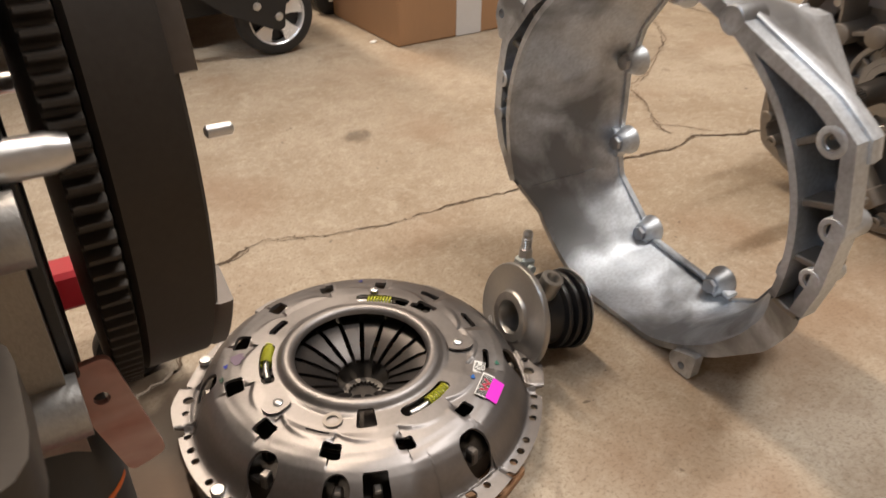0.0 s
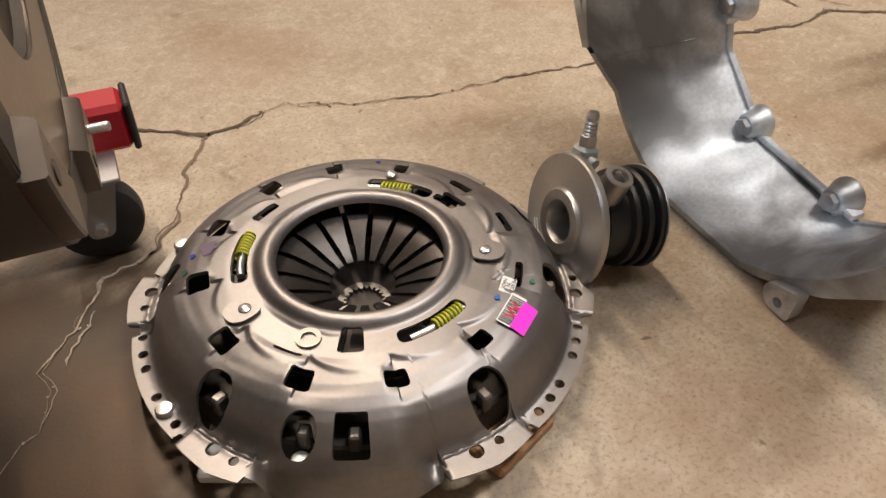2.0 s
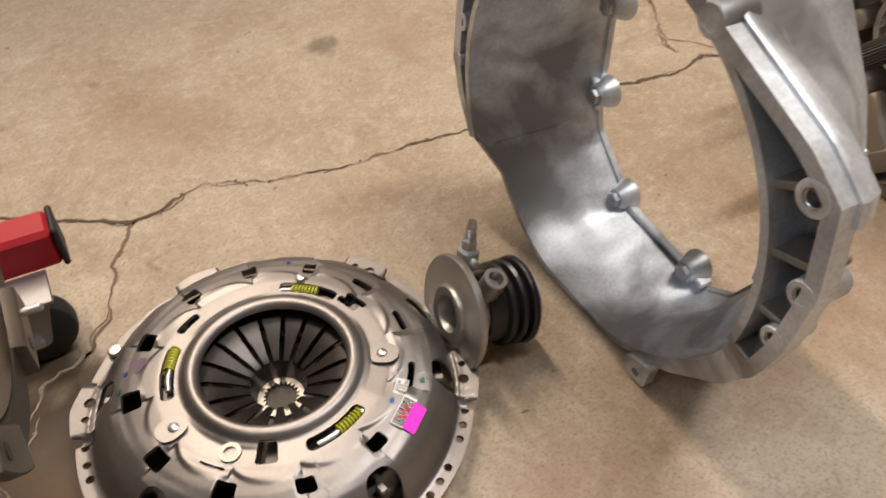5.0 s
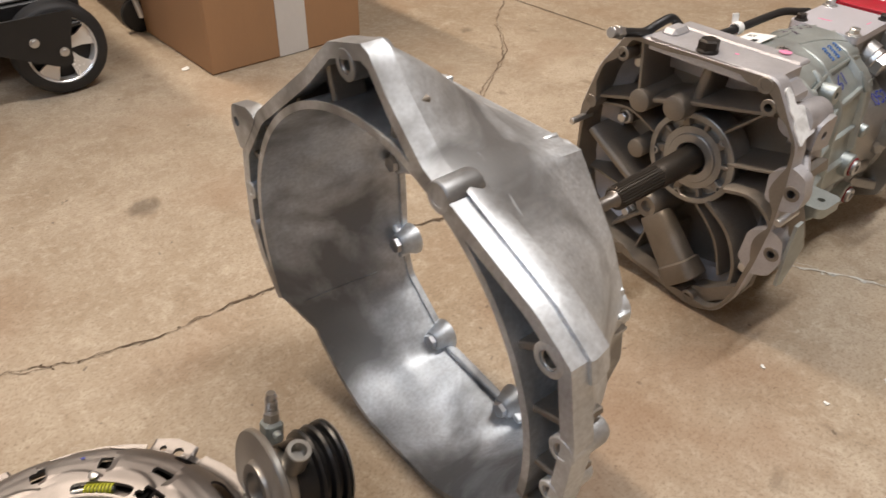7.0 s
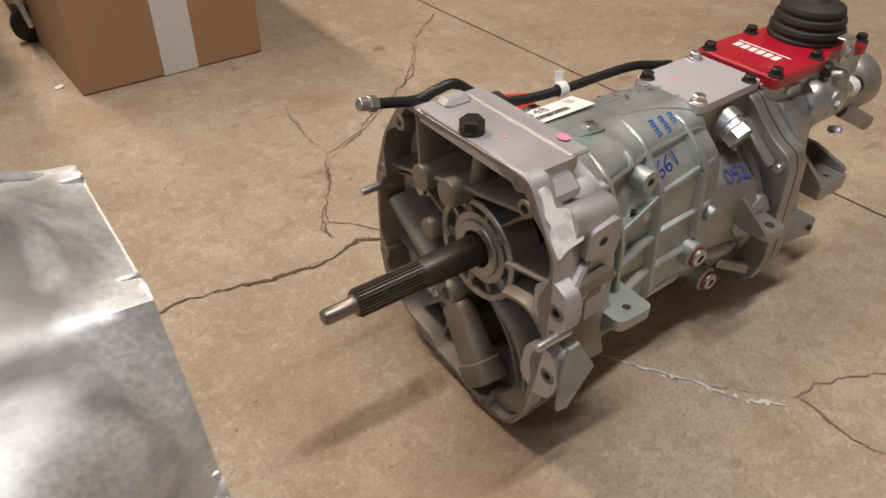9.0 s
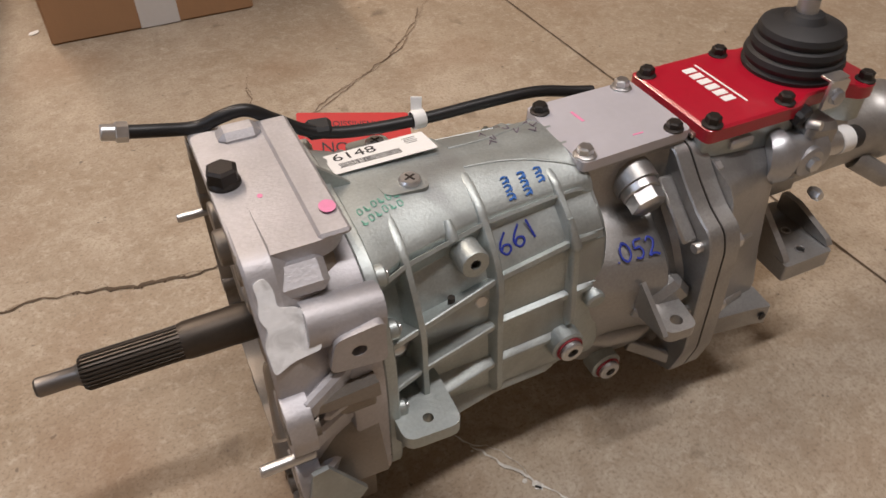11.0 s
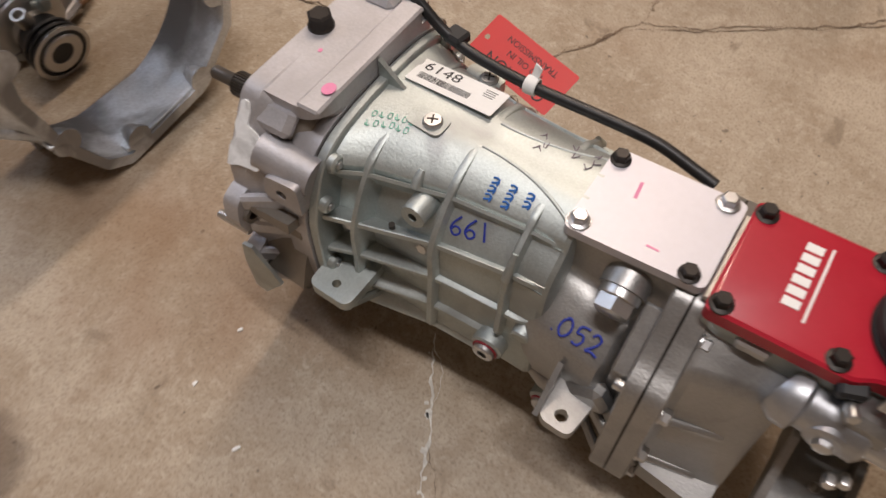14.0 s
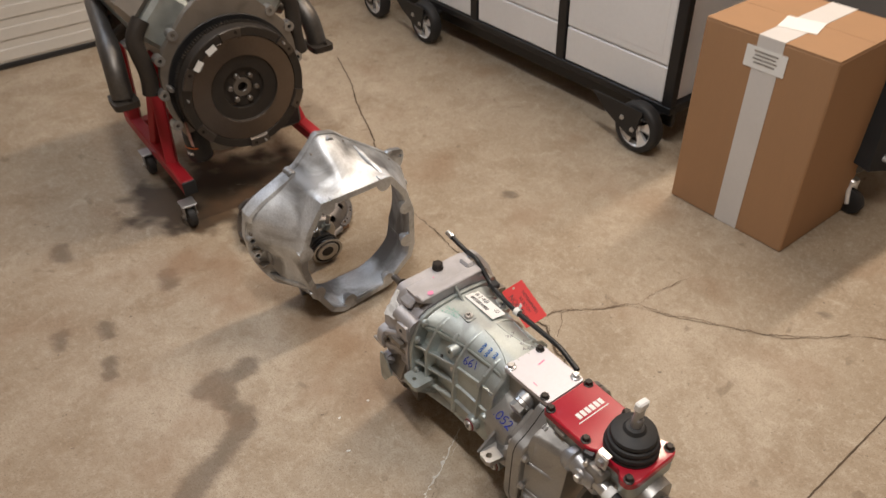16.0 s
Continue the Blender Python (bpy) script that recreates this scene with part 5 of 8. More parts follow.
    for v, z, u in ((0.116, 0.202, 0.206), (0.082, 0.070, 0.204), (-0.118, 0.203, 0.204), (-0.120, 0.140, 0.200), (-0.104, 0.086, 0.196), (0.106, 0.282, 0.208)):
        bm = bmesh.new()
        add_cyl(bm, 0.0115, 0.030, at(u, v, z) @ X_AXIS, 20, 0.001)
        part("bolt_seat", bm, CAST_DULL, front_case)
        bm = bmesh.new()
        add_hex(bm, 0.013, 0.009, at(u, v, z) @ Matrix.Rotation(radians(-90), 4, "Y"), 0, 0.0095)
        part("case_bolt", bm, ZINC, front_case)
    # bearing retainer: a thin ringed casting with open pockets round its collar
    RU = 0.1815
    bm = bmesh.new()
    add_lathe(bm, [(0.0205, 0.012), (0.0205, 0.001), (0.0215, 0.0), (0.0310, 0.0), (0.0320, 0.001), (0.0320, 0.0035), (0.0405, 0.0042), (0.0412, 0.012), (0.0512, 0.012), (0.0518, 0.001), (0.0526, 0.0), (0.0586, 0.0), (0.0598, 0.0012), (0.0598, 0.0062), (0.0575, 0.0074), (0.0575, 0.040), (0.0205, 0.040)], at(RU, 0, 0.194) @ X_AXIS, 72, 0, closed=True)
    retainer = part("bearing_retainer", bm, CAST_MID, thing, "", 35)
    for k in range(10):
        a = 2 * math.pi * (k + 0.35) / 10
        bm = bmesh.new()
        add_box(bm, 0.0125, 0.0055 if k % 2 else 0.010, 0.010, at(RU, 0, 0.194) @ X_AXIS @ Matrix.Rotation(a, 4, "Z") @ at(0.0465, 0, 0.0032), 0.0012)
        part("retainer_spoke", bm, CAST_DULL, retainer)
    for k in range(5):
        a = 2 * math.pi * (k + 0.12) / 5
        g_ = at(RU, 0, 0.194) @ X_AXIS @ Matrix.Rotation(a, 4, "Z") @ at(0.0525, 0, 0)
        bm = bmesh.new()
        add_ring(bm, 0.0029, 0.0056, 0.012, g_, 18, 0.0005)
        eye = part("retainer_eye", bm, CAST_MID, retainer)
        bm = bmesh.new()
        add_cyl(bm, 0.0031, 0.001, g_ @ at(0, 0, 0.004), 14)
        part("eye_hole", bm, BLACK_BOLT, eye)
    bm = bmesh.new()
    add_ring(bm, 0.0170, 0.0204, 0.02, at(0.188, 0, 0.194) @ X_AXIS, 40, 0.001)
    part("seal", bm, RUBBER, retainer)
    shaft_steel = material("oiled_shaft_steel", (0.085, 0.072, 0.060), 0.42, 0.75, 0.2, 30, 300, 0.08)
    bm = bmesh.new()
    add_lathe(bm, [(0.0, 0.0), (0.0065, 0.0), (0.0080, 0.002), (0.0080, 0.030), (0.0105, 0.034)], at(0, 0, 0.194) @ X_AXIS, 28)
    shaft = part("input_shaft", bm, FRICTION, thing, "splined steel input shaft", 35)
    bm = bmesh.new()
    teeth, rings = 26, []
    for u, ro, ri in ((0.034, 0.0125, 0.0115), (0.037, 0.0148, 0.0128), (0.100, 0.0148, 0.0128), (0.112, 0.0150, 0.0142)):
        ring = []
        for k in range(teeth):
            for q, rr in ((0.0, ri), (0.22, ro), (0.6, ro), (0.82, ri)):
                a = 2 * math.pi * (k + q) / teeth
                ring.append((u, rr * math.cos(a), 0.194 + rr * math.sin(a)))
        rings.append(ring)
    add_loft(bm, rings, caps=(True, True))
    add_lathe(bm, [(0.0150, 0.111), (0.0162, 0.116), (0.0165, 0.150), (0.0168, 0.154), (0.0168, 0.21)], at(0, 0, 0.194) @ X_AXIS, 32)
    part("spline", bm, shaft_steel, shaft, "", 25)

    # main case: a smooth crown, and under its shoulder a grid of ribs that stand far out at the front and sink in to the rear
    def skin(s, w):
        """How far the wall lies under the ribs' edges."""
        u = U0 + (U1 - U0) * w
        d_ = float(np.interp(u, (0.243, 0.279, 0.287, 0.352, 0.362, 0.43, 0.462), (0.024, 0.022, 0.019, 0.0075, 0.0052, 0.0045, 0.0035)))
        k = max(0.0, min(1.0, (s * 9 - 2.78) / 0.36))
        return -d_ * k * k * (3 - 2 * k)

    def body(u, w, n_=126, sink=0.0):
        right = [half_point(k / n_, w, skin(k / n_, w) - sink) for k in range(n_ + 1)]
        return [(u, p.x, max(0.010, p.y)) for p in right] + [(u, -p.x, max(0.010, p.y)) for p in right[-2:0:-1]]
    bm = bmesh.new()
    us = [U0, 0.252, 0.266, 0.279, 0.285, 0.30, 0.32, 0.34, 0.352, 0.362, 0.385, 0.41, 0.43, 0.45, 0.460]
    add_loft(bm, [body(u, w_of(u)) for u in us] + [body(0.4645, 1.0, 126, 0.003), body(0.468, 1.0, 126, 0.012)], caps=(True, True))
    main = part("main_case", bm, CAST, thing, "bright cast aluminium case with raised ribs", 32)
    bm = bmesh.new()
    add_loft(bm, [section(0.2425, 0.0, 0.0046), section(0.2435, 0.0, 0.0054), section(0.2512, 0.0, 0.0054), section(0.2524, 0.0, 0.0040), section(0.2535, 0.0, -0.026)], caps=(True, True))
    part("case_flange", bm, CAST, main, "", 30)

    def wall_rib(u, thick, s0, s1, side, high, rise):
        b_ = bmesh.new()
        rows = []
        w = w_of(u)
        for k in range(37):
            s = s0 + (s1 - s0) * k / 36
            fade = min(1.0, k / rise, (36 - k) / 3)
            lo, hi = half_point(s, w, skin(s, w) - 0.004), half_point(s, w, skin(s, w) * (1 - fade) + high * fade)
            md, lo2 = lo.lerp(hi, 0.42), lo.lerp(hi, 0.88)
            rows.append([(u + q * thick * f_, side * p.x, max(0.006, p.y)) for q, f_, p in ((-1, 1.5, lo), (-1, 0.68, md), (-1, 0.54, lo2), (-1, 0.34, hi), (1, 0.34, hi), (1, 0.54, lo2), (1, 0.68, md), (1, 1.5, lo))])
        add_loft(b_, rows, caps=(True, True))
        part("ring_rib", b_, CAST, main, "", 38)
    for side in (1, -1):
        for u, thick, s0, s1, high, rise in ((0.281, 0.0066, 0.165, 0.80, 0.0032, 9), (0.356, 0.0068, 0.115, 0.80, 0.0036, 9), (0.4290, 0.0062, 0.195, 0.66, 0.0036, 7)):
            wall_rib(u, thick, s0, s1, side, high, rise)
        for i, u_end in ((3, 0.461), (4, 0.461), (5, 0.460), (6, 0.425), (7, 0.425)):
            bm = bmesh.new()
            rows = []
            for k in range(23):
                u = U0 + 0.005 + (u_end - U0 - 0.005) * k / 22
                w, s = w_of(u), i / 9
                dp = skin(s, w)
                end = min(1.0, (22 - k) / 1.5)
                edge = (0.0022 if i == 3 else 0.0005) * end + (1 - end) * -0.006
                ring_ = [half_point(s + q * d_, w, o_) for q, d_, o_ in ((-1, 0.0165, dp - 0.003), (-1, 0.0088, dp * 0.72), (-1, 0.0070, edge - 0.0012), (-1, 0.0046, edge), (1, 0.0046, edge), (1, 0.0070, edge - 0.0012), (1, 0.0088, dp * 0.72), (1, 0.0165, dp - 0.003))]
                rows.append([(u, side * p.x, max(0.010, p.y)) for p in ring_])
            add_loft(bm, rows, caps=(True, True))
            part("long_rib", bm, CAST, main, "", 38)
        # thickening where the first long rib runs over the threaded boss
        p_, q_ = half_point(2.35 / 9, w_of(0.325), skin(2.35 / 9, w_of(0.325))), half_point(3 / 9, w_of(0.325), -0.001)
        bm = bmesh.new()
        add_tube(bm, [(0.325, side * p_.x, p_.y), (0.325, side * (p_.x + q_.x) / 2, (p_.y + q_.y) / 2 + 0.001), (0.325, side * q_.x, q_.y)], [0.003, 0.0048, 0.0052], None, 12)
        part("rib_pad", bm, CAST, main, "", 60)
        # rod-shaped end of the rearmost ring rib
        p_, q_ = half_point(3.55 / 9, w_of(0.429), 0.004), half_point(4.15 / 9, w_of(0.429), 0.004)
        bm = bmesh.new()
        add_tube(bm, [(0.429, side * p_.x, p_.y), (0.429, side * (p_.x * 0.1 + q_.x * 0.9), p_.y * 0.1 + q_.y * 0.9), (0.429, side * q_.x, q_.y)], [0.0028, 0.0050, 0.0034], None, 14)
        part("rib_knob", bm, CAST, main, "", 60)
        bm = bmesh.new()
        add_tube(bm, [(0.36 + 0.094 * k / 12, side * half_point(0.085 + 0.13 * (k / 12) ** 2.4, w_of(0.36 + 0.094 * k / 12), -0.0006).x, half_point(0.085 + 0.13 * (k / 12) ** 2.4, w_of(0.36 + 0.094 * k / 12), -0.0006).y) for k in range(13)], 0.0018, None, 8)
        part("shoulder_bead", bm, CAST, main, "", 60)
    # gusset behind the front flange
    bm = bmesh.new()
    add_mesh(bm, [(0.2425, -0.0005, 0.329), (0.2425, 0.0045, 0.329), (0.2425, 0.006, 0.295), (0.2425, -0.002, 0.295), (0.270, 0.0, 0.304), (0.270, 0.004, 0.304), (0.270, 0.005, 0.293), (0.270, -0.001, 0.293)], [(0, 1, 2, 3), (4, 7, 6, 5), (0, 4, 5, 1), (1, 5, 6, 2), (2, 6, 7, 3), (3, 7, 4, 0)])
    part("gusset", bm, CAST, main, "", 30)
    # split line gasket and the case's corner lugs
    bm = bmesh.new()
    add_loft(bm, [section(0.2415, 0, 0.0040), section(0.2425, 0, 0.0040)], caps=(True, True))
    part("gasket", bm, BLACK_BOLT, thing)
    # flat top block of the front case
    bm = bmesh.new()
    add_plate(bm, rounded([(0.1725, -0.084), (0.1725, 0.080), (0.2415, 0.076), (0.2415, -0.066), (0.228, -0.084)], 0.010), [], 0.317, 0.3315)
    add_box(bm, 0.021, 0.158, 0.0055, at(0.2310, -0.004, 0.3285), 0.002)
    add_box(bm, 0.030, 0.022, 0.012, at(0.205, 0.066, 0.3265), 0.005)
    add_box(bm, 0.034, 0.026, 0.014, at(0.204, -0.086, 0.306) @ Matrix.Rotation(radians(38), 4, "X"), 0.005)
    add_plate(bm, rounded([(0.222, -0.070), (0.222, 0.09), (0.2412, 0.088), (0.2412, -0.060)], 0.008), [], 0.28, 0.318)
    add_tube(bm, [(0.196, -0.107, 0.283), (0.246, -0.104, 0.276)], 0.019, None, 16)
    part("top_block", bm, CAST_FRONT, front_case, "", 30)
    def hexbolt(name, u, v, z, across, h, mat_, parent, cap=0.0, washer=0.0, turn=0.3):
        b_ = bmesh.new()
        add_hex(b_, across, h, at(u, v, z) @ Matrix.Rotation(turn, 4, "Z"), 0, cap)
        ob = part(name, b_, mat_, parent)
        if washer:
            b_ = bmesh.new()
            add_cyl(b_, washer, 0.0016, at(u, v, z - 0.0012), 24, 0.0004)
            part("washer", b_, ZINC, ob)
        return ob
    hexbolt("plug_bolt", 0.175, 0.006, 0.3315, 0.021, 0.0150, BLACK_BOLT, thing, 0.0125)
    front_case.matrix_basis = at(0.243, 0, 0) @ Matrix.Diagonal((1.13, 1, 1, 1)) @ at(-0.243, 0, 0)
    # right-hand side of the front case: lug, fin and the white patch on the flank
    swap = Matrix(((1, 0, 0, 0), (0, 0, 1, 0), (0, 1, 0, 0), (0, 0, 0, 1)))
    for outline, mid_z, hole in (([(-0.108, 0.230), (-0.130, 0.246), (-0.148, 0.238), (-0.153, 0.214), (-0.148, 0.196), (-0.132, 0.190), (-0.110, 0.198)], 0.216, 0.216), ([(-0.104, 0.150), (-0.128, 0.164), (-0.146, 0.156), (-0.151, 0.128), (-0.142, 0.104), (-0.122, 0.096), (-0.100, 0.110)], 0.130, 0.134)):
        bm = bmesh.new()
        add_plate(bm, rounded(outline, 0.006), [circle(-0.138, hole, 0.005)], 0.1722, 0.188, PROFILE)
        for dz in (-0.017, 0.017):
            add_bar(bm, (0.184, -0.140, mid_z + dz), (0.243, -0.104, mid_z + dz * 1.5), 0.010, 0.018, None, 0, 0.003)
        add_bar(bm, (0.190, -0.124, mid_z), (0.243, -0.100, mid_z), 0.036, 0.010, None, 0, 0.003)
        part("side_lug", bm, CAST_FRONT, front_case, "", 35)
    bm = bmesh.new()
    add_plate(bm, rounded([(0.206, 0.250), (0.244, 0.244), (0.244, 0.284), (0.212, 0.280)], 0.006), [circle(0.226, 0.264, 0.005)], -0.129, -0.100, swap)
    part("side_lug", bm, CAST_FRONT, front_case, "", 35)
    bm = bmesh.new()
    add_plate(bm, [(0.176, 0.094), (0.175, 0.140), (0.180, 0.176), (0.191, 0.178), (0.215, 0.132), (0.188, 0.091)], [], -0.1535, -0.1495, swap)
    part("side_fin", bm, CAST, front_case, "bright broken casting fin", 30)
    wax = material("white_wax", (0.84, 0.85, 0.85), 0.75, 0, 0.14, 40, 200, 0.5, (0.58, 0.58, 0.57), 60, 0.5)
    run = Vector((0.0, -0.041, -0.063)).normalized()
    along = Vector((1, 0, 0))
    mm = Matrix((along, run, along.cross(run))).transposed().to_4x4()
    mm.translation = Vector((0.1735, -0.0895, 0.3305)) + Vector((0, -0.84, 0.55)) * 0.0012
    bm = bmesh.new()
    patch = [(0.002, 0.010), (0.010, 0.008), (0.013, 0.018), (0.012, 0.030), (0.024, 0.033), (0.030, 0.046), (0.031, 0.066), (0.012, 0.068), (0.000, 0.074), (-0.001, 0.052), (0.004, 0.043), (0.000, 0.034), (0.003, 0.022)]
    add_plate(bm, rounded(patch, 0.004, 3), [], -0.0008, 0.0008, mm)
    part("wax_patch", bm, wax, front_case, "rough white wax-like patch")

    # screws, bosses, plugs on the case
    def side_boss(name, u, v, z, r, length, tilt, mat_=CAST, hole=True):
        g_ = at(u, v, z) @ Matrix.Rotation(radians(90 - tilt), 4, "X")
        b_ = bmesh.new()
        if hole:
            add_lathe(b_, [(r * 0.36, length - 0.006), (r * 0.36, length), (r * 0.93, length), (r, length - 0.002), (r, -0.03)], g_, 24)
        else:
            add_cyl(b_, r, length + 0.03, g_ @ at(0, 0, -0.03), 24, 0.002)
        ob = part(name, b_, mat_, main, "", 40)
        if hole:
            b_ = bmesh.new()
            add_cyl(b_, r * 0.37, 0.001, g_ @ at(0, 0, length - 0.006), 16)
            part("boss_hole", b_, IRON, ob)
        return ob
    side_boss("threaded_boss", 0.335, -0.074, 0.264, 0.0125, 0.014, 4)
    side_boss("blind_boss", 0.453, -0.082, 0.184, 0.0095, 0.017, -10, hole=False)
    # cast details in the cells: a plug lying behind the flange, a bolt head and a drilled hole in the second rib
    bm = bmesh.new()
    add_lathe(bm, [(0.0, 0.006), (0.007, 0.005), (0.0105, 0.0015), (0.0115, -0.012)], at(0.2640, -0.092, 0.212) @ Matrix.Rotation(radians(62), 4, "X"), 22)
    part("core_plug", bm, ZINC, main, "bright round core plug", 50)
    bm = bmesh.new()
    add_hex(bm, 0.0115, 0.008, at(0.342, -0.080, 0.219) @ Matrix.Rotation(radians(78), 4, "X"), 0, 0.008)
    part("case_bolt", bm, ZINC, main)
    p_ = half_point(4 / 9, w_of(0.313), 0)
    bm = bmesh.new()
    add_cyl(bm, 0.0030, 0.012, at(0.313, p_.x + 0.0075, p_.y - 0.0068), 14)
    part("drilled_hole", bm, IRON, main)
    for s_, w_ in ((0.285, 0.012), (0.405, 0.011), (0.61, 0.011)):
        for side in (1, -1):
            p_ = half_point(s_, 0.0, -0.004)
            bm = bmesh.new()
            add_cyl(bm, w_ * 0.72, 0.010, at(0.2505, side * p_.x, max(0.014, p_.y)) @ X_AXIS, 20, 0.002)
            part("flange_boss", bm, CAST, main, "", 35)
            bm = bmesh.new()
            add_cyl(bm, 0.0036, 0.0025, at(0.2600, side * p_.x, max(0.014, p_.y)) @ X_AXIS, 16, 0.0006)
            part("stud_end", bm, ZINC, main)
    red_ring = material("dark_sealant", (0.26, 0.02, 0.03), 0.5, 0, 0.2)
    for u, v, z in ((0.424, -0.103, 0.142), (0.487, -0.090, 0.067)):
        g_ = at(u, v, z) @ Matrix.Rotation(radians(92), 4, "X")
        bm = bmesh.new()
        add_cyl(bm, 0.0165, 0.02, g_ @ at(0, 0, -0.016), 28, 0.002)
        boss = part("plug_boss", bm, CAST, main)
        bm = bmesh.new()
        add_ring(bm, 0.0105, 0.0132, 0.0016, g_ @ at(0, 0, 0.004), 28, 0.0004)
        part("thread_sealant", bm, red_ring, boss, "red thread sealant")
        bm = bmesh.new()
        add_lathe(bm, [(0.0052, 0.006), (0.0052, 0.0105), (0.0098, 0.0105), (0.0110, 0.009), (0.0110, 0.003)], g_, 24)
        part("drain_plug", bm, ZINC, boss, "bright socket-head plug")
        bm = bmesh.new()
        add_cyl(bm, 0.0053, 0.001, g_ @ at(0, 0, 0.006), 6)
        part("plug_socket", bm, IRON, boss)
    for u, v, z in ((0.311, -0.018, 0.3050), (0.315, 0.070, 0.2850)):
        bm = bmesh.new()
        add_lathe(bm, [(0.0, 0.003), (0.0075, 0.0028), (0.0090, 0.001), (0.0092, -0.004)], at(u, v, z + 0.002), 24)
        s_ = part("screw", bm, ZINC, main, "bright pan-head screw")
        bm = bmesh.new()
        for q in (0, 1):
            add_box(bm, 0.010, 0.0016, 0.0006, at(u, v, z + 0.0048) @ Matrix.Rotation(q * math.pi / 2 + 0.4, 4, "Z"))
        part("screw_slot", bm, IRON, s_)
        bm = bmesh.new()
        add_plate(bm, rounded([(u - 0.024, v - 0.010), (u + 0.013, v - 0.013), (u + 0.014, v + 0.012), (u - 0.026, v + 0.012)], 0.008), [], z - 0.012, z + 0.0005)
        part("screw_pad", bm, CAST, main, "", 30)
    # lug low at the front of the case with a hole
    bm = bmesh.new()
    add_plate(bm, rounded([(0.247, -0.085), (0.247, -0.148), (0.296, -0.150), (0.298, -0.085)], 0.011), [circle(0.272, -0.134, 0.0045)], 0.150, 0.163)
    add_bar(bm, (0.2505, -0.10, 0.115), (0.2505, -0.135, 0.152), 0.006, 0.012, None, 0, 0.002)
    add_bar(bm, (0.294, -0.098, 0.118), (0.294, -0.138, 0.152), 0.006, 0.010, None, 0, 0.002)
    part("case_lug", bm, CAST, main, "", 30)

    # middle section with its flanges
    neck = [(0.0, 0.286), (-0.043, 0.286), (-0.043, 0.240), (-0.056, 0.234), (-0.090, 0.210), (-0.101, 0.186), (-0.100, 0.158), (-0.090, 0.118), (-0.078, 0.070), (-0.045, 0.044), (0.0, 0.038)]
    hump = [(0.0, 0.286), (-0.041, 0.286), (-0.041, 0.228), (-0.064, 0.223), (-0.098, 0.200), (-0.107, 0.176), (-0.104, 0.150), (-0.094, 0.114), (-0.080, 0.066), (-0.050, 0.040), (0.0, 0.034)]
    groove = [(0.0, 0.286), (-0.041, 0.286), (-0.042, 0.252), (-0.052, 0.228), (-0.078, 0.200), (-0.093, 0.176), (-0.098, 0.150), (-0.095, 0.114), (-0.080, 0.066), (-0.048, 0.042), (0.0, 0.036)]
    wide_end = [(0.0, 0.285), (-0.048, 0.284), (-0.072, 0.260), (-0.093, 0.243), (-0.114, 0.233), (-0.121, 0.215), (-0.122, 0.190), (-0.124, 0.150), (-0.126, 0.090), (-0.116, 0.050), (-0.058, 0.022), (0.0, 0.018)]

    def shaped(u, poly, grow=0.0, r=0.007):
        full = list(poly) + [(-y, z) for y, z in poly[-2:0:-1]]
        c_ = Vector((0.0, 0.16))
        out = []
        for y, z in rounded(full, r, 3):
            v_ = Vector((y, z)) - c_
            v_ = v_ + v_.normalized() * grow
            out.append((u, v_.x, max(0.004, c_.y + v_.y)))
        return out

    def between(a, b, t):
        return [tuple(Vector(p).lerp(Vector(q), t)) for p, q in zip(a, b)]
    bm = bmesh.new()
    add_loft(bm, [shaped(0.446, neck, -0.012), shaped(0.458, neck, -0.004), shaped(0.468, neck), shaped(0.500, between(neck, hump, 0.55)), shaped(0.526, hump), shaped(0.531, between(hump, groove, 0.3)), shaped(0.5355, groove), shaped(0.546, groove), shaped(0.553, groove, 0.006)], caps=(True, True))
    middle = part("middle_case", bm, CAST_MID, thing, "", 32)
    bm = bmesh.new()
    add_loft(bm, [shaped(0.5515, wide_end, -0.0015), shaped(0.5530, wide_end, 0.0), shaped(0.5665, wide_end, 0.0)], caps=(True, True))
    part("middle_flange", bm, CAST_MID, middle, "", 30)
    bm = bmesh.new()
    add_loft(bm, [shaped(0.5665, wide_end, -0.0008), shaped(0.5688, wide_end, -0.0008)], caps=(True, True))
    part("gasket", bm, BLACK_BOLT, middle)
    # bolt and diagonal web on the flange's corner, web over the ear
    bm = bmesh.new()
    add_lathe(bm, [(0.0, 0.5440), (0.0045, 0.5440), (0.0052, 0.5450), (0.0052, 0.5525)], at(0, -0.107, 0.216) @ X_AXIS, 20)
    part("dowel", bm, ZINC, middle)
    bm = bmesh.new()
    add_bar(bm, (0.5445, -0.050, 0.258), (0.5445, -0.100, 0.218), 0.016, 0.006, None, 0, 0.002)
    part("flange_web", bm, CAST_MID, middle, "", 40)
    bm = bmesh.new()
    add_plate(bm, [(-0.146, 0.162), (-0.100, 0.160), (-0.104, 0.192)], [], 0.4945, 0.4995, PROFILE)
    part("ear_web", bm, CAST_MID, middle, "", 40)
    # rounded lower swelling of the case, round the drain plug
    bm = bmesh.new()
    add_tube(bm, [(0.466, -0.084, 0.112), (0.480, -0.086, 0.110), (0.512, -0.087, 0.106), (0.530, -0.086, 0.104)], [0.008, 0.012, 0.013, 0.009], None, 16)
    part("case_swelling", bm, CAST_MID, middle, "", 60)
    bm = bmesh.new()
    add_tube(bm, [(0.516, -0.020, 0.268), (0.516, -0.052, 0.256)], 0.0205, None, 28)
    part("plug_tower", bm, CAST_MID, middle, "", 35)
    g_ = at(0.516, -0.050, 0.2565) @ Matrix.Rotation(radians(112), 4, "X")
    bm = bmesh.new()
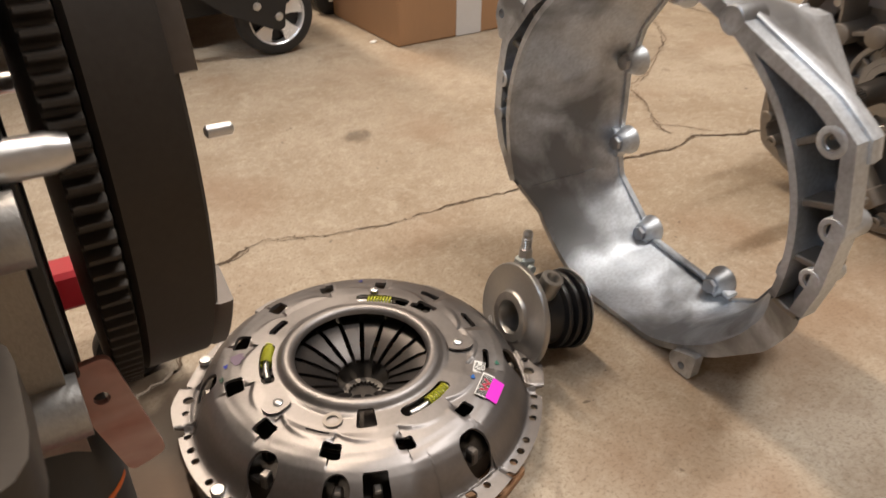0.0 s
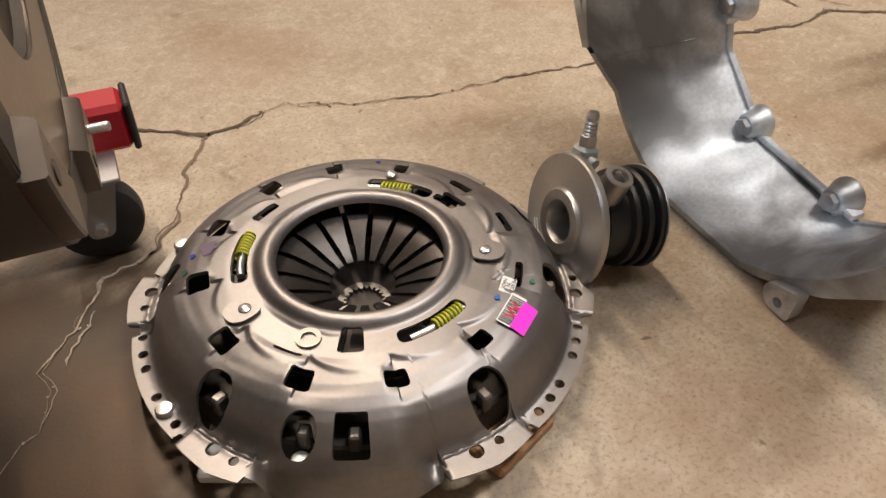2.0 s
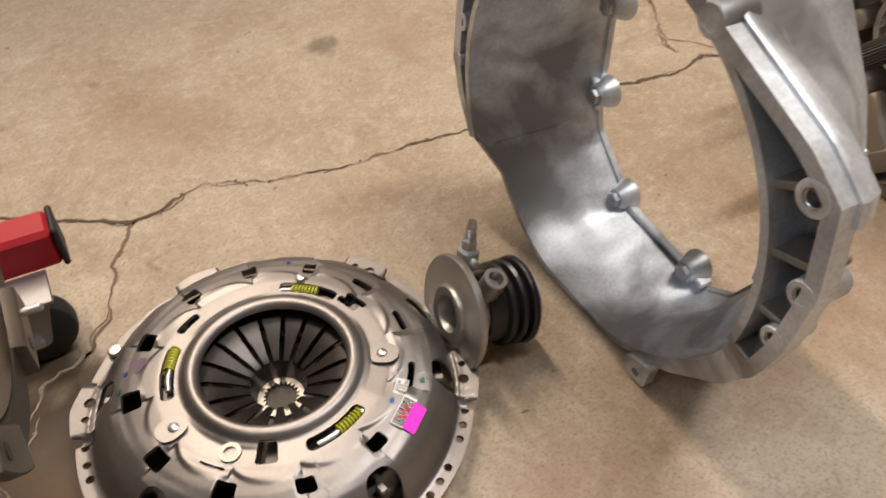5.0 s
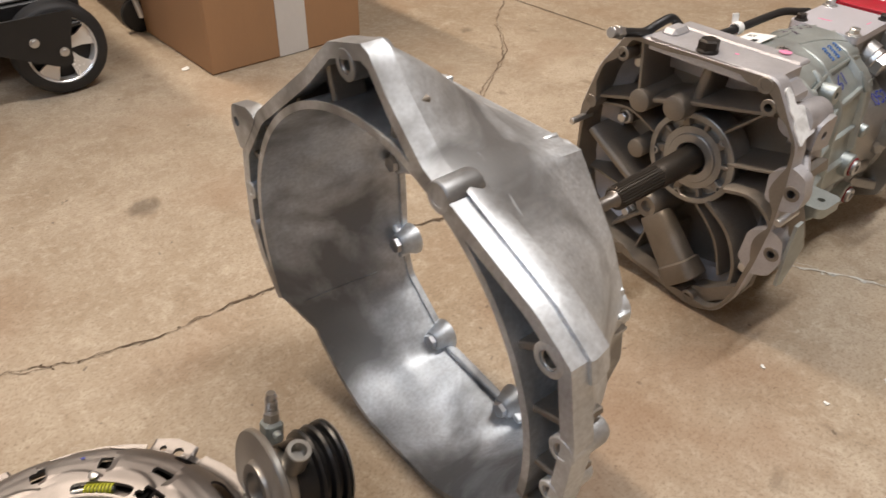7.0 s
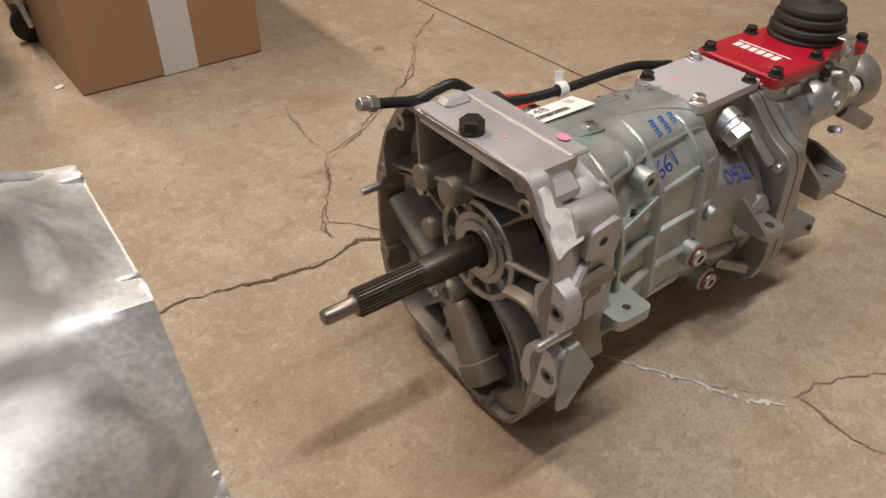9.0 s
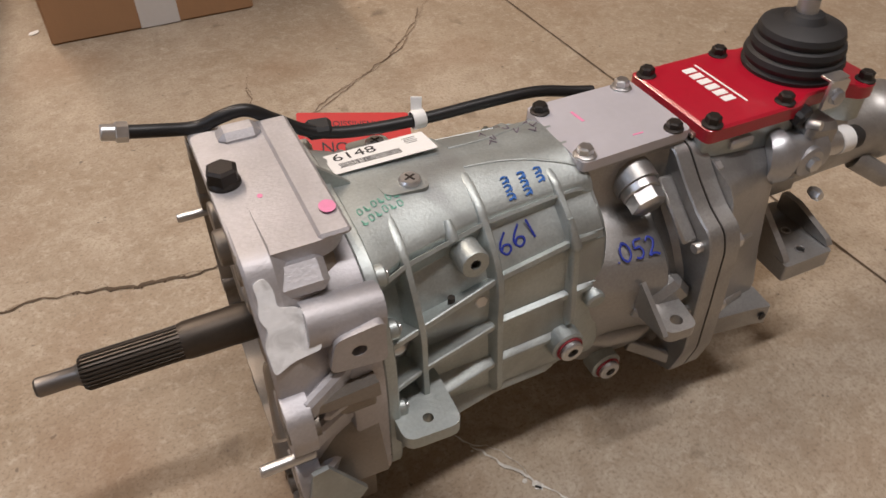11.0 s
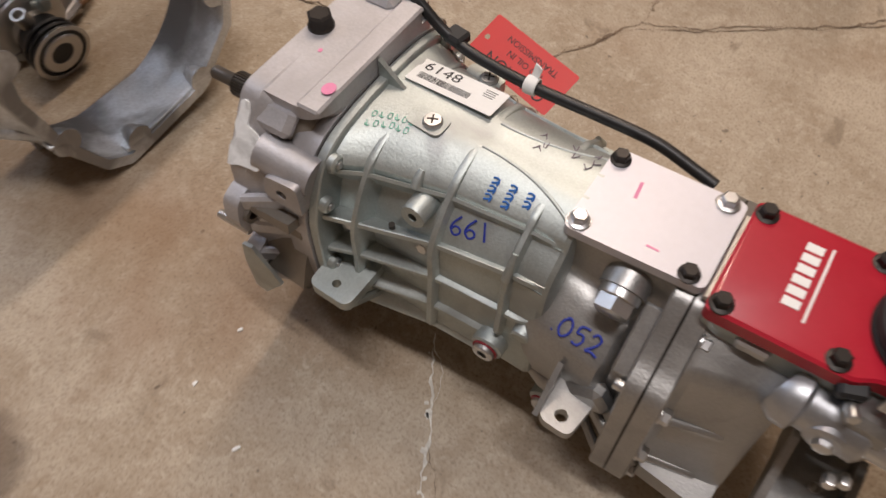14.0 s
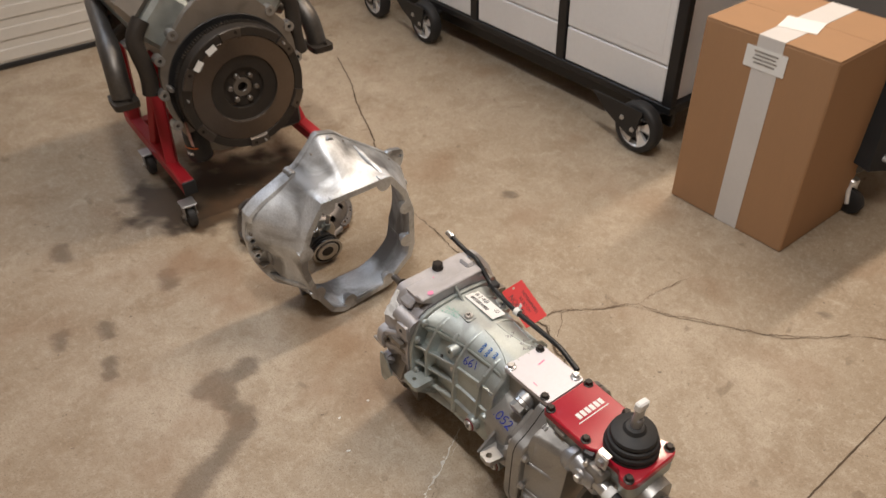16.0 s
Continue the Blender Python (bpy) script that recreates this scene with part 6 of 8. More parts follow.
    add_cyl(bm, 0.0178, 0.010, g_ @ at(0, 0, 0.0), 32, 0.001)
    add_hex(bm, 0.029, 0.014, g_ @ at(0, 0, 0.010) @ Matrix.Rotation(0.5, 4, "Z"))
    part("hex_plug", bm, ZINC, middle, "large bright hexagon plug")
    bm = bmesh.new()
    add_plate(bm, rounded([(0.496, -0.088), (0.500, -0.146), (0.531, -0.148), (0.540, -0.088)], 0.009), [circle(0.517, -0.134, 0.0060)], 0.151, 0.163)
    add_bar(bm, (0.5, -0.10, 0.14), (0.545, -0.105, 0.175), 0.02, 0.03, None, 0, 0.006)
    part("hanger_ear", bm, CAST_MID, middle, "", 35)

    for a_, b_ in (((0.528, -0.098, 0.140), (0.556, -0.118, 0.138)), ((0.520, -0.080, 0.072), (0.556, -0.108, 0.062))):
        bm = bmesh.new()
        add_bar(bm, a_, b_, 0.007, 0.016, None, 0, 0.002)
        part("gusset", bm, CAST_MID, middle, "", 40)
    # bolted aluminium plate on top
    bm = bmesh.new()
    add_box(bm, 0.112, 0.092, 0.016, at(0.512, 0.003, 0.280), 0.002)
    part("plate_seat", bm, CAST_MID, middle)
    bm = bmesh.new()
    add_plate(bm, rounded([(0.454, -0.048), (0.571, -0.044), (0.571, 0.050), (0.455, 0.049)], 0.007), [], 0.288, 0.2975)
    plate = part("top_plate", bm, material("milled_aluminium", (0.60, 0.59, 0.635), 0.46, 0.5, 0.06, 10, 160, 0.02), middle, "flat milled aluminium plate")
    hexbolt("plate_bolt", 0.4635, 0.0375, 0.2975, 0.0125, 0.009, BLACK_BOLT, plate, 0.009)
    hexbolt("plate_bolt", 0.463, -0.037, 0.2975, 0.0125, 0.009, ZINC, plate, 0.0095, 0.0105)
    hexbolt("plate_bolt", 0.556, -0.037, 0.2975, 0.0125, 0.008, BLACK_BOLT, plate, 0.009)
    hexbolt("plate_bolt", 0.556, 0.042, 0.2975, 0.0125, 0.009, ZINC, plate, 0.0095, 0.0105)
    bm = bmesh.new()
    add_box(bm, 0.003, 0.018, 0.0003, at(0.490, 0.016, 0.2975) @ Matrix.Rotation(0.1, 4, "Z"))
    part("marker_stroke", bm, PINK, plate)
    bm = bmesh.new()
    add_box(bm, 0.011, 0.0018, 0.0003, at(0.523, -0.030, 0.2975))
    part("marker_stroke", bm, PINK, plate)

    # tail case: a box with a sloped shoulder behind its flange, then the tube
    bm = bmesh.new()
    box_front = [(0.0, 0.284), (-0.050, 0.284), (-0.056, 0.272), (-0.092, 0.258), (-0.100, 0.246), (-0.106, 0.200), (-0.110, 0.150), (-0.112, 0.090), (-0.104, 0.052), (-0.055, 0.026), (0.0, 0.022)]
    box_rear = [(0.0, 0.284), (-0.044, 0.284), (-0.047, 0.268), (-0.070, 0.254), (-0.076, 0.244), (-0.082, 0.200), (-0.088, 0.160), (-0.098, 0.112), (-0.094, 0.086), (-0.050, 0.070), (0.0, 0.068)]
    add_loft(bm, [shaped(0.586, box_front, 0, 0.004), shaped(0.594, between(box_front, box_rear, 0.35), 0, 0.004), shaped(0.655, box_rear, 0, 0.004), shaped(0.661, box_rear, -0.004, 0.004)], caps=(True, True))
    tail = part("tail_case", bm, CAST_MID, thing, "", 30)
    bm = bmesh.new()

    def block(u, hw, top, low, r=0.012):
        q = rounded([(-hw, low + 0.02), (-hw, top - 0.012), (-hw + 0.020, top), (hw - 0.020, top), (hw, top - 0.012), (hw, low + 0.02), (hw * 0.4, low), (-hw * 0.4, low)], r, 5)
        return [(u, y, z) for y, z in q]
    add_loft(bm, [block(0.656, 0.046, 0.280, 0.130), block(0.690, 0.040, 0.278, 0.160), block(0.80, 0.034, 0.262, 0.190)], caps=(True, True))
    part("tail_neck", bm, CAST_MID, tail, "", 38)
    bm = bmesh.new()
    add_loft(bm, [shaped(0.5688, wide_end, 0.0), shaped(0.5850, wide_end, 0.0), shaped(0.5870, wide_end, -0.003)], caps=(True, True))
    part("tail_flange", bm, CAST_MID, tail, "", 30)
    bm = bmesh.new()
    add_plate(bm, rounded([(0.590, -0.088), (0.592, -0.116), (0.640, -0.122), (0.657, -0.126), (0.661, -0.080)], 0.003), [], 0.086, 0.110)
    foot = part("tail_foot", bm, CAST_MID, tail, "", 30)
    bm = bmesh.new()
    add_cyl(bm, 0.0042, 0.0008, at(0.649, -0.1256, 0.098) @ Matrix.Rotation(radians(90), 4, "X"), 16)
    part("tapped_hole", bm, BLACK_BOLT, foot)
    for a_, b_ in (((0.588, -0.103, 0.190), (0.640, -0.086, 0.182)), ((0.588, -0.108, 0.112), (0.640, -0.098, 0.112))):
        bm = bmesh.new()
        add_bar(bm, a_, b_, 0.008, 0.010, None, 0, 0.003)
        part("tail_rib", bm, CAST_MID, tail, "", 40)
    bm = bmesh.new()
    add_lathe(bm, [(0.046, 0.66), (0.041, 0.72), (0.038, 0.80), (0.038, 0.860), (0.0415, 0.872), (0.0438, 0.876), (0.0440, 0.908), (0.0425, 0.911), (0.034, 0.911), (0.033, 0.872), (0.0, 0.870)], at(0, 0, 0.194) @ X_AXIS, 44)
    tube = part("output_tube", bm, CAST_MID, tail, "", 40)
    bm = bmesh.new()
    add_ring(bm, 0.025, 0.034, 0.01, at(0.896, 0, 0.194) @ X_AXIS, 36, 0.001)
    part("output_seal", bm, RUBBER, tube)
    bm = bmesh.new()
    add_tube(bm, [(0.846, -0.028, 0.172), (0.880, -0.054, 0.152)], 0.012, None, 20)
    lug = part("tube_lug", bm, CAST_MID, tube, "", 40)
    bm = bmesh.new()
    add_hex(bm, 0.012, 0.005, at(0.880, -0.054, 0.152) @ Vector((0.014, -0.014, -0.008)).to_track_quat("Z", "Y").to_matrix().to_4x4())
    part("bolt_head", bm, ZINC, lug)
    # shift rail housing at the side: collar, barrel, cross barrel with its plug, and the sensor behind it
    bm = bmesh.new()
    add_tube(bm, [(0.655, -0.058, 0.252), (0.659, -0.060, 0.252), (0.668, -0.061, 0.252), (0.671, -0.061, 0.252), (0.715, -0.064, 0.249), (0.719, -0.064, 0.249)], [0.024, 0.027, 0.027, 0.0215, 0.0205, 0.017], None, 28)
    rail = part("shift_rail_case", bm, ZINC_DULL, tail, "dark grey cast shift rail housing", 40)
    bm = bmesh.new()
    add_tube(bm, [(0.692, -0.050, 0.250), (0.693, -0.082, 0.2485), (0.693, -0.084, 0.2484)], [0.0165, 0.0160, 0.0135], None, 24)
    part("cross_barrel", bm, ZINC_DULL, rail, "", 40)
    bm = bmesh.new()
    add_hex(bm, 0.013, 0.006, at(0.693, -0.084, 0.2484) @ Matrix.Rotation(radians(92), 4, "X"))
    part("detent_cap", bm, ZINC, rail)
    bm = bmesh.new()
    add_box(bm, 0.042, 0.036, 0.062, pose(0.704, -0.056, 0.218, 0, 8, 0), 0.006)
    part("rail_foot", bm, CAST_MID, rail, "", 40)
    for u, v, z in ((0.716, -0.080, 0.204), (0.728, -0.070, 0.196)):
        bm = bmesh.new()
        add_hex(bm, 0.0095, 0.012, at(u, v, z) @ Matrix.Rotation(radians(80), 4, "X"), 0, 0.004)
        part("clamp_bolt", bm, ZINC, rail)
    bm = bmesh.new()
    add_tube(bm, [(0.716, -0.064, 0.249), (0.750, -0.065, 0.247)], 0.0128, None, 24)
    sensor = part("sensor", bm, ZINC, tail, "bright cylindrical sensor with black tip", 40)
    bm = bmesh.new()
    add_ring(bm, 0.0120, 0.0137, 0.016, at(0.742, -0.065, 0.2472) @ X_AXIS, 28, 0.0006)
    part("white_band", bm, PAPER, sensor)
    bm = bmesh.new()
    add_tube(bm, [(0.748, -0.065, 0.247), (0.770, -0.0655, 0.246), (0.776, -0.0655, 0.2455)], [0.0122, 0.0118, 0.008], None, 20)
    part("rubber_tip", bm, RUBBER, sensor)
    bm = bmesh.new()
    add_box(bm, 0.022, 0.014, 0.014, pose(0.688, -0.056, 0.281, 15, 0, 20), 0.003)
    switch = part("switch", bm, BLACK, tail, "small black switch with a bright pin")
    bm = bmesh.new()
    add_cyl(bm, 0.0048, 0.014, pose(0.693, -0.064, 0.281, 78, 0, 20), 16, 0.001)
    part("switch_pin", bm, ZINC, switch)
    # mount bracket low at the side: thick pad, webs at both ends
    bm = bmesh.new()
    add_plate(bm, rounded([(0.684, -0.108), (0.747, -0.108), (0.753, -0.020), (0.690, -0.020)], 0.004), [circle(0.7165, -0.093, 0.0042, 8), circle(0.725, -0.064, 0.0042, 8)], 0.117, 0.137)
    bracket = part("mount_bracket", bm, CAST_MID, tail, "", 30)
    for u0, high in ((0.6845, 0.182), (0.7440, 0.160)):
        bm = bmesh.new()
        add_plate(bm, rounded([(-0.104, 0.138), (-0.098, 0.145), (-0.052, high), (-0.030, high), (-0.030, 0.138)], 0.003), [], u0, u0 + 0.0075, PROFILE)
        part("bracket_web", bm, CAST_MID, bracket, "", 30)
    bm = bmesh.new()
    add_box(bm, 0.050, 0.016, 0.070, at(0.718, -0.034, 0.170), 0.004)
    part("bracket_wall", bm, CAST_MID, bracket, "", 30)
    for u, v in ((0.7165, -0.093), (0.725, -0.064)):
        bm = bmesh.new()
        add_ring(bm, 0.0043, 0.0056, 0.0012, at(u, v, 0.1374), 12, 0.0004)
        part("hole_rim", bm, ZINC, bracket)
    for z, v in ((0.212, -0.110), (0.134, -0.115), (0.066, -0.106), (0.262, -0.064)):
        bm = bmesh.new()
        add_hex(bm, 0.0125, 0.009, at(0.5862, v, z) @ X_AXIS, 0, 0.0088)
        part("flange_bolt", bm, ZINC, tail)
    bm = bmesh.new()
    add_box(bm, 0.026, 0.014, 0.010, at(0.620, -0.055, 0.273), 0.002)
    part("tail_lug", bm, ZINC, tail)
    bm = bmesh.new()
    add_box(bm, 0.020, 0.090, 0.005, at(0.582, 0.0, 0.2866), 0.001)
    part("machined_rim", bm, MACHINED, tail)

    # red shifter cover, boot and stub
    cover_poly = rounded([(0.576, -0.060), (0.684, -0.060), (0.700, -0.050), (0.748, -0.050), (0.758, -0.062), (0.776, -0.062), (0.784, -0.046), (0.784, 0.046), (0.776, 0.058), (0.758, 0.058), (0.748, 0.050), (0.700, 0.050), (0.684, 0.056), (0.576, 0.056)], 0.007)
    bm = bmesh.new()
    add_plate(bm, cover_poly, [], 0.288, 0.3005)
    small = [((x - 0.68) * 0.975 + 0.68, y * 0.955) for x, y in cover_poly]
    add_loft(bm, [[(x, y, 0.3005) for x, y in cover_poly], [(x, y, 0.3025) for x, y in small]], caps=(False, True))
    red = part("shifter_cover", bm, RED, thing, "glossy red painted shifter cover", 30)
    bm = bmesh.new()
    add_plate(bm, [(x, y * 0.94) for x, y in cover_poly], [], 0.262, 0.288)
    part("cover_seat", bm, CAST, tail)
    for u, v in ((0.586, 0.044), (0.586, -0.051), (0.671, -0.050), (0.676, 0.047), (0.770, -0.052), (0.770, 0.048)):
        hexbolt("cover_bolt", u, v, 0.3015, 0.0125, 0.010, BLACK_BOLT, red, 0.0095)
    for k in range(6):      # raised white bars in place of the maker's name, and the line under it
        bm = bmesh.new()
        add_box(bm, 0.0135, 0.0082, 0.0009, at(0.628, 0.0320 - k * 0.0110, 0.3022), 0.0003)
        part("name_bar", bm, PAPER, red)
    bm = bmesh.new()
    add_box(bm, 0.0022, 0.074, 0.0009, at(0.6405, 0.002, 0.3022), 0.0003)
    part("name_underline", bm, PAPER, red)
    bm = bmesh.new()
    add_lathe(bm, [(0.030, 0.302), (0.047, 0.302), (0.0475, 0.306), (0.045, 0.309), (0.0475, 0.314), (0.046, 0.319), (0.0425, 0.3215), (0.0445, 0.327), (0.043, 0.332), (0.039, 0.334), (0.0405, 0.339), (0.0385, 0.344), (0.030, 0.348), (0.020, 0.350), (0.0155, 0.356), (0.012, 0.357)], at(0.727, 0.001, 0), 56)
    part("rubber_boot", bm, RUBBER, red, "ribbed black rubber boot", 28)
    bm = bmesh.new()
    g_ = at(0.727, 0.001, 0.345) @ Matrix.Rotation(radians(-6), 4, "X")
    add_cyl(bm, 0.010, 0.030, g_, 20, 0.002)
    add_box(bm, 0.010, 0.022, 0.042, g_ @ at(0, 0, 0.022), 0.003)
    stub = part("shift_stub", bm, ZINC_DULL, red, "bright flat shift lever stub")
    bm = bmesh.new()
    add_box(bm, 0.013, 0.026, 0.018, g_ @ at(0, 0, 0.050), 0.003)
    part("stub_wrap", bm, PAPER, stub, "white tape on the stub")
    bm = bmesh.new()
    add_plate(bm, rounded([(0.706, 0.290), (0.730, 0.290), (0.732, 0.318), (0.708, 0.320)], 0.003), [], -0.0635, -0.0605, swap)
    add_box(bm, 0.024, 0.012, 0.0025, at(0.719, -0.056, 0.3185), 0.0006)
    clip = part("cover_clip", bm, ZINC, red, "bent zinc clip bolted to the cover")
    bm = bmesh.new()
    add_hex(bm, 0.0125, 0.006, at(0.719, -0.0635, 0.303) @ Matrix.Rotation(radians(90), 4, "X"), 0, 0.008)
    part("clip_bolt", bm, ZINC_DULL, clip)

    # breather pipe along the far side, with strap and clip
    path = smooth_path([(0.118, 0.088, 0.343), (0.140, 0.088, 0.338), (0.172, 0.090, 0.331), (0.192, 0.084, 0.339), (0.212, 0.082, 0.341), (0.234, 0.082, 0.326), (0.262, 0.080, 0.308), (0.300, 0.076, 0.300), (0.360, 0.072, 0.298), (0.430, 0.072, 0.298), (0.480, 0.072, 0.296), (0.518, 0.068, 0.289), (0.540, 0.064, 0.286)], 6)
    bm = bmesh.new()
    add_tube(bm, path, 0.0055, None, 14)
    pipe = part("breather_pipe", bm, BLACK, thing, "glossy black bent pipe", 40)
    pd = (Vector(path[0]) - Vector(path[3])).normalized()
    bm = bmesh.new()
    p0 = Vector(path[0])
    gq = Matrix.Translation(p0) @ pd.to_track_quat("Z", "Y").to_matrix().to_4x4()
    add_hex(bm, 0.014, 0.010, gq @ at(0, 0, -0.004))
    add_cyl(bm, 0.0066, 0.012, gq @ at(0, 0, 0.004), 18, 0.001)
    part("pipe_fitting", bm, ZINC, pipe, "bright pipe end fitting")
    bm = bmesh.new()
    add_box(bm, 0.022, 0.020, 0.012, pose(0.270, 0.084, 0.300, 0, 0, -10), 0.003)
    part("pipe_clip", bm, RUBBER, pipe, "black plastic clip")
    bm = bmesh.new()
    add_ring(bm, 0.0066, 0.0086, 0.012, at(0.352, 0.0725, 0.2985) @ X_AXIS, 20, 0.0005)
    add_bar(bm, (0.358, 0.076, 0.302), (0.360, 0.080, 0.317), 0.010, 0.0016, None, 0, 0.0005)
    part("cable_tie", bm, PAPER, pipe, "white plastic tie")
    # red hang tag
    tag_m = pose(0.317, 0.130, 0.259, 22, 8, -12)
    bm = bmesh.new()
    add_plate(bm, rounded([(-0.055, -0.026), (0.055, -0.026), (0.055, 0.026), (-0.055, 0.026)], 0.003), [circle(-0.047, 0.0, 0.003, 10)], 0, 0.0006, tag_m)
    tag = part("hang_tag", bm, TAG_RED, thing, "red paper warning tag")
    turned = Matrix.Rotation(math.pi, 4, "Z")
    lettering("tag_text", "CAUTION", 0.017, INK, tag, tag_m @ at(0.004, -0.014, 0.0009) @ turned, 0.00005)
    lettering("tag_text", "NO OIL IN", 0.0095, INK, tag, tag_m @ at(0.004, 0.001, 0.0009) @ turned, 0.00005)
    lettering("tag_text", "TRANSMISSION", 0.0095, INK, tag, tag_m @ at(0.004, 0.013, 0.0009) @ turned, 0.00005)
    # paper label and marker writing
    lab_m = pose(0.305, 0.030, 0.3048, -9, 0, 0)
    bm = bmesh.new()
    add_plate(bm, rounded([(-0.045, -0.018), (0.045, -0.018), (0.045, 0.018), (-0.045, 0.018)], 0.002), [], 0, 0.0004, lab_m)
    lab = part("case_label", bm, PAPER, thing, "white printed label")
    lettering("label_number", "6148", 0.0175, INK, lab, lab_m @ at(-0.020, 0.0085, 0.0006), 0.00005, squeeze=1.1)
    bm = bmesh.new()
    rng = random.Random(8)
    x = -0.037
    while x < 0.016:
        w = rng.choice((0.0004, 0.0006, 0.0009))
        add_box(bm, w, 0.0085, 0.0002, lab_m @ at(x, -0.006, 0.0004))
        x += w + rng.choice((0.0004, 0.0007))
    part("barcode", bm, INK, lab)
    bm = bmesh.new()
    for k in range(4):
        add_box(bm, 0.012 - 0.002 * (k % 2), 0.0008, 0.0002, lab_m @ at(0.030, 0.012 - 0.003 * k, 0.0004))
    part("small_print", bm, INK, lab)

    def on_side(s, u, turn=0.0, side=1):
        """A pose lying on the case's right side."""
        w = w_of(u)
        p, q = half_point(s - 0.02, w, skin(s, w) + 0.0008), half_point(s + 0.02, w, skin(s, w) + 0.0008)
        c_ = (p + q) / 2
        up = Vector((0, p.x - q.x, p.y - q.y)).normalized()
        right = Vector((1, 0, 0))
        nrm = right.cross(up)
        mm = Matrix((right, up, nrm)).transposed().to_4x4()
        mm.translation = Vector((u, c_.x, c_.y))
        return mm @ Matrix.Rotation(turn, 4, "Z")
    strokes = {"6": [[(0.55, 1.0), (0.15, 0.62), (0.02, 0.28), (0.22, 0.0), (0.50, 0.12), (0.50, 0.36), (0.24, 0.44), (0.05, 0.26)]], "1": [[(0.22, 1.0), (0.30, 0.02)]], ".": [[(0.10, 0.02), (0.14, 0.08)]],
               "0": [[(0.36, 0.96), (0.08, 0.72), (0.04, 0.28), (0.28, 0.0), (0.56, 0.24), (0.58, 0.66), (0.36, 0.96), (0.20, 0.90)]], "5": [[(0.62, 0.98), (0.20, 0.92), (0.14, 0.56), (0.42, 0.58), (0.54, 0.30), (0.36, 0.02), (0.06, 0.06)]],
               "2": [[(0.06, 0.78), (0.26, 0.98), (0.50, 0.80), (0.40, 0.46), (0.06, 0.04), (0.34, 0.10), (0.66, 0.0)]]}

    def handwriting(text, size, m_, parent, width=0.0010):
        """Marker digits as thin painted strokes, each digit a part."""
        x_ = 0.0
        for ch in text:
            b_ = bmesh.new()
            for line in strokes[ch]:
                add_tube(b_, smooth_path([(x_ + px * size, py * size, 0) for px, py in line], 5), width, m_ @ Matrix.Diagonal((1, 1, 0.35, 1)), 6)
            part("marker_digit", b_, BLUE_INK, parent, "blue marker digit", 60)
            x_ += size * (0.34 if ch == "." else 0.78)
    handwriting("661", 0.0175, on_side(0.408, 0.366, 0.22), main)
    handwriting(".052", 0.0180, pose(0.475, -0.0905, 0.2112, 34, 4, -2), middle, 0.0011)
    for k, u in enumerate((0.386, 0.402, 0.418)):
        for i in range(3 if k < 2 else 2):
            y_ = 0.008 - i * 0.0075
            for path in ([(-0.003, y_ + 0.002, 0), (0.0, y_ + 0.0032, 0), (0.003, y_ + 0.0016, 0), (0.001, y_ - 0.0008, 0), (-0.0028, y_ - 0.0022, 0)], [(0.0026, y_ + 0.003, 0), (0.0032, y_, 0), (0.0024, y_ - 0.0028, 0)]):
                bm = bmesh.new()
                add_tube(bm, smooth_path(path, 4), 0.0009, on_side(0.238, u) @ Matrix.Diagonal((1, 1, 0.35, 1)), 6)
                part("marker_stroke", bm, LIGHT_BLUE_INK, main, "illegible blue marker writing")
    for k in range(2):
        for i in range(6):
            q_ = (-1) ** (i + k)
            for path in ([(-0.002, 0.002, 0), (0.001, 0.003 * q_, 0), (0.0022, -0.001, 0)], [(-0.0018, 0.001 * q_, 0), (-0.001, -0.003, 0), (0.002, -0.0022, 0)]):
                bm = bmesh.new()
                add_tube(bm, smooth_path(path, 4), 0.0005, on_side(0.105 + 0.035 * k, 0.262 + i * 0.0066) @ Matrix.Diagonal((1, 1, 0.35, 1)), 6)
                part("marker_stroke", bm, GREEN_INK, main, "illegible green marker writing")
    faint = material("faint_marker", (0.16, 0.13, 0.16), 0.6)
    rng = random.Random(21)
    for u, v in ((0.396, 0.026), (0.402, 0.016), (0.398, 0.010), (0.424, 0.030), (0.428, 0.020), (0.444, 0.032), (0.446, 0.022), (0.442, 0.014)):
        for q in range(2):
            bm = bmesh.new()
            add_box(bm, 0.0010, 0.007, 0.0004, at(u + q * 0.003, v, half_point(abs(v) / 0.18, w_of(u)).y + 0.0004) @ Matrix.Rotation(rng.uniform(-1.2, 1.2), 4, "Z"))
            part("marker_stroke", bm, faint, main, "illegible dark marker writing")
    for u, v, z in ((0.234, -0.056, 0.3356), (0.2, -0.02, 0.3317)):
        bm = bmesh.new()
        add_plate(bm, [(x * 0.9, y * 1.2) for x, y in circle(0, 0, 0.006 if u > 0.21 else 0.002, 16)], [], 0, 0.0003, at(u, v, z))
        part("marker_dab", bm, PINK, front_case)


gearbox()


# ---- the engine on its cradle ----
CRANK = (-0.022, 0.386)


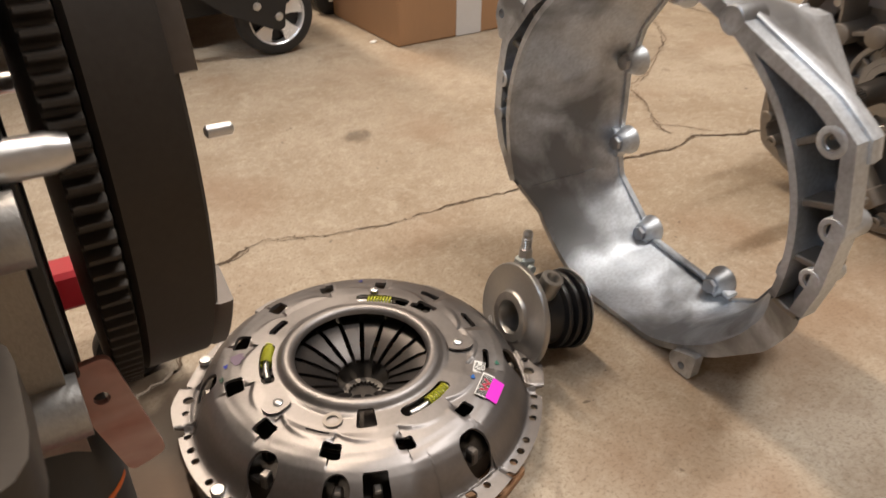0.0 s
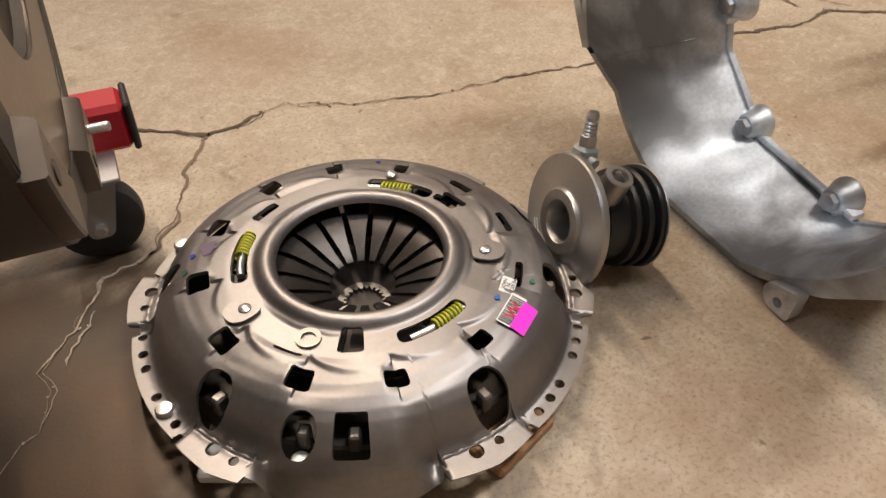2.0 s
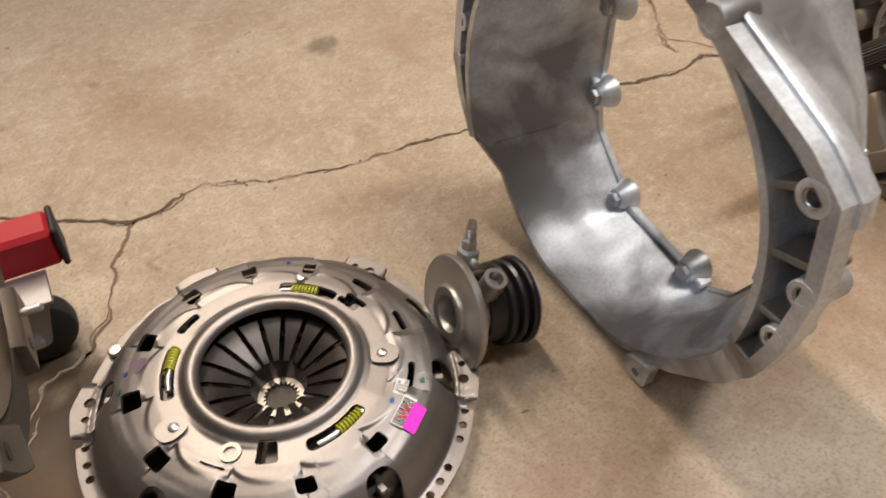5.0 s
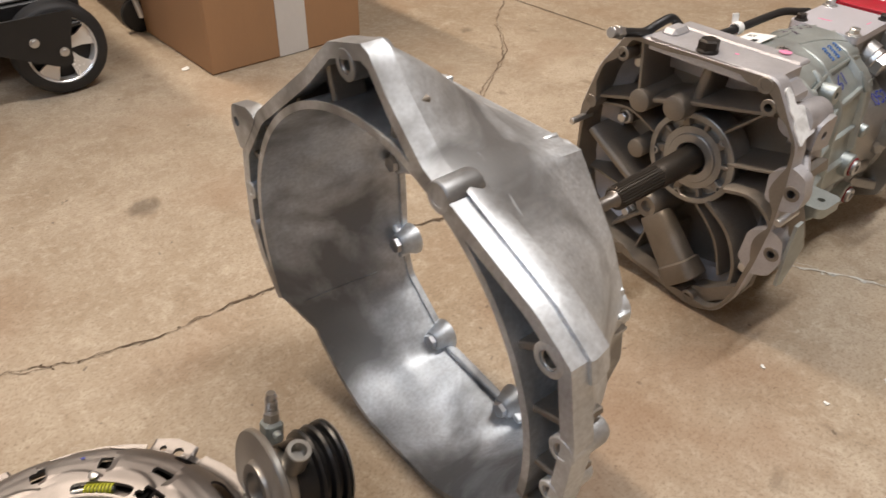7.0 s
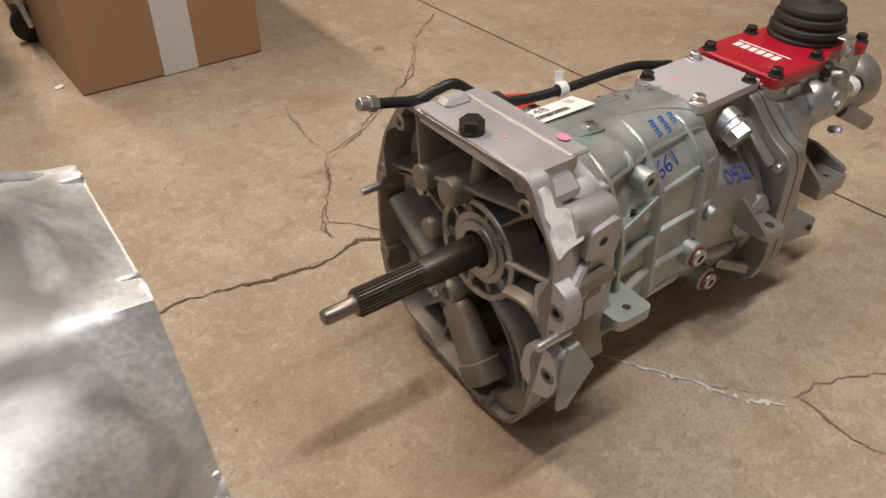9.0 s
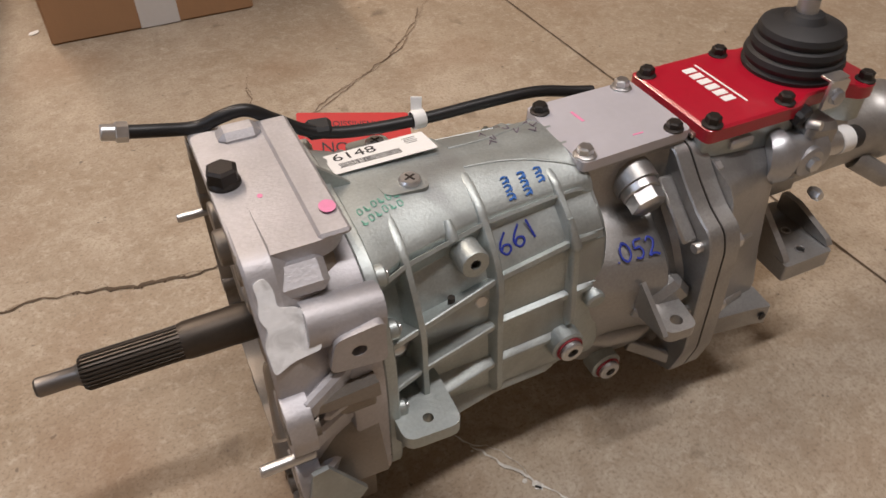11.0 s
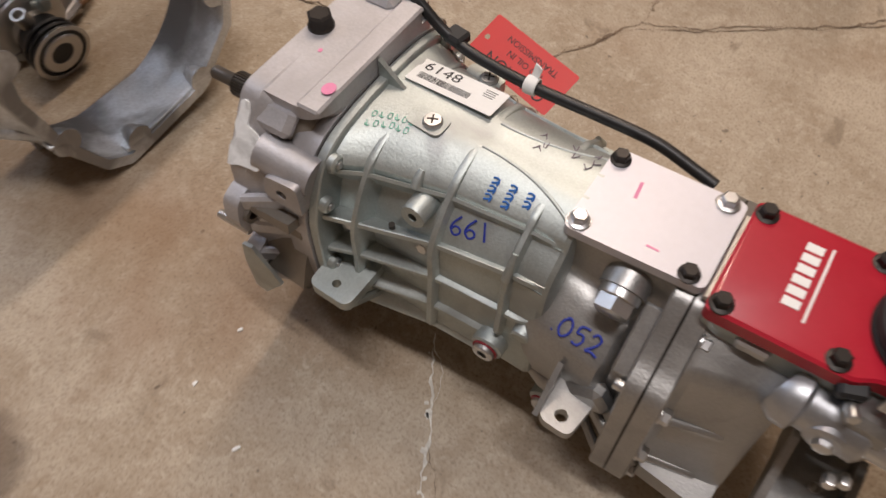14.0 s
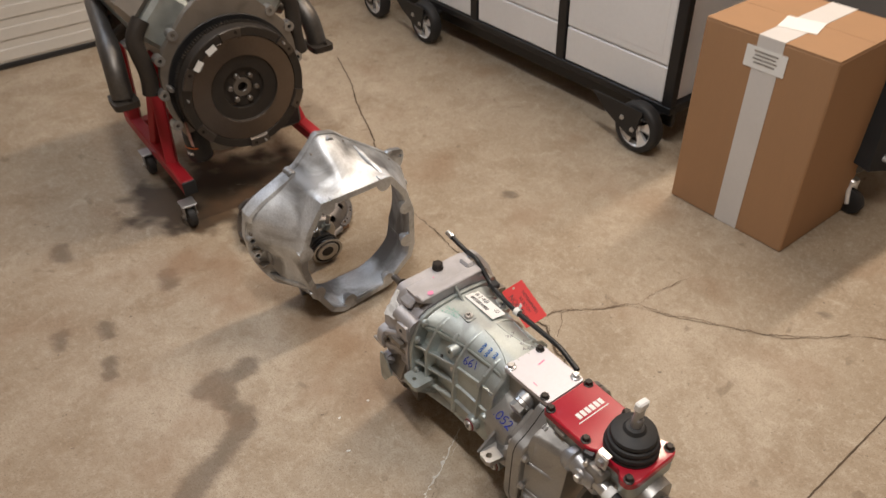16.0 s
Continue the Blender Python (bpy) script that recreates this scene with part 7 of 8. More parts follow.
def engine():
    thing = root("engine", LINE, "aluminium V8 engine with its flywheel fitted, on a red cradle", "engine")
    cy, cz = CRANK
    ax = lambda x: at(x, cy, cz) @ X_AXIS
    # flywheel
    bm = bmesh.new()
    prof = [(0.030, -0.500), (0.179, -0.500), (0.1825, -0.497), (0.1825, -0.462), (0.181, -0.4605), (0.158, -0.4605), (0.1565, -0.463), (0.100, -0.463), (0.098, -0.468), (0.062, -0.470), (0.060, -0.480), (0.030, -0.480)]
    add_lathe(bm, prof, ax(0), 128, 0, closed=True)
    fly = part("flywheel", bm, IRON, thing, "heavy iron flywheel", 30)
    bm = bmesh.new()
    add_ring(bm, 0.101, 0.1555, 0.0035, ax(-0.4645), 128, 0.0006)
    part("friction_face", bm, material("flywheel_face", (0.16, 0.13, 0.11), 0.26, 0.95, 0.2, 10, 200, 0.08), fly, "dark ground friction face")
    teeth, rings = 132, []
    for x, ro in ((-0.516, 0.1850), (-0.515, 0.1875), (-0.502, 0.1875), (-0.501, 0.1850)):
        ring = []
        for k in range(teeth):
            for q, rr in ((0.0, 0.1815), (0.25, ro), (0.5, ro), (0.75, 0.1815)):
                a = 2 * math.pi * (k + q) / teeth
                ring.append((x, cy + rr * math.cos(a), cz + rr * math.sin(a)))
        rings.append(ring)
    bm = bmesh.new()
    add_loft(bm, rings, caps=(True, True))
    part("ring_gear", bm, IRON, fly, "toothed starter ring", 20)
    pad = material("dark_ground_iron", (0.13, 0.112, 0.098), 0.38, 0.9, 0.18, 12, 200, 0.06)
    bm = bmesh.new()
    add_ring(bm, 0.1575, 0.1800, 0.0012, ax(-0.4612), 128, 0.0003)
    part("rim_face", bm, IRON, fly)
    for k in range(6):
        a = radians(-56 + 60 * k)
        bm = bmesh.new()
        add_lathe(bm, [(0.1565, -0.4625), (0.1825, -0.4625), (0.1835, -0.460), (0.1835, -0.4535), (0.1825, -0.4525), (0.1605, -0.4525), (0.1590, -0.454)], at(0, cy, cz) @ X_AXIS, 10, 0, closed=True, arc=(a - 0.17, a + 0.17))
        p_ = part("bolting_pad", bm, pad, fly, "", 30)
        bm = bmesh.new()
        add_cyl(bm, 0.0048, 0.0008, at(0, cy, cz) @ X_AXIS @ Matrix.Rotation(a - 0.08, 4, "Z") @ at(0.1725, 0, -0.4527), 16)
        part("bolt_hole", bm, BLACK_BOLT, p_)
        if k % 2 == 1:
            turn = {1: 9, 3: 129, 5: -97}[k]
            bm = bmesh.new()
            add_cyl(bm, 0.0030, 0.0130, at(0, cy, cz) @ X_AXIS @ Matrix.Rotation(radians(turn), 4, "Z") @ at(0.1725, 0, -0.4535), 16, 0.001)
            part("dowel_pin", bm, ZINC, p_)
    for k in range(6):
        a = radians(20 + 60 * k)
        bm = bmesh.new()
        add_lathe(bm, [(0.0, 0.010), (0.006, 0.010), (0.008, 0.008), (0.008, 0.0)], ax(-0.4795) @ Matrix.Rotation(a, 4, "Z") @ at(0.040, 0, 0), 16)
        part("crank_bolt", bm, FRICTION, fly)
    bm = bmesh.new()
    add_ring(bm, 0.014, 0.029, 0.014, ax(-0.494), 32, 0.001)
    part("crank_hub", bm, FRICTION, fly)
    for deg, rr in ((118, 0.160), (138, 0.160)):
        bm = bmesh.new()
        add_box(bm, 0.018, 0.030, 0.0005, at(0, cy, cz) @ X_AXIS @ Matrix.Rotation(radians(deg + 90), 4, "Z") @ at(rr, 0, -0.4518))
        part("paper_sticker", bm, PAPER, fly)
    # block: rear face, V body, skirts
    rear = [(-0.030, 0.66), (0.030, 0.66), (0.10, 0.61), (0.185, 0.52), (0.205, 0.46), (0.208, 0.36), (0.185, 0.27), (0.145, 0.20), (0.085, 0.175), (-0.085, 0.175), (-0.145, 0.20), (-0.185, 0.27), (-0.208, 0.36), (-0.205, 0.46), (-0.185, 0.52), (-0.10, 0.61)]
    rear = [(y + cy, z) for y, z in rear]
    bm = bmesh.new()
    add_plate(bm, rounded(rear, 0.02), [circle(cy, cz, 0.12, 40)], -0.560, -0.538, PROFILE)
    add_plate(bm, rounded([(cy + (y - cy) * 0.88, cz + (z - cz) * 0.9) for y, z in rear], 0.02), [], -0.600, -0.555, PROFILE)
    block = part("block", bm, CAST_DULL, thing, "dull cast aluminium block")
    bm = bmesh.new()
    add_plate(bm, rounded([(cy + y, z) for y, z in ((-0.05, 0.60), (0.05, 0.60), (0.15, 0.50), (0.16, 0.42), (0.13, 0.30), (0.10, 0.27), (-0.10, 0.27), (-0.13, 0.30), (-0.16, 0.42), (-0.15, 0.50))], 0.02), [], -1.06, -0.598, PROFILE)
    part("crankcase", bm, CAST_DULL, block)
    bm = bmesh.new()
    add_plate(bm, rounded([(cy - 0.10, 0.275), (cy + 0.10, 0.275), (cy + 0.088, 0.175), (cy + 0.072, 0.160), (cy - 0.072, 0.160), (cy - 0.088, 0.175)], 0.012), [], -1.05, -0.600, PROFILE)
    part("oil_pan", bm, CAST, thing, "cast aluminium oil pan", 30)
    for s in (1, -1):
        g = at(-0.83, cy + s * 0.135, 0.575) @ Matrix.Rotation(radians(-s * 45), 4, "X")
        bm = bmesh.new()
        add_box(bm, 0.46, 0.155, 0.13, g @ at(0, 0, -0.07), 0.012)
        part("cylinder_head", bm, CAST, thing)
        bm = bmesh.new()
        add_box(bm, 0.44, 0.115, 0.065, g @ at(0, 0, 0.06), 0.018, 0, 0.9)
        part("valve_cover", bm, CAST_DULL, thing)
        # exhaust manifold sweeping down to its outlet
        bm = bmesh.new()
        add_tube(bm, smooth_path([(-1.0, cy + s * 0.235, 0.54), (-0.85, cy + s * 0.26, 0.54), (-0.70, cy + s * 0.285, 0.525), (-0.62, cy + s * 0.300, 0.48), (-0.595, cy + s * 0.308, 0.40)], 5), [0.026] * 10 + [0.030] * 11, None, 16)
        for x in (-0.98, -0.88, -0.78, -0.69):
            add_tube(bm, [(x, cy + s * 0.17, 0.535), (x, cy + s * 0.245, 0.50)], 0.020, None, 12)
        manifold = part("exhaust_manifold", bm, material("heat_shield", (0.13, 0.12, 0.11), 0.42, 0.85, 0.3, 14, 120, 0.3), thing, "tarnished silver exhaust manifold", 40)
        bm = bmesh.new()
        add_plate(bm, rounded([(-0.640, cy + s * 0.308 - 0.034), (-0.545, cy + s * 0.308 - 0.036), (-0.545, cy + s * 0.308 + 0.036), (-0.640, cy + s * 0.308 + 0.034)], 0.020), [circle(-0.562, cy + s * 0.308 + 0.012, 0.007, 14)], 0.384, 0.402)
        part("outlet_flange", bm, IRON, manifold)
        bm = bmesh.new()
        add_tube(bm, smooth_path([(-0.60, cy + s * 0.20, 0.60), (-0.59, cy + s * 0.235, 0.55), (-0.575, cy + s * 0.228, 0.46), (-0.57, cy + s * 0.235, 0.40)], 5), 0.024, None, 14)
        part("exhaust_collector", bm, IRON, thing, "dark cast-iron collector", 40)
        for z, y in ((0.50, 0.196), (0.40, 0.208), (0.30, 0.195), (0.56, 0.145)):
            bm = bmesh.new()
            add_lathe(bm, [(0.006, -0.004), (0.013, -0.004), (0.015, 0.0), (0.015, 0.028), (0.006, 0.028)], at(-0.5615, cy + s * y, z) @ X_AXIS, 20, 0, closed=True)
            part("bolt_eye", bm, CAST_MID, block)
    bm = bmesh.new()
    add_box(bm, 0.40, 0.19, 0.10, at(-0.83, cy, 0.63), 0.02, 0, 0.85)
    part("valley_cover", bm, CAST, thing)
    # starter motor beside the pan
    bm = bmesh.new()
    add_lathe(bm, [(0.0, -0.800), (0.036, -0.798), (0.040, -0.790), (0.040, -0.640), (0.033, -0.632), (0.033, -0.540), (0.0, -0.538)], at(0, cy + 0.145, 0.262) @ X_AXIS, 32)
    part("starter_motor", bm, BLACK, thing, "black starter motor", 35)
    # added black box that stands in for the dark behind the flywheel
    bm = bmesh.new()
    add_box(bm, 0.06, 0.20, 0.10, at(-0.585, cy + 0.10, 0.165), 0.01)
    part("dark_filler", bm, BLACK, thing, "black filler box added to darken the gap behind the flywheel")
    bm = bmesh.new()
    add_ring(bm, 0.125, 0.196, 0.006, ax(-0.5375), 72, 0.001)
    part("dust_shield", bm, BLACK, thing, "black pressed dust shield")
    # dowels in the rear face
    for y, z in ((-0.19, 0.42), (0.19, 0.33)):
        bm = bmesh.new()
        add_lathe(bm, [(0.0, 0.030), (0.006, 0.030), (0.0085, 0.022), (0.0085, -0.004)], at(-0.5395, cy + y, z) @ X_AXIS, 20)
        part("dowel_pin", bm, ZINC, block)
    # oil filter by the pan
    bm = bmesh.new()
    add_lathe(bm, [(0.0, 0.0), (0.028, 0.0), (0.036, 0.006), (0.038, 0.014), (0.038, 0.10), (0.034, 0.108), (0.0, 0.108)], at(-0.562, cy - 0.145, 0.160), 36)
    filt = part("oil_filter", bm, BLACK, thing, "glossy black spin-on oil filter", 40)
    bm = bmesh.new()
    for k in range(4):
        add_box(bm, 0.0006, 0.004, 0.009, at(-0.562, cy - 0.145, 0.198) @ Matrix.Rotation(radians(-80 + k * 10), 4, "Z") @ at(0.0383, 0, -0.008))
    part("filter_print", bm, PAPER, filt, "white printing")
    bm = bmesh.new()
    add_lathe(bm, [(0.0382, 0.212), (0.0385, 0.2125), (0.0385, 0.2155), (0.0382, 0.216)], at(-0.562, cy - 0.145, 0), 20, 0, arc=(radians(-110), radians(-20)))
    part("filter_stripe", bm, material("orange_print", (0.75, 0.16, 0.02), 0.45), filt, "orange printed stripe")
    bm = bmesh.new()
    add_box(bm, 0.09, 0.09, 0.05, at(-0.575, cy - 0.135, 0.264), 0.008)
    part("filter_boss", bm, CAST_DULL, thing)


engine()


def engine_cradle():
    thing = root("engine_cradle", LINE, "red steel engine cradle on black casters", "engine stand")
    for s, v in ((-1, -0.237), (1, 0.216)):
        bm = bmesh.new()
        end = -0.515 if s < 0 else -0.436
        add_bar(bm, (-1.10, v, 0.103), (end, v, 0.103), 0.040, 0.044, None, 0, 0.005)
        rail = part("rail", bm, RED_STAND, thing, "", 30)
        bm = bmesh.new()
        add_box(bm, 0.006, 0.042, 0.046, at(end + 0.002, v, 0.080), 0.002)
        part("end_cap", bm, RUBBER, rail, "black plastic end cap")
        for x in (-0.66, -1.02):
            bm = bmesh.new()
            add_bar(bm, (x, v, 0.105), (x - 0.10, CRANK[0] + s * 0.175, 0.40), 0.036, 0.036, None, 0, 0.004)
            add_box(bm, 0.07, 0.05, 0.05, at(x - 0.10, CRANK[0] + s * 0.170, 0.385), 0.004)
            part("upright", bm, RED_STAND, thing, "", 30)
            bm = bmesh.new()
            add_bar(bm, (x - 0.16, v, 0.105), (x - 0.10, CRANK[0] + s * 0.185, 0.36), 0.028, 0.028, None, 0, 0.003)
            part("brace", bm, RED_STAND, thing, "", 30)
        for x in ((-0.474, -0.845) if s < 0 else (-0.482, -0.86)):
            caster(thing, x, v - s * 0.046 if s > 0 else v - 0.030, s)
    bm = bmesh.new()
    add_bar(bm, (-1.0, -0.23, 0.100), (-1.0, 0.21, 0.100), 0.045, 0.045, None, 0, 0.004)
    part("cross_rail", bm, RED_STAND, thing, "", 30)
    # sloping plate bracket beside the flywheel
    bm = bmesh.new()
    add_plate(bm, rounded([(-0.544, 0.305), (-0.518, 0.308), (-0.503, 0.236), (-0.523, 0.230)], 0.006), [circle(-0.526, 0.284, 0.004, 14)], -0.1985, -0.1945, Matrix(((1, 0, 0, 0), (0, 0, 1, 0), (0, 1, 0, 0), (0, 0, 0, 1))))
    part("side_plate", bm, material("faded_red_enamel", (0.36, 0.16, 0.135), 0.4, 0, 0.3, 12, 160, 0.1, (0.55, 0.42, 0.38), 10, 0.5), thing, "worn pinkish red plate")


def caster(thing, x, v, s):
    bm = bmesh.new()
    add_lathe(bm, [(0.008, -0.0125), (0.030, -0.0125), (0.036, -0.010), (0.0375, -0.005), (0.0375, 0.005), (0.036, 0.010), (0.030, 0.0125), (0.008, 0.0125)], at(x, v, 0.0385) @ Matrix.Rotation(radians(90), 4, "X"), 36, 0, closed=True)
    c = part("caster", bm, RUBBER, thing, "black caster wheel")
    for q in (-1, 1):
        bm = bmesh.new()
        add_plate(bm, rounded([(x - 0.010, 0.028), (x + 0.010, 0.028), (x + 0.024, 0.084), (x - 0.014, 0.084)], 0.008), [], v + q * 0.017 - 0.001, v + q * 0.017 + 0.001, Matrix(((1, 0, 0, 0), (0, 0, 1, 0), (0, 1, 0, 0), (0, 0, 0, 1))))
        part("fork", bm, ZINC_DULL, c)
        bm = bmesh.new()
        add_hex(bm, 0.010, 0.006, at(x, v + q * 0.018, 0.0385) @ Matrix.Rotation(radians(-90 * q), 4, "X"))
        part("axle_nut", bm, ZINC, c)
    bm = bmesh.new()
    add_box(bm, 0.048, 0.046, 0.004, at(x + 0.004, v, 0.083), 0.001)
    add_cyl(bm, 0.019, 0.008, at(x + 0.004, v, 0.076), 24, 0.001)
    part("top_plate", bm, ZINC_DULL, c)


engine_cradle()


# ---- the carton ----
def carton():
    w, d, h = 0.385, 0.335, 0.575
    thing = root("cardboard_box", pose(0.046, 1.906, 0, 0, 0, 38.5) @ at(w / 2, d / 2, 0), "tall brown cardboard carton sealed with white paper tape", "cardboard box")
    bm = bmesh.new()
    add_box(bm, w, d, h, None, 0.004)
    part("carton", bm, CARD, thing)
    bm = bmesh.new()
    for s in (-1, 1):
        add_box(bm, w - 0.004, d / 2 - 0.0015, 0.004, at(0, s * d / 4, h), 0.001)
    part("flap", bm, CARD, thing)
    tw = 0.074
    x0 = 0.008
    for sx_, sy_, sz_, px, py, pz in ((tw, 0.0012, h + 0.003, x0, -d / 2 - 0.0008, 0.002), (tw, d + 0.002, 0.0012, x0, 0, h + 0.0042), (tw, 0.0012, h + 0.003, x0, d / 2 + 0.0008, 0.002)):
        bm = bmesh.new()
        add_box(bm, sx_, sy_, sz_, at(px, py, pz))
        part("tape", bm, TAPE, thing, "white paper tape")
    bm = bmesh.new()
    add_box(bm, 0.118, 0.0008, 0.058, at(x0 - 0.004, -d / 2 - 0.0022, h - 0.085))
    add_box(bm, 0.10, 0.085, 0.0008, at(x0, -d / 2 + 0.13, h + 0.0058) @ Matrix.Rotation(0.25, 4, "Z"))
    part("packing_label", bm, PAPER, thing, "white packing label")
    bm = bmesh.new()
    for k in range(4):
        add_box(bm, 0.07 - 0.01 * (k % 2), 0.0004, 0.0035, at(x0 - 0.004, -d / 2 - 0.0030, h - 0.040 - k * 0.010))
    part("label_print", bm, FRICTION, thing)


carton()


# ---- the white rolling cabinet ----
def cart_wheel(parent, m):
    """A rubber tyre on a bright five-spoke rim; m brings local z to the axle's outer end."""
    bm = bmesh.new()
    add_lathe(bm, [(0.060, -0.022), (0.072, -0.022), (0.079, -0.017), (0.0815, -0.008), (0.0815, 0.008), (0.079, 0.017), (0.072, 0.022), (0.060, 0.022)], m, 48, 0, closed=True)
    tyre = part("wheel", bm, RUBBER, parent, "black rubber tyre on a bright rim", 40)
    bm = bmesh.new()
    add_ring(bm, 0.0560, 0.0615, 0.036, m @ at(0, 0, -0.016), 48, 0.002)
    for k in range(5):
        a = 2 * math.pi * k / 5 + 0.3
        g = m @ Matrix.Rotation(a, 4, "Z")
        add_loft(bm, [[(0.010, -0.008, 0.010), (0.010, 0.008, 0.010), (0.010, 0.006, -0.002), (0.010, -0.006, -0.002)], [(0.034, -0.011, 0.014), (0.034, 0.011, 0.014), (0.034, 0.008, 0.0), (0.034, -0.008, 0.0)], [(0.058, -0.021, 0.016), (0.058, 0.021, 0.016), (0.058, 0.016, 0.0), (0.058, -0.016, 0.0)]], g, 0, (True, True))
    add_cyl(bm, 0.014, 0.022, m @ at(0, 0, -0.006), 24, 0.003)
    part("rim", bm, CHROME, tyre, "bright five-spoke rim", 35)
    bm = bmesh.new()
    add_cyl(bm, 0.0585, 0.012, m @ at(0, 0, -0.014), 40)
    part("rim_dish", bm, BLACK, tyre)
    return tyre


def cabinet():
    """A long white cabinet in a black frame on cart wheels, along the wall side of the floor."""
    L_, D_, H_ = 1.72, 0.56, 0.86
    thing = root("rolling_cabinet", pose(-0.203, 1.935, 0, 0, 0, 38.5), "white rolling workshop cabinet in a black steel frame", "cabinet")
    # local: x runs back along the front (negative), y into the depth
    z0 = 0.165
    bm = bmesh.new()
    for x in (-0.02, -0.52, -1.02, -1.52):
        add_box(bm, 0.040, 0.030, H_ - z0, at(x, 0.012, z0), 0.003)
    for x in (-0.02, -L_ + 0.02):
        add_box(bm, 0.04, 0.04, H_ - z0, at(x, D_ - 0.02, z0), 0.003)
    add_box(bm, L_, 0.035, 0.028, at(-L_ / 2, 0.014, z0 - 0.026), 0.003)
    add_box(bm, L_, 0.035, 0.028, at(-L_ / 2, D_ - 0.016, z0 - 0.026), 0.003)
    add_box(bm, 0.035, D_ - 0.03, 0.028, at(-0.018, D_ / 2, z0 - 0.026), 0.003)
    add_box(bm, L_ + 0.02, D_ + 0.02, 0.03, at(-L_ / 2, D_ / 2, H_), 0.004)
    part("frame", bm, BLACK, thing)
    bm = bmesh.new()
    add_box(bm, L_ - 0.02, 0.02, 0.062, at(-L_ / 2, 0.040, 0.080), 0.003)
    add_box(bm, L_ - 0.02, D_ - 0.06, 0.010, at(-L_ / 2, D_ / 2, 0.128), 0.002)
    part("skirt", bm, BLACK, thing, "black lower skirt")
    bm = bmesh.new()
    add_box(bm, L_ - 0.05, D_ - 0.06, H_ - z0 - 0.01, at(-L_ / 2, D_ / 2 + 0.01, z0 + 0.002), 0.004)
    part("carcass", bm, WHITE, thing)
    for x in (-0.27, -0.77, -1.27):
        for k, (a, b) in enumerate(((0.0, 0.125), (0.13, 0.40), (0.405, 0.685))):
            bm = bmesh.new()
            add_box(bm, 0.452, 0.016, b - a, at(x, 0.012, z0 + a + 0.004), 0.004)
            if k:
                add_box(bm, 0.40, 0.006, b - a - 0.05, at(x, 0.006, z0 + a + 0.028), 0.003)
            part("drawer_front", bm, WHITE, thing)
    for x in (-0.075, -1.28, -L_ + 0.05):
        for y in (0.055, D_ - 0.075):
            front = y < 0.2
            cart_wheel(thing, at(x, y - 0.112 if front else y, 0.0900) @ Matrix.Rotation(radians(90), 4, "X") @ Matrix.Scale(1.104, 4))
            bm = bmesh.new()
            add_plate(bm, rounded([(x - 0.19, 0.166), (x + 0.035, 0.166), (x + 0.016, 0.105), (x + 0.012, 0.062), (x - 0.014, 0.062), (x - 0.12, 0.112)], 0.010), [], y - 0.147 if front else y - 0.036, y - 0.141 if front else y - 0.030, Matrix(((1, 0, 0, 0), (0, 0, 1, 0), (0, 1, 0, 0), (0, 0, 0, 1))))
            add_box(bm, 0.11, 0.15, 0.008, at(x - 0.01, y - 0.068 if front else y, 0.132), 0.002)
            part("wheel_bracket", bm, BLACK, thing)
            for bx, bz in ((x - 0.048, 0.118), (x, 0.0900)):
                bm = bmesh.new()
                add_hex(bm, 0.012, 0.006, at(bx, y - (0.147 if front else 0.036), bz) @ Matrix.Rotation(radians(90), 4, "X"), 0, 0.009)
                part("bracket_bolt", bm, ZINC, thing)


cabinet()


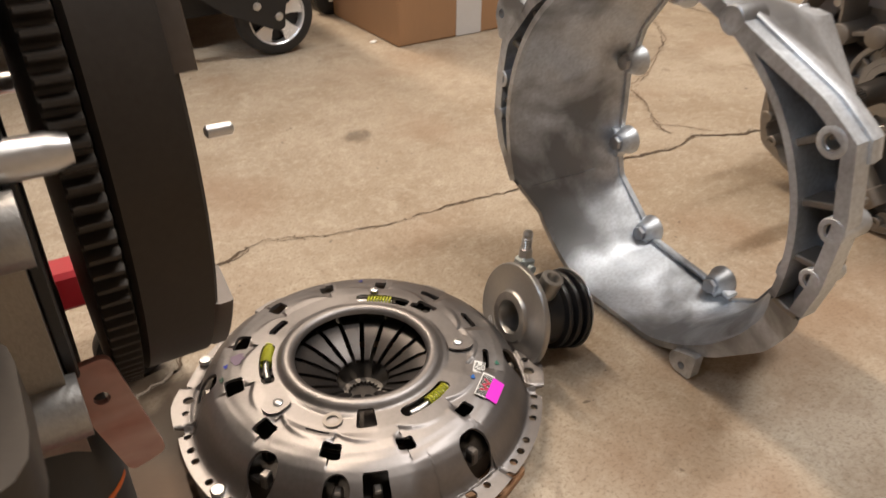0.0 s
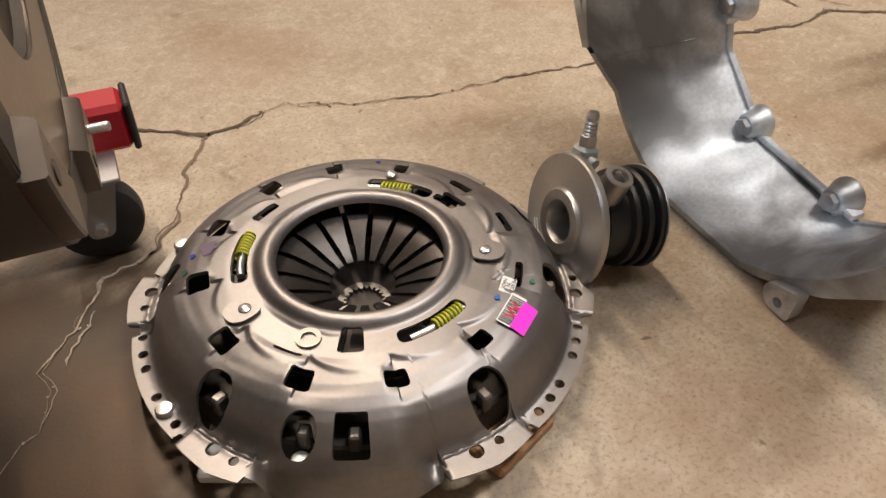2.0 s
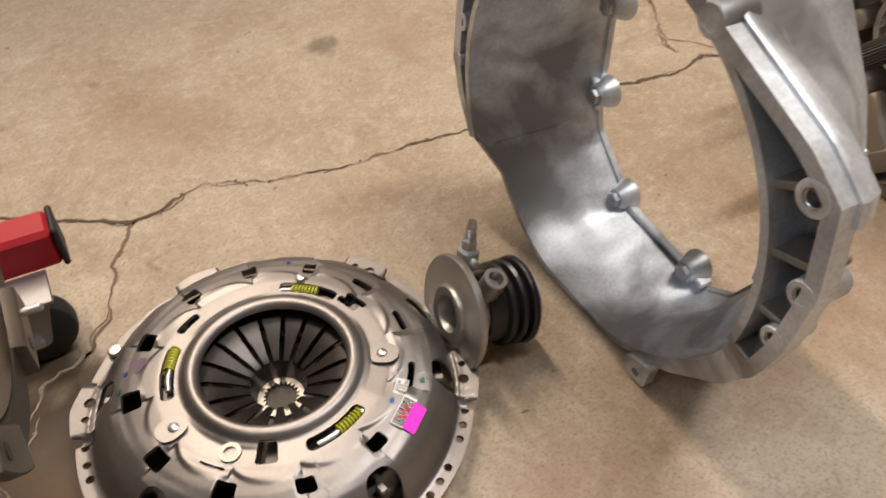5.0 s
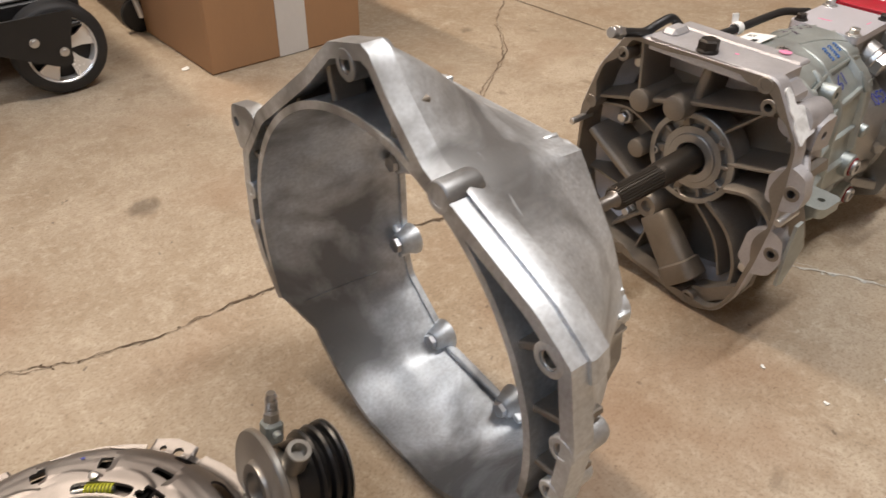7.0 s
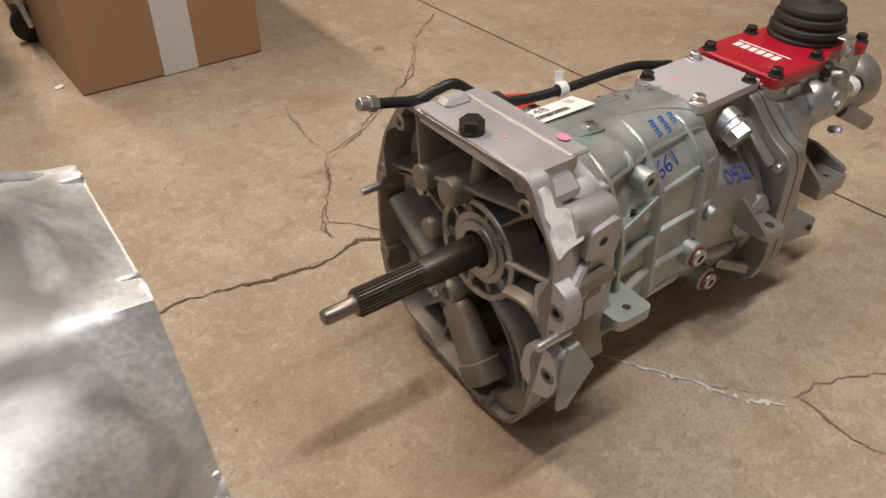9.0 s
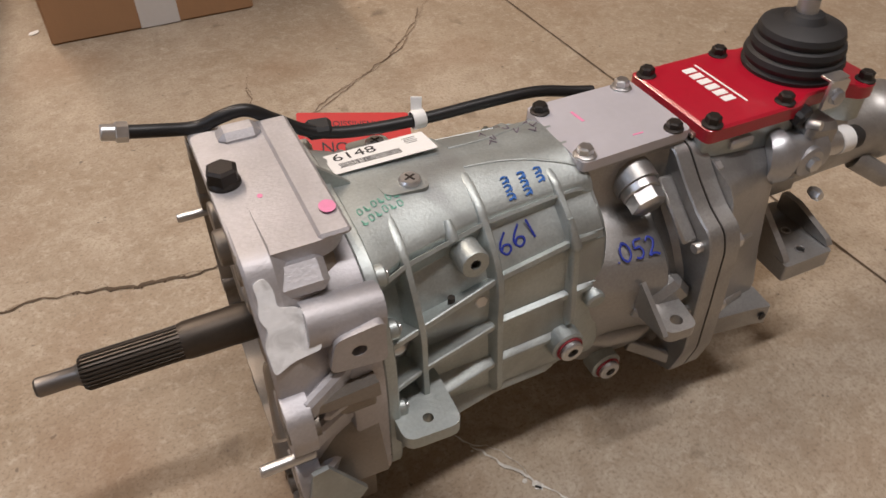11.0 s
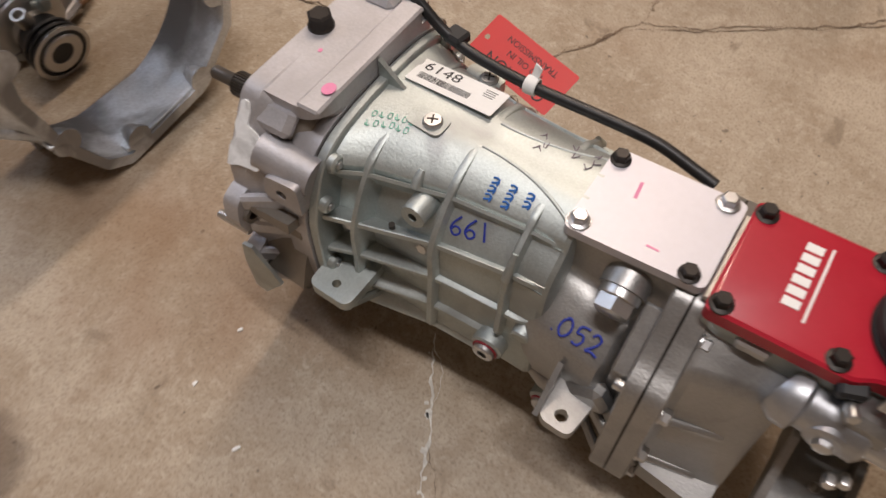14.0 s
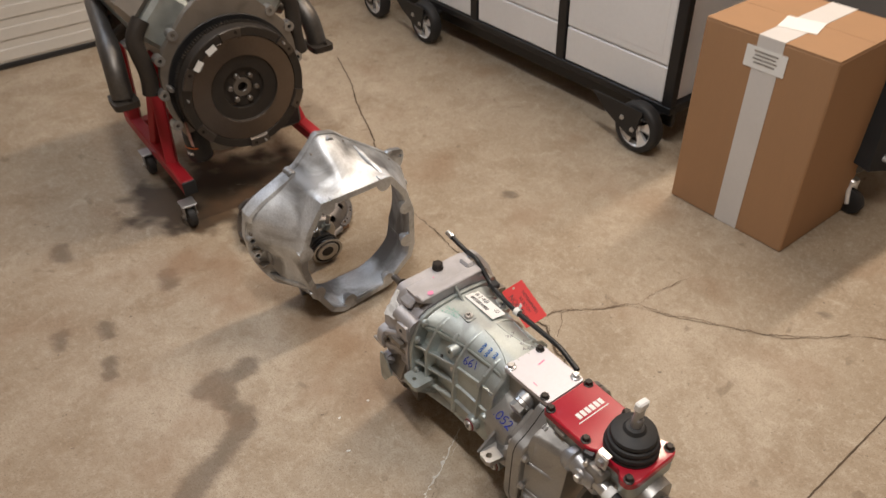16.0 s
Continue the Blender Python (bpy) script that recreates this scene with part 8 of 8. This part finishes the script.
# ---- behind the carton: a dark wheeled bin, half hidden ----
def wheeled_bin():
    thing = root("wheeled_bin", pose(0.005, 2.272, 0, 0, 0, 35.5), "dark grey wheeled bin under a black cloth", "bin")
    bm = bmesh.new()
    add_box(bm, 0.40, 0.42, 0.36, at(0.0, 0.23, 0.125), 0.015, 0, 1.06)
    part("tub", bm, material("grey_plastic", (0.10, 0.10, 0.10), 0.5, 0, 0.2, 8, 120, 0.1), thing)
    bm = bmesh.new()
    rows = []
    rng = random.Random(4)
    for z, g in ((0.16, 0.028), (0.24, 0.022), (0.33, 0.018), (0.42, 0.014), (0.490, 0.010), (0.498, -0.02)):
        row = []
        for k in range(48):
            a = 2 * math.pi * k / 48
            c_, s_ = math.cos(a), math.sin(a)
            q = max(abs(c_), abs(s_))
            x, y = c_ / q * (0.212 + g), s_ / q * (0.222 + g)
            f_ = 1 + 0.02 * math.sin(9 * a + z * 6) * (0.5 - z) + rng.uniform(-0.003, 0.003)
            row.append((x * f_, 0.23 + y * f_, z + (0.03 * math.sin(5 * a) if z < 0.2 else 0)))
        rows.append(row)
    add_loft(bm, rows, caps=(False, True))
    part("cloth", bm, CLOTH, thing, "black cloth hanging over the rim", 60)
    for x in (-0.20, 0.20):
        for y in (0.03, 0.42):
            bm = bmesh.new()
            add_lathe(bm, [(0.008, -0.012), (0.034, -0.012), (0.040, -0.008), (0.040, 0.008), (0.034, 0.012), (0.008, 0.012)], at(x, y, 0.040) @ Matrix.Rotation(radians(90), 4, "X"), 32, 0, closed=True)
            c = part("caster", bm, RUBBER, thing, "dark caster with bright fork")
            bm = bmesh.new()
            for q in (-1, 1):
                add_tube(bm, [(x, y + q * 0.017, 0.038), (x - 0.008, y + q * 0.017, 0.080), (x - 0.012, y + q * 0.006, 0.100)], 0.007, None, 10)
            add_cyl(bm, 0.018, 0.022, at(x - 0.012, y, 0.092), 20, 0.003)
            part("fork", bm, CHROME, c)
    bm = bmesh.new()
    add_tube(bm, smooth_path([(0.225, 0.05, 0.20), (0.27, 0.06, 0.205), (0.28, 0.23, 0.205), (0.27, 0.40, 0.205), (0.225, 0.41, 0.20)], 5), 0.009, None, 10)
    part("handle", bm, CHROME, thing, "bright bar handle", 40)


wheeled_bin()


def floor_litter():
    """Small scraps on the concrete."""
    rng = random.Random(11)
    for (x, y), mat_, s, label in (((-0.02, 1.945), PAPER, 0.016, "torn white paper scrap on the floor"), ((0.93, 0.96), PAPER, 0.006, "small white crumb on the floor"), ((1.02, 0.99), PAPER, 0.006, "small white crumb on the floor"),
                                  ((0.88, 1.02), PAPER, 0.005, "small white crumb on the floor")):
        bm = bmesh.new()
        pts = [(math.cos(t) * s * rng.uniform(0.5, 1), math.sin(t) * s * 0.6 * rng.uniform(0.5, 1)) for t in (0, 0.9, 1.8, 2.7, 3.6, 4.5, 5.4)]
        add_plate(bm, pts, [], 0.0005, 0.002)
        tagged(part("paper_scrap", bm, mat_, None, "", 0, pose(x, y, 0, 0, 0, rng.uniform(0, 360))), label, "scrap")


floor_litter()
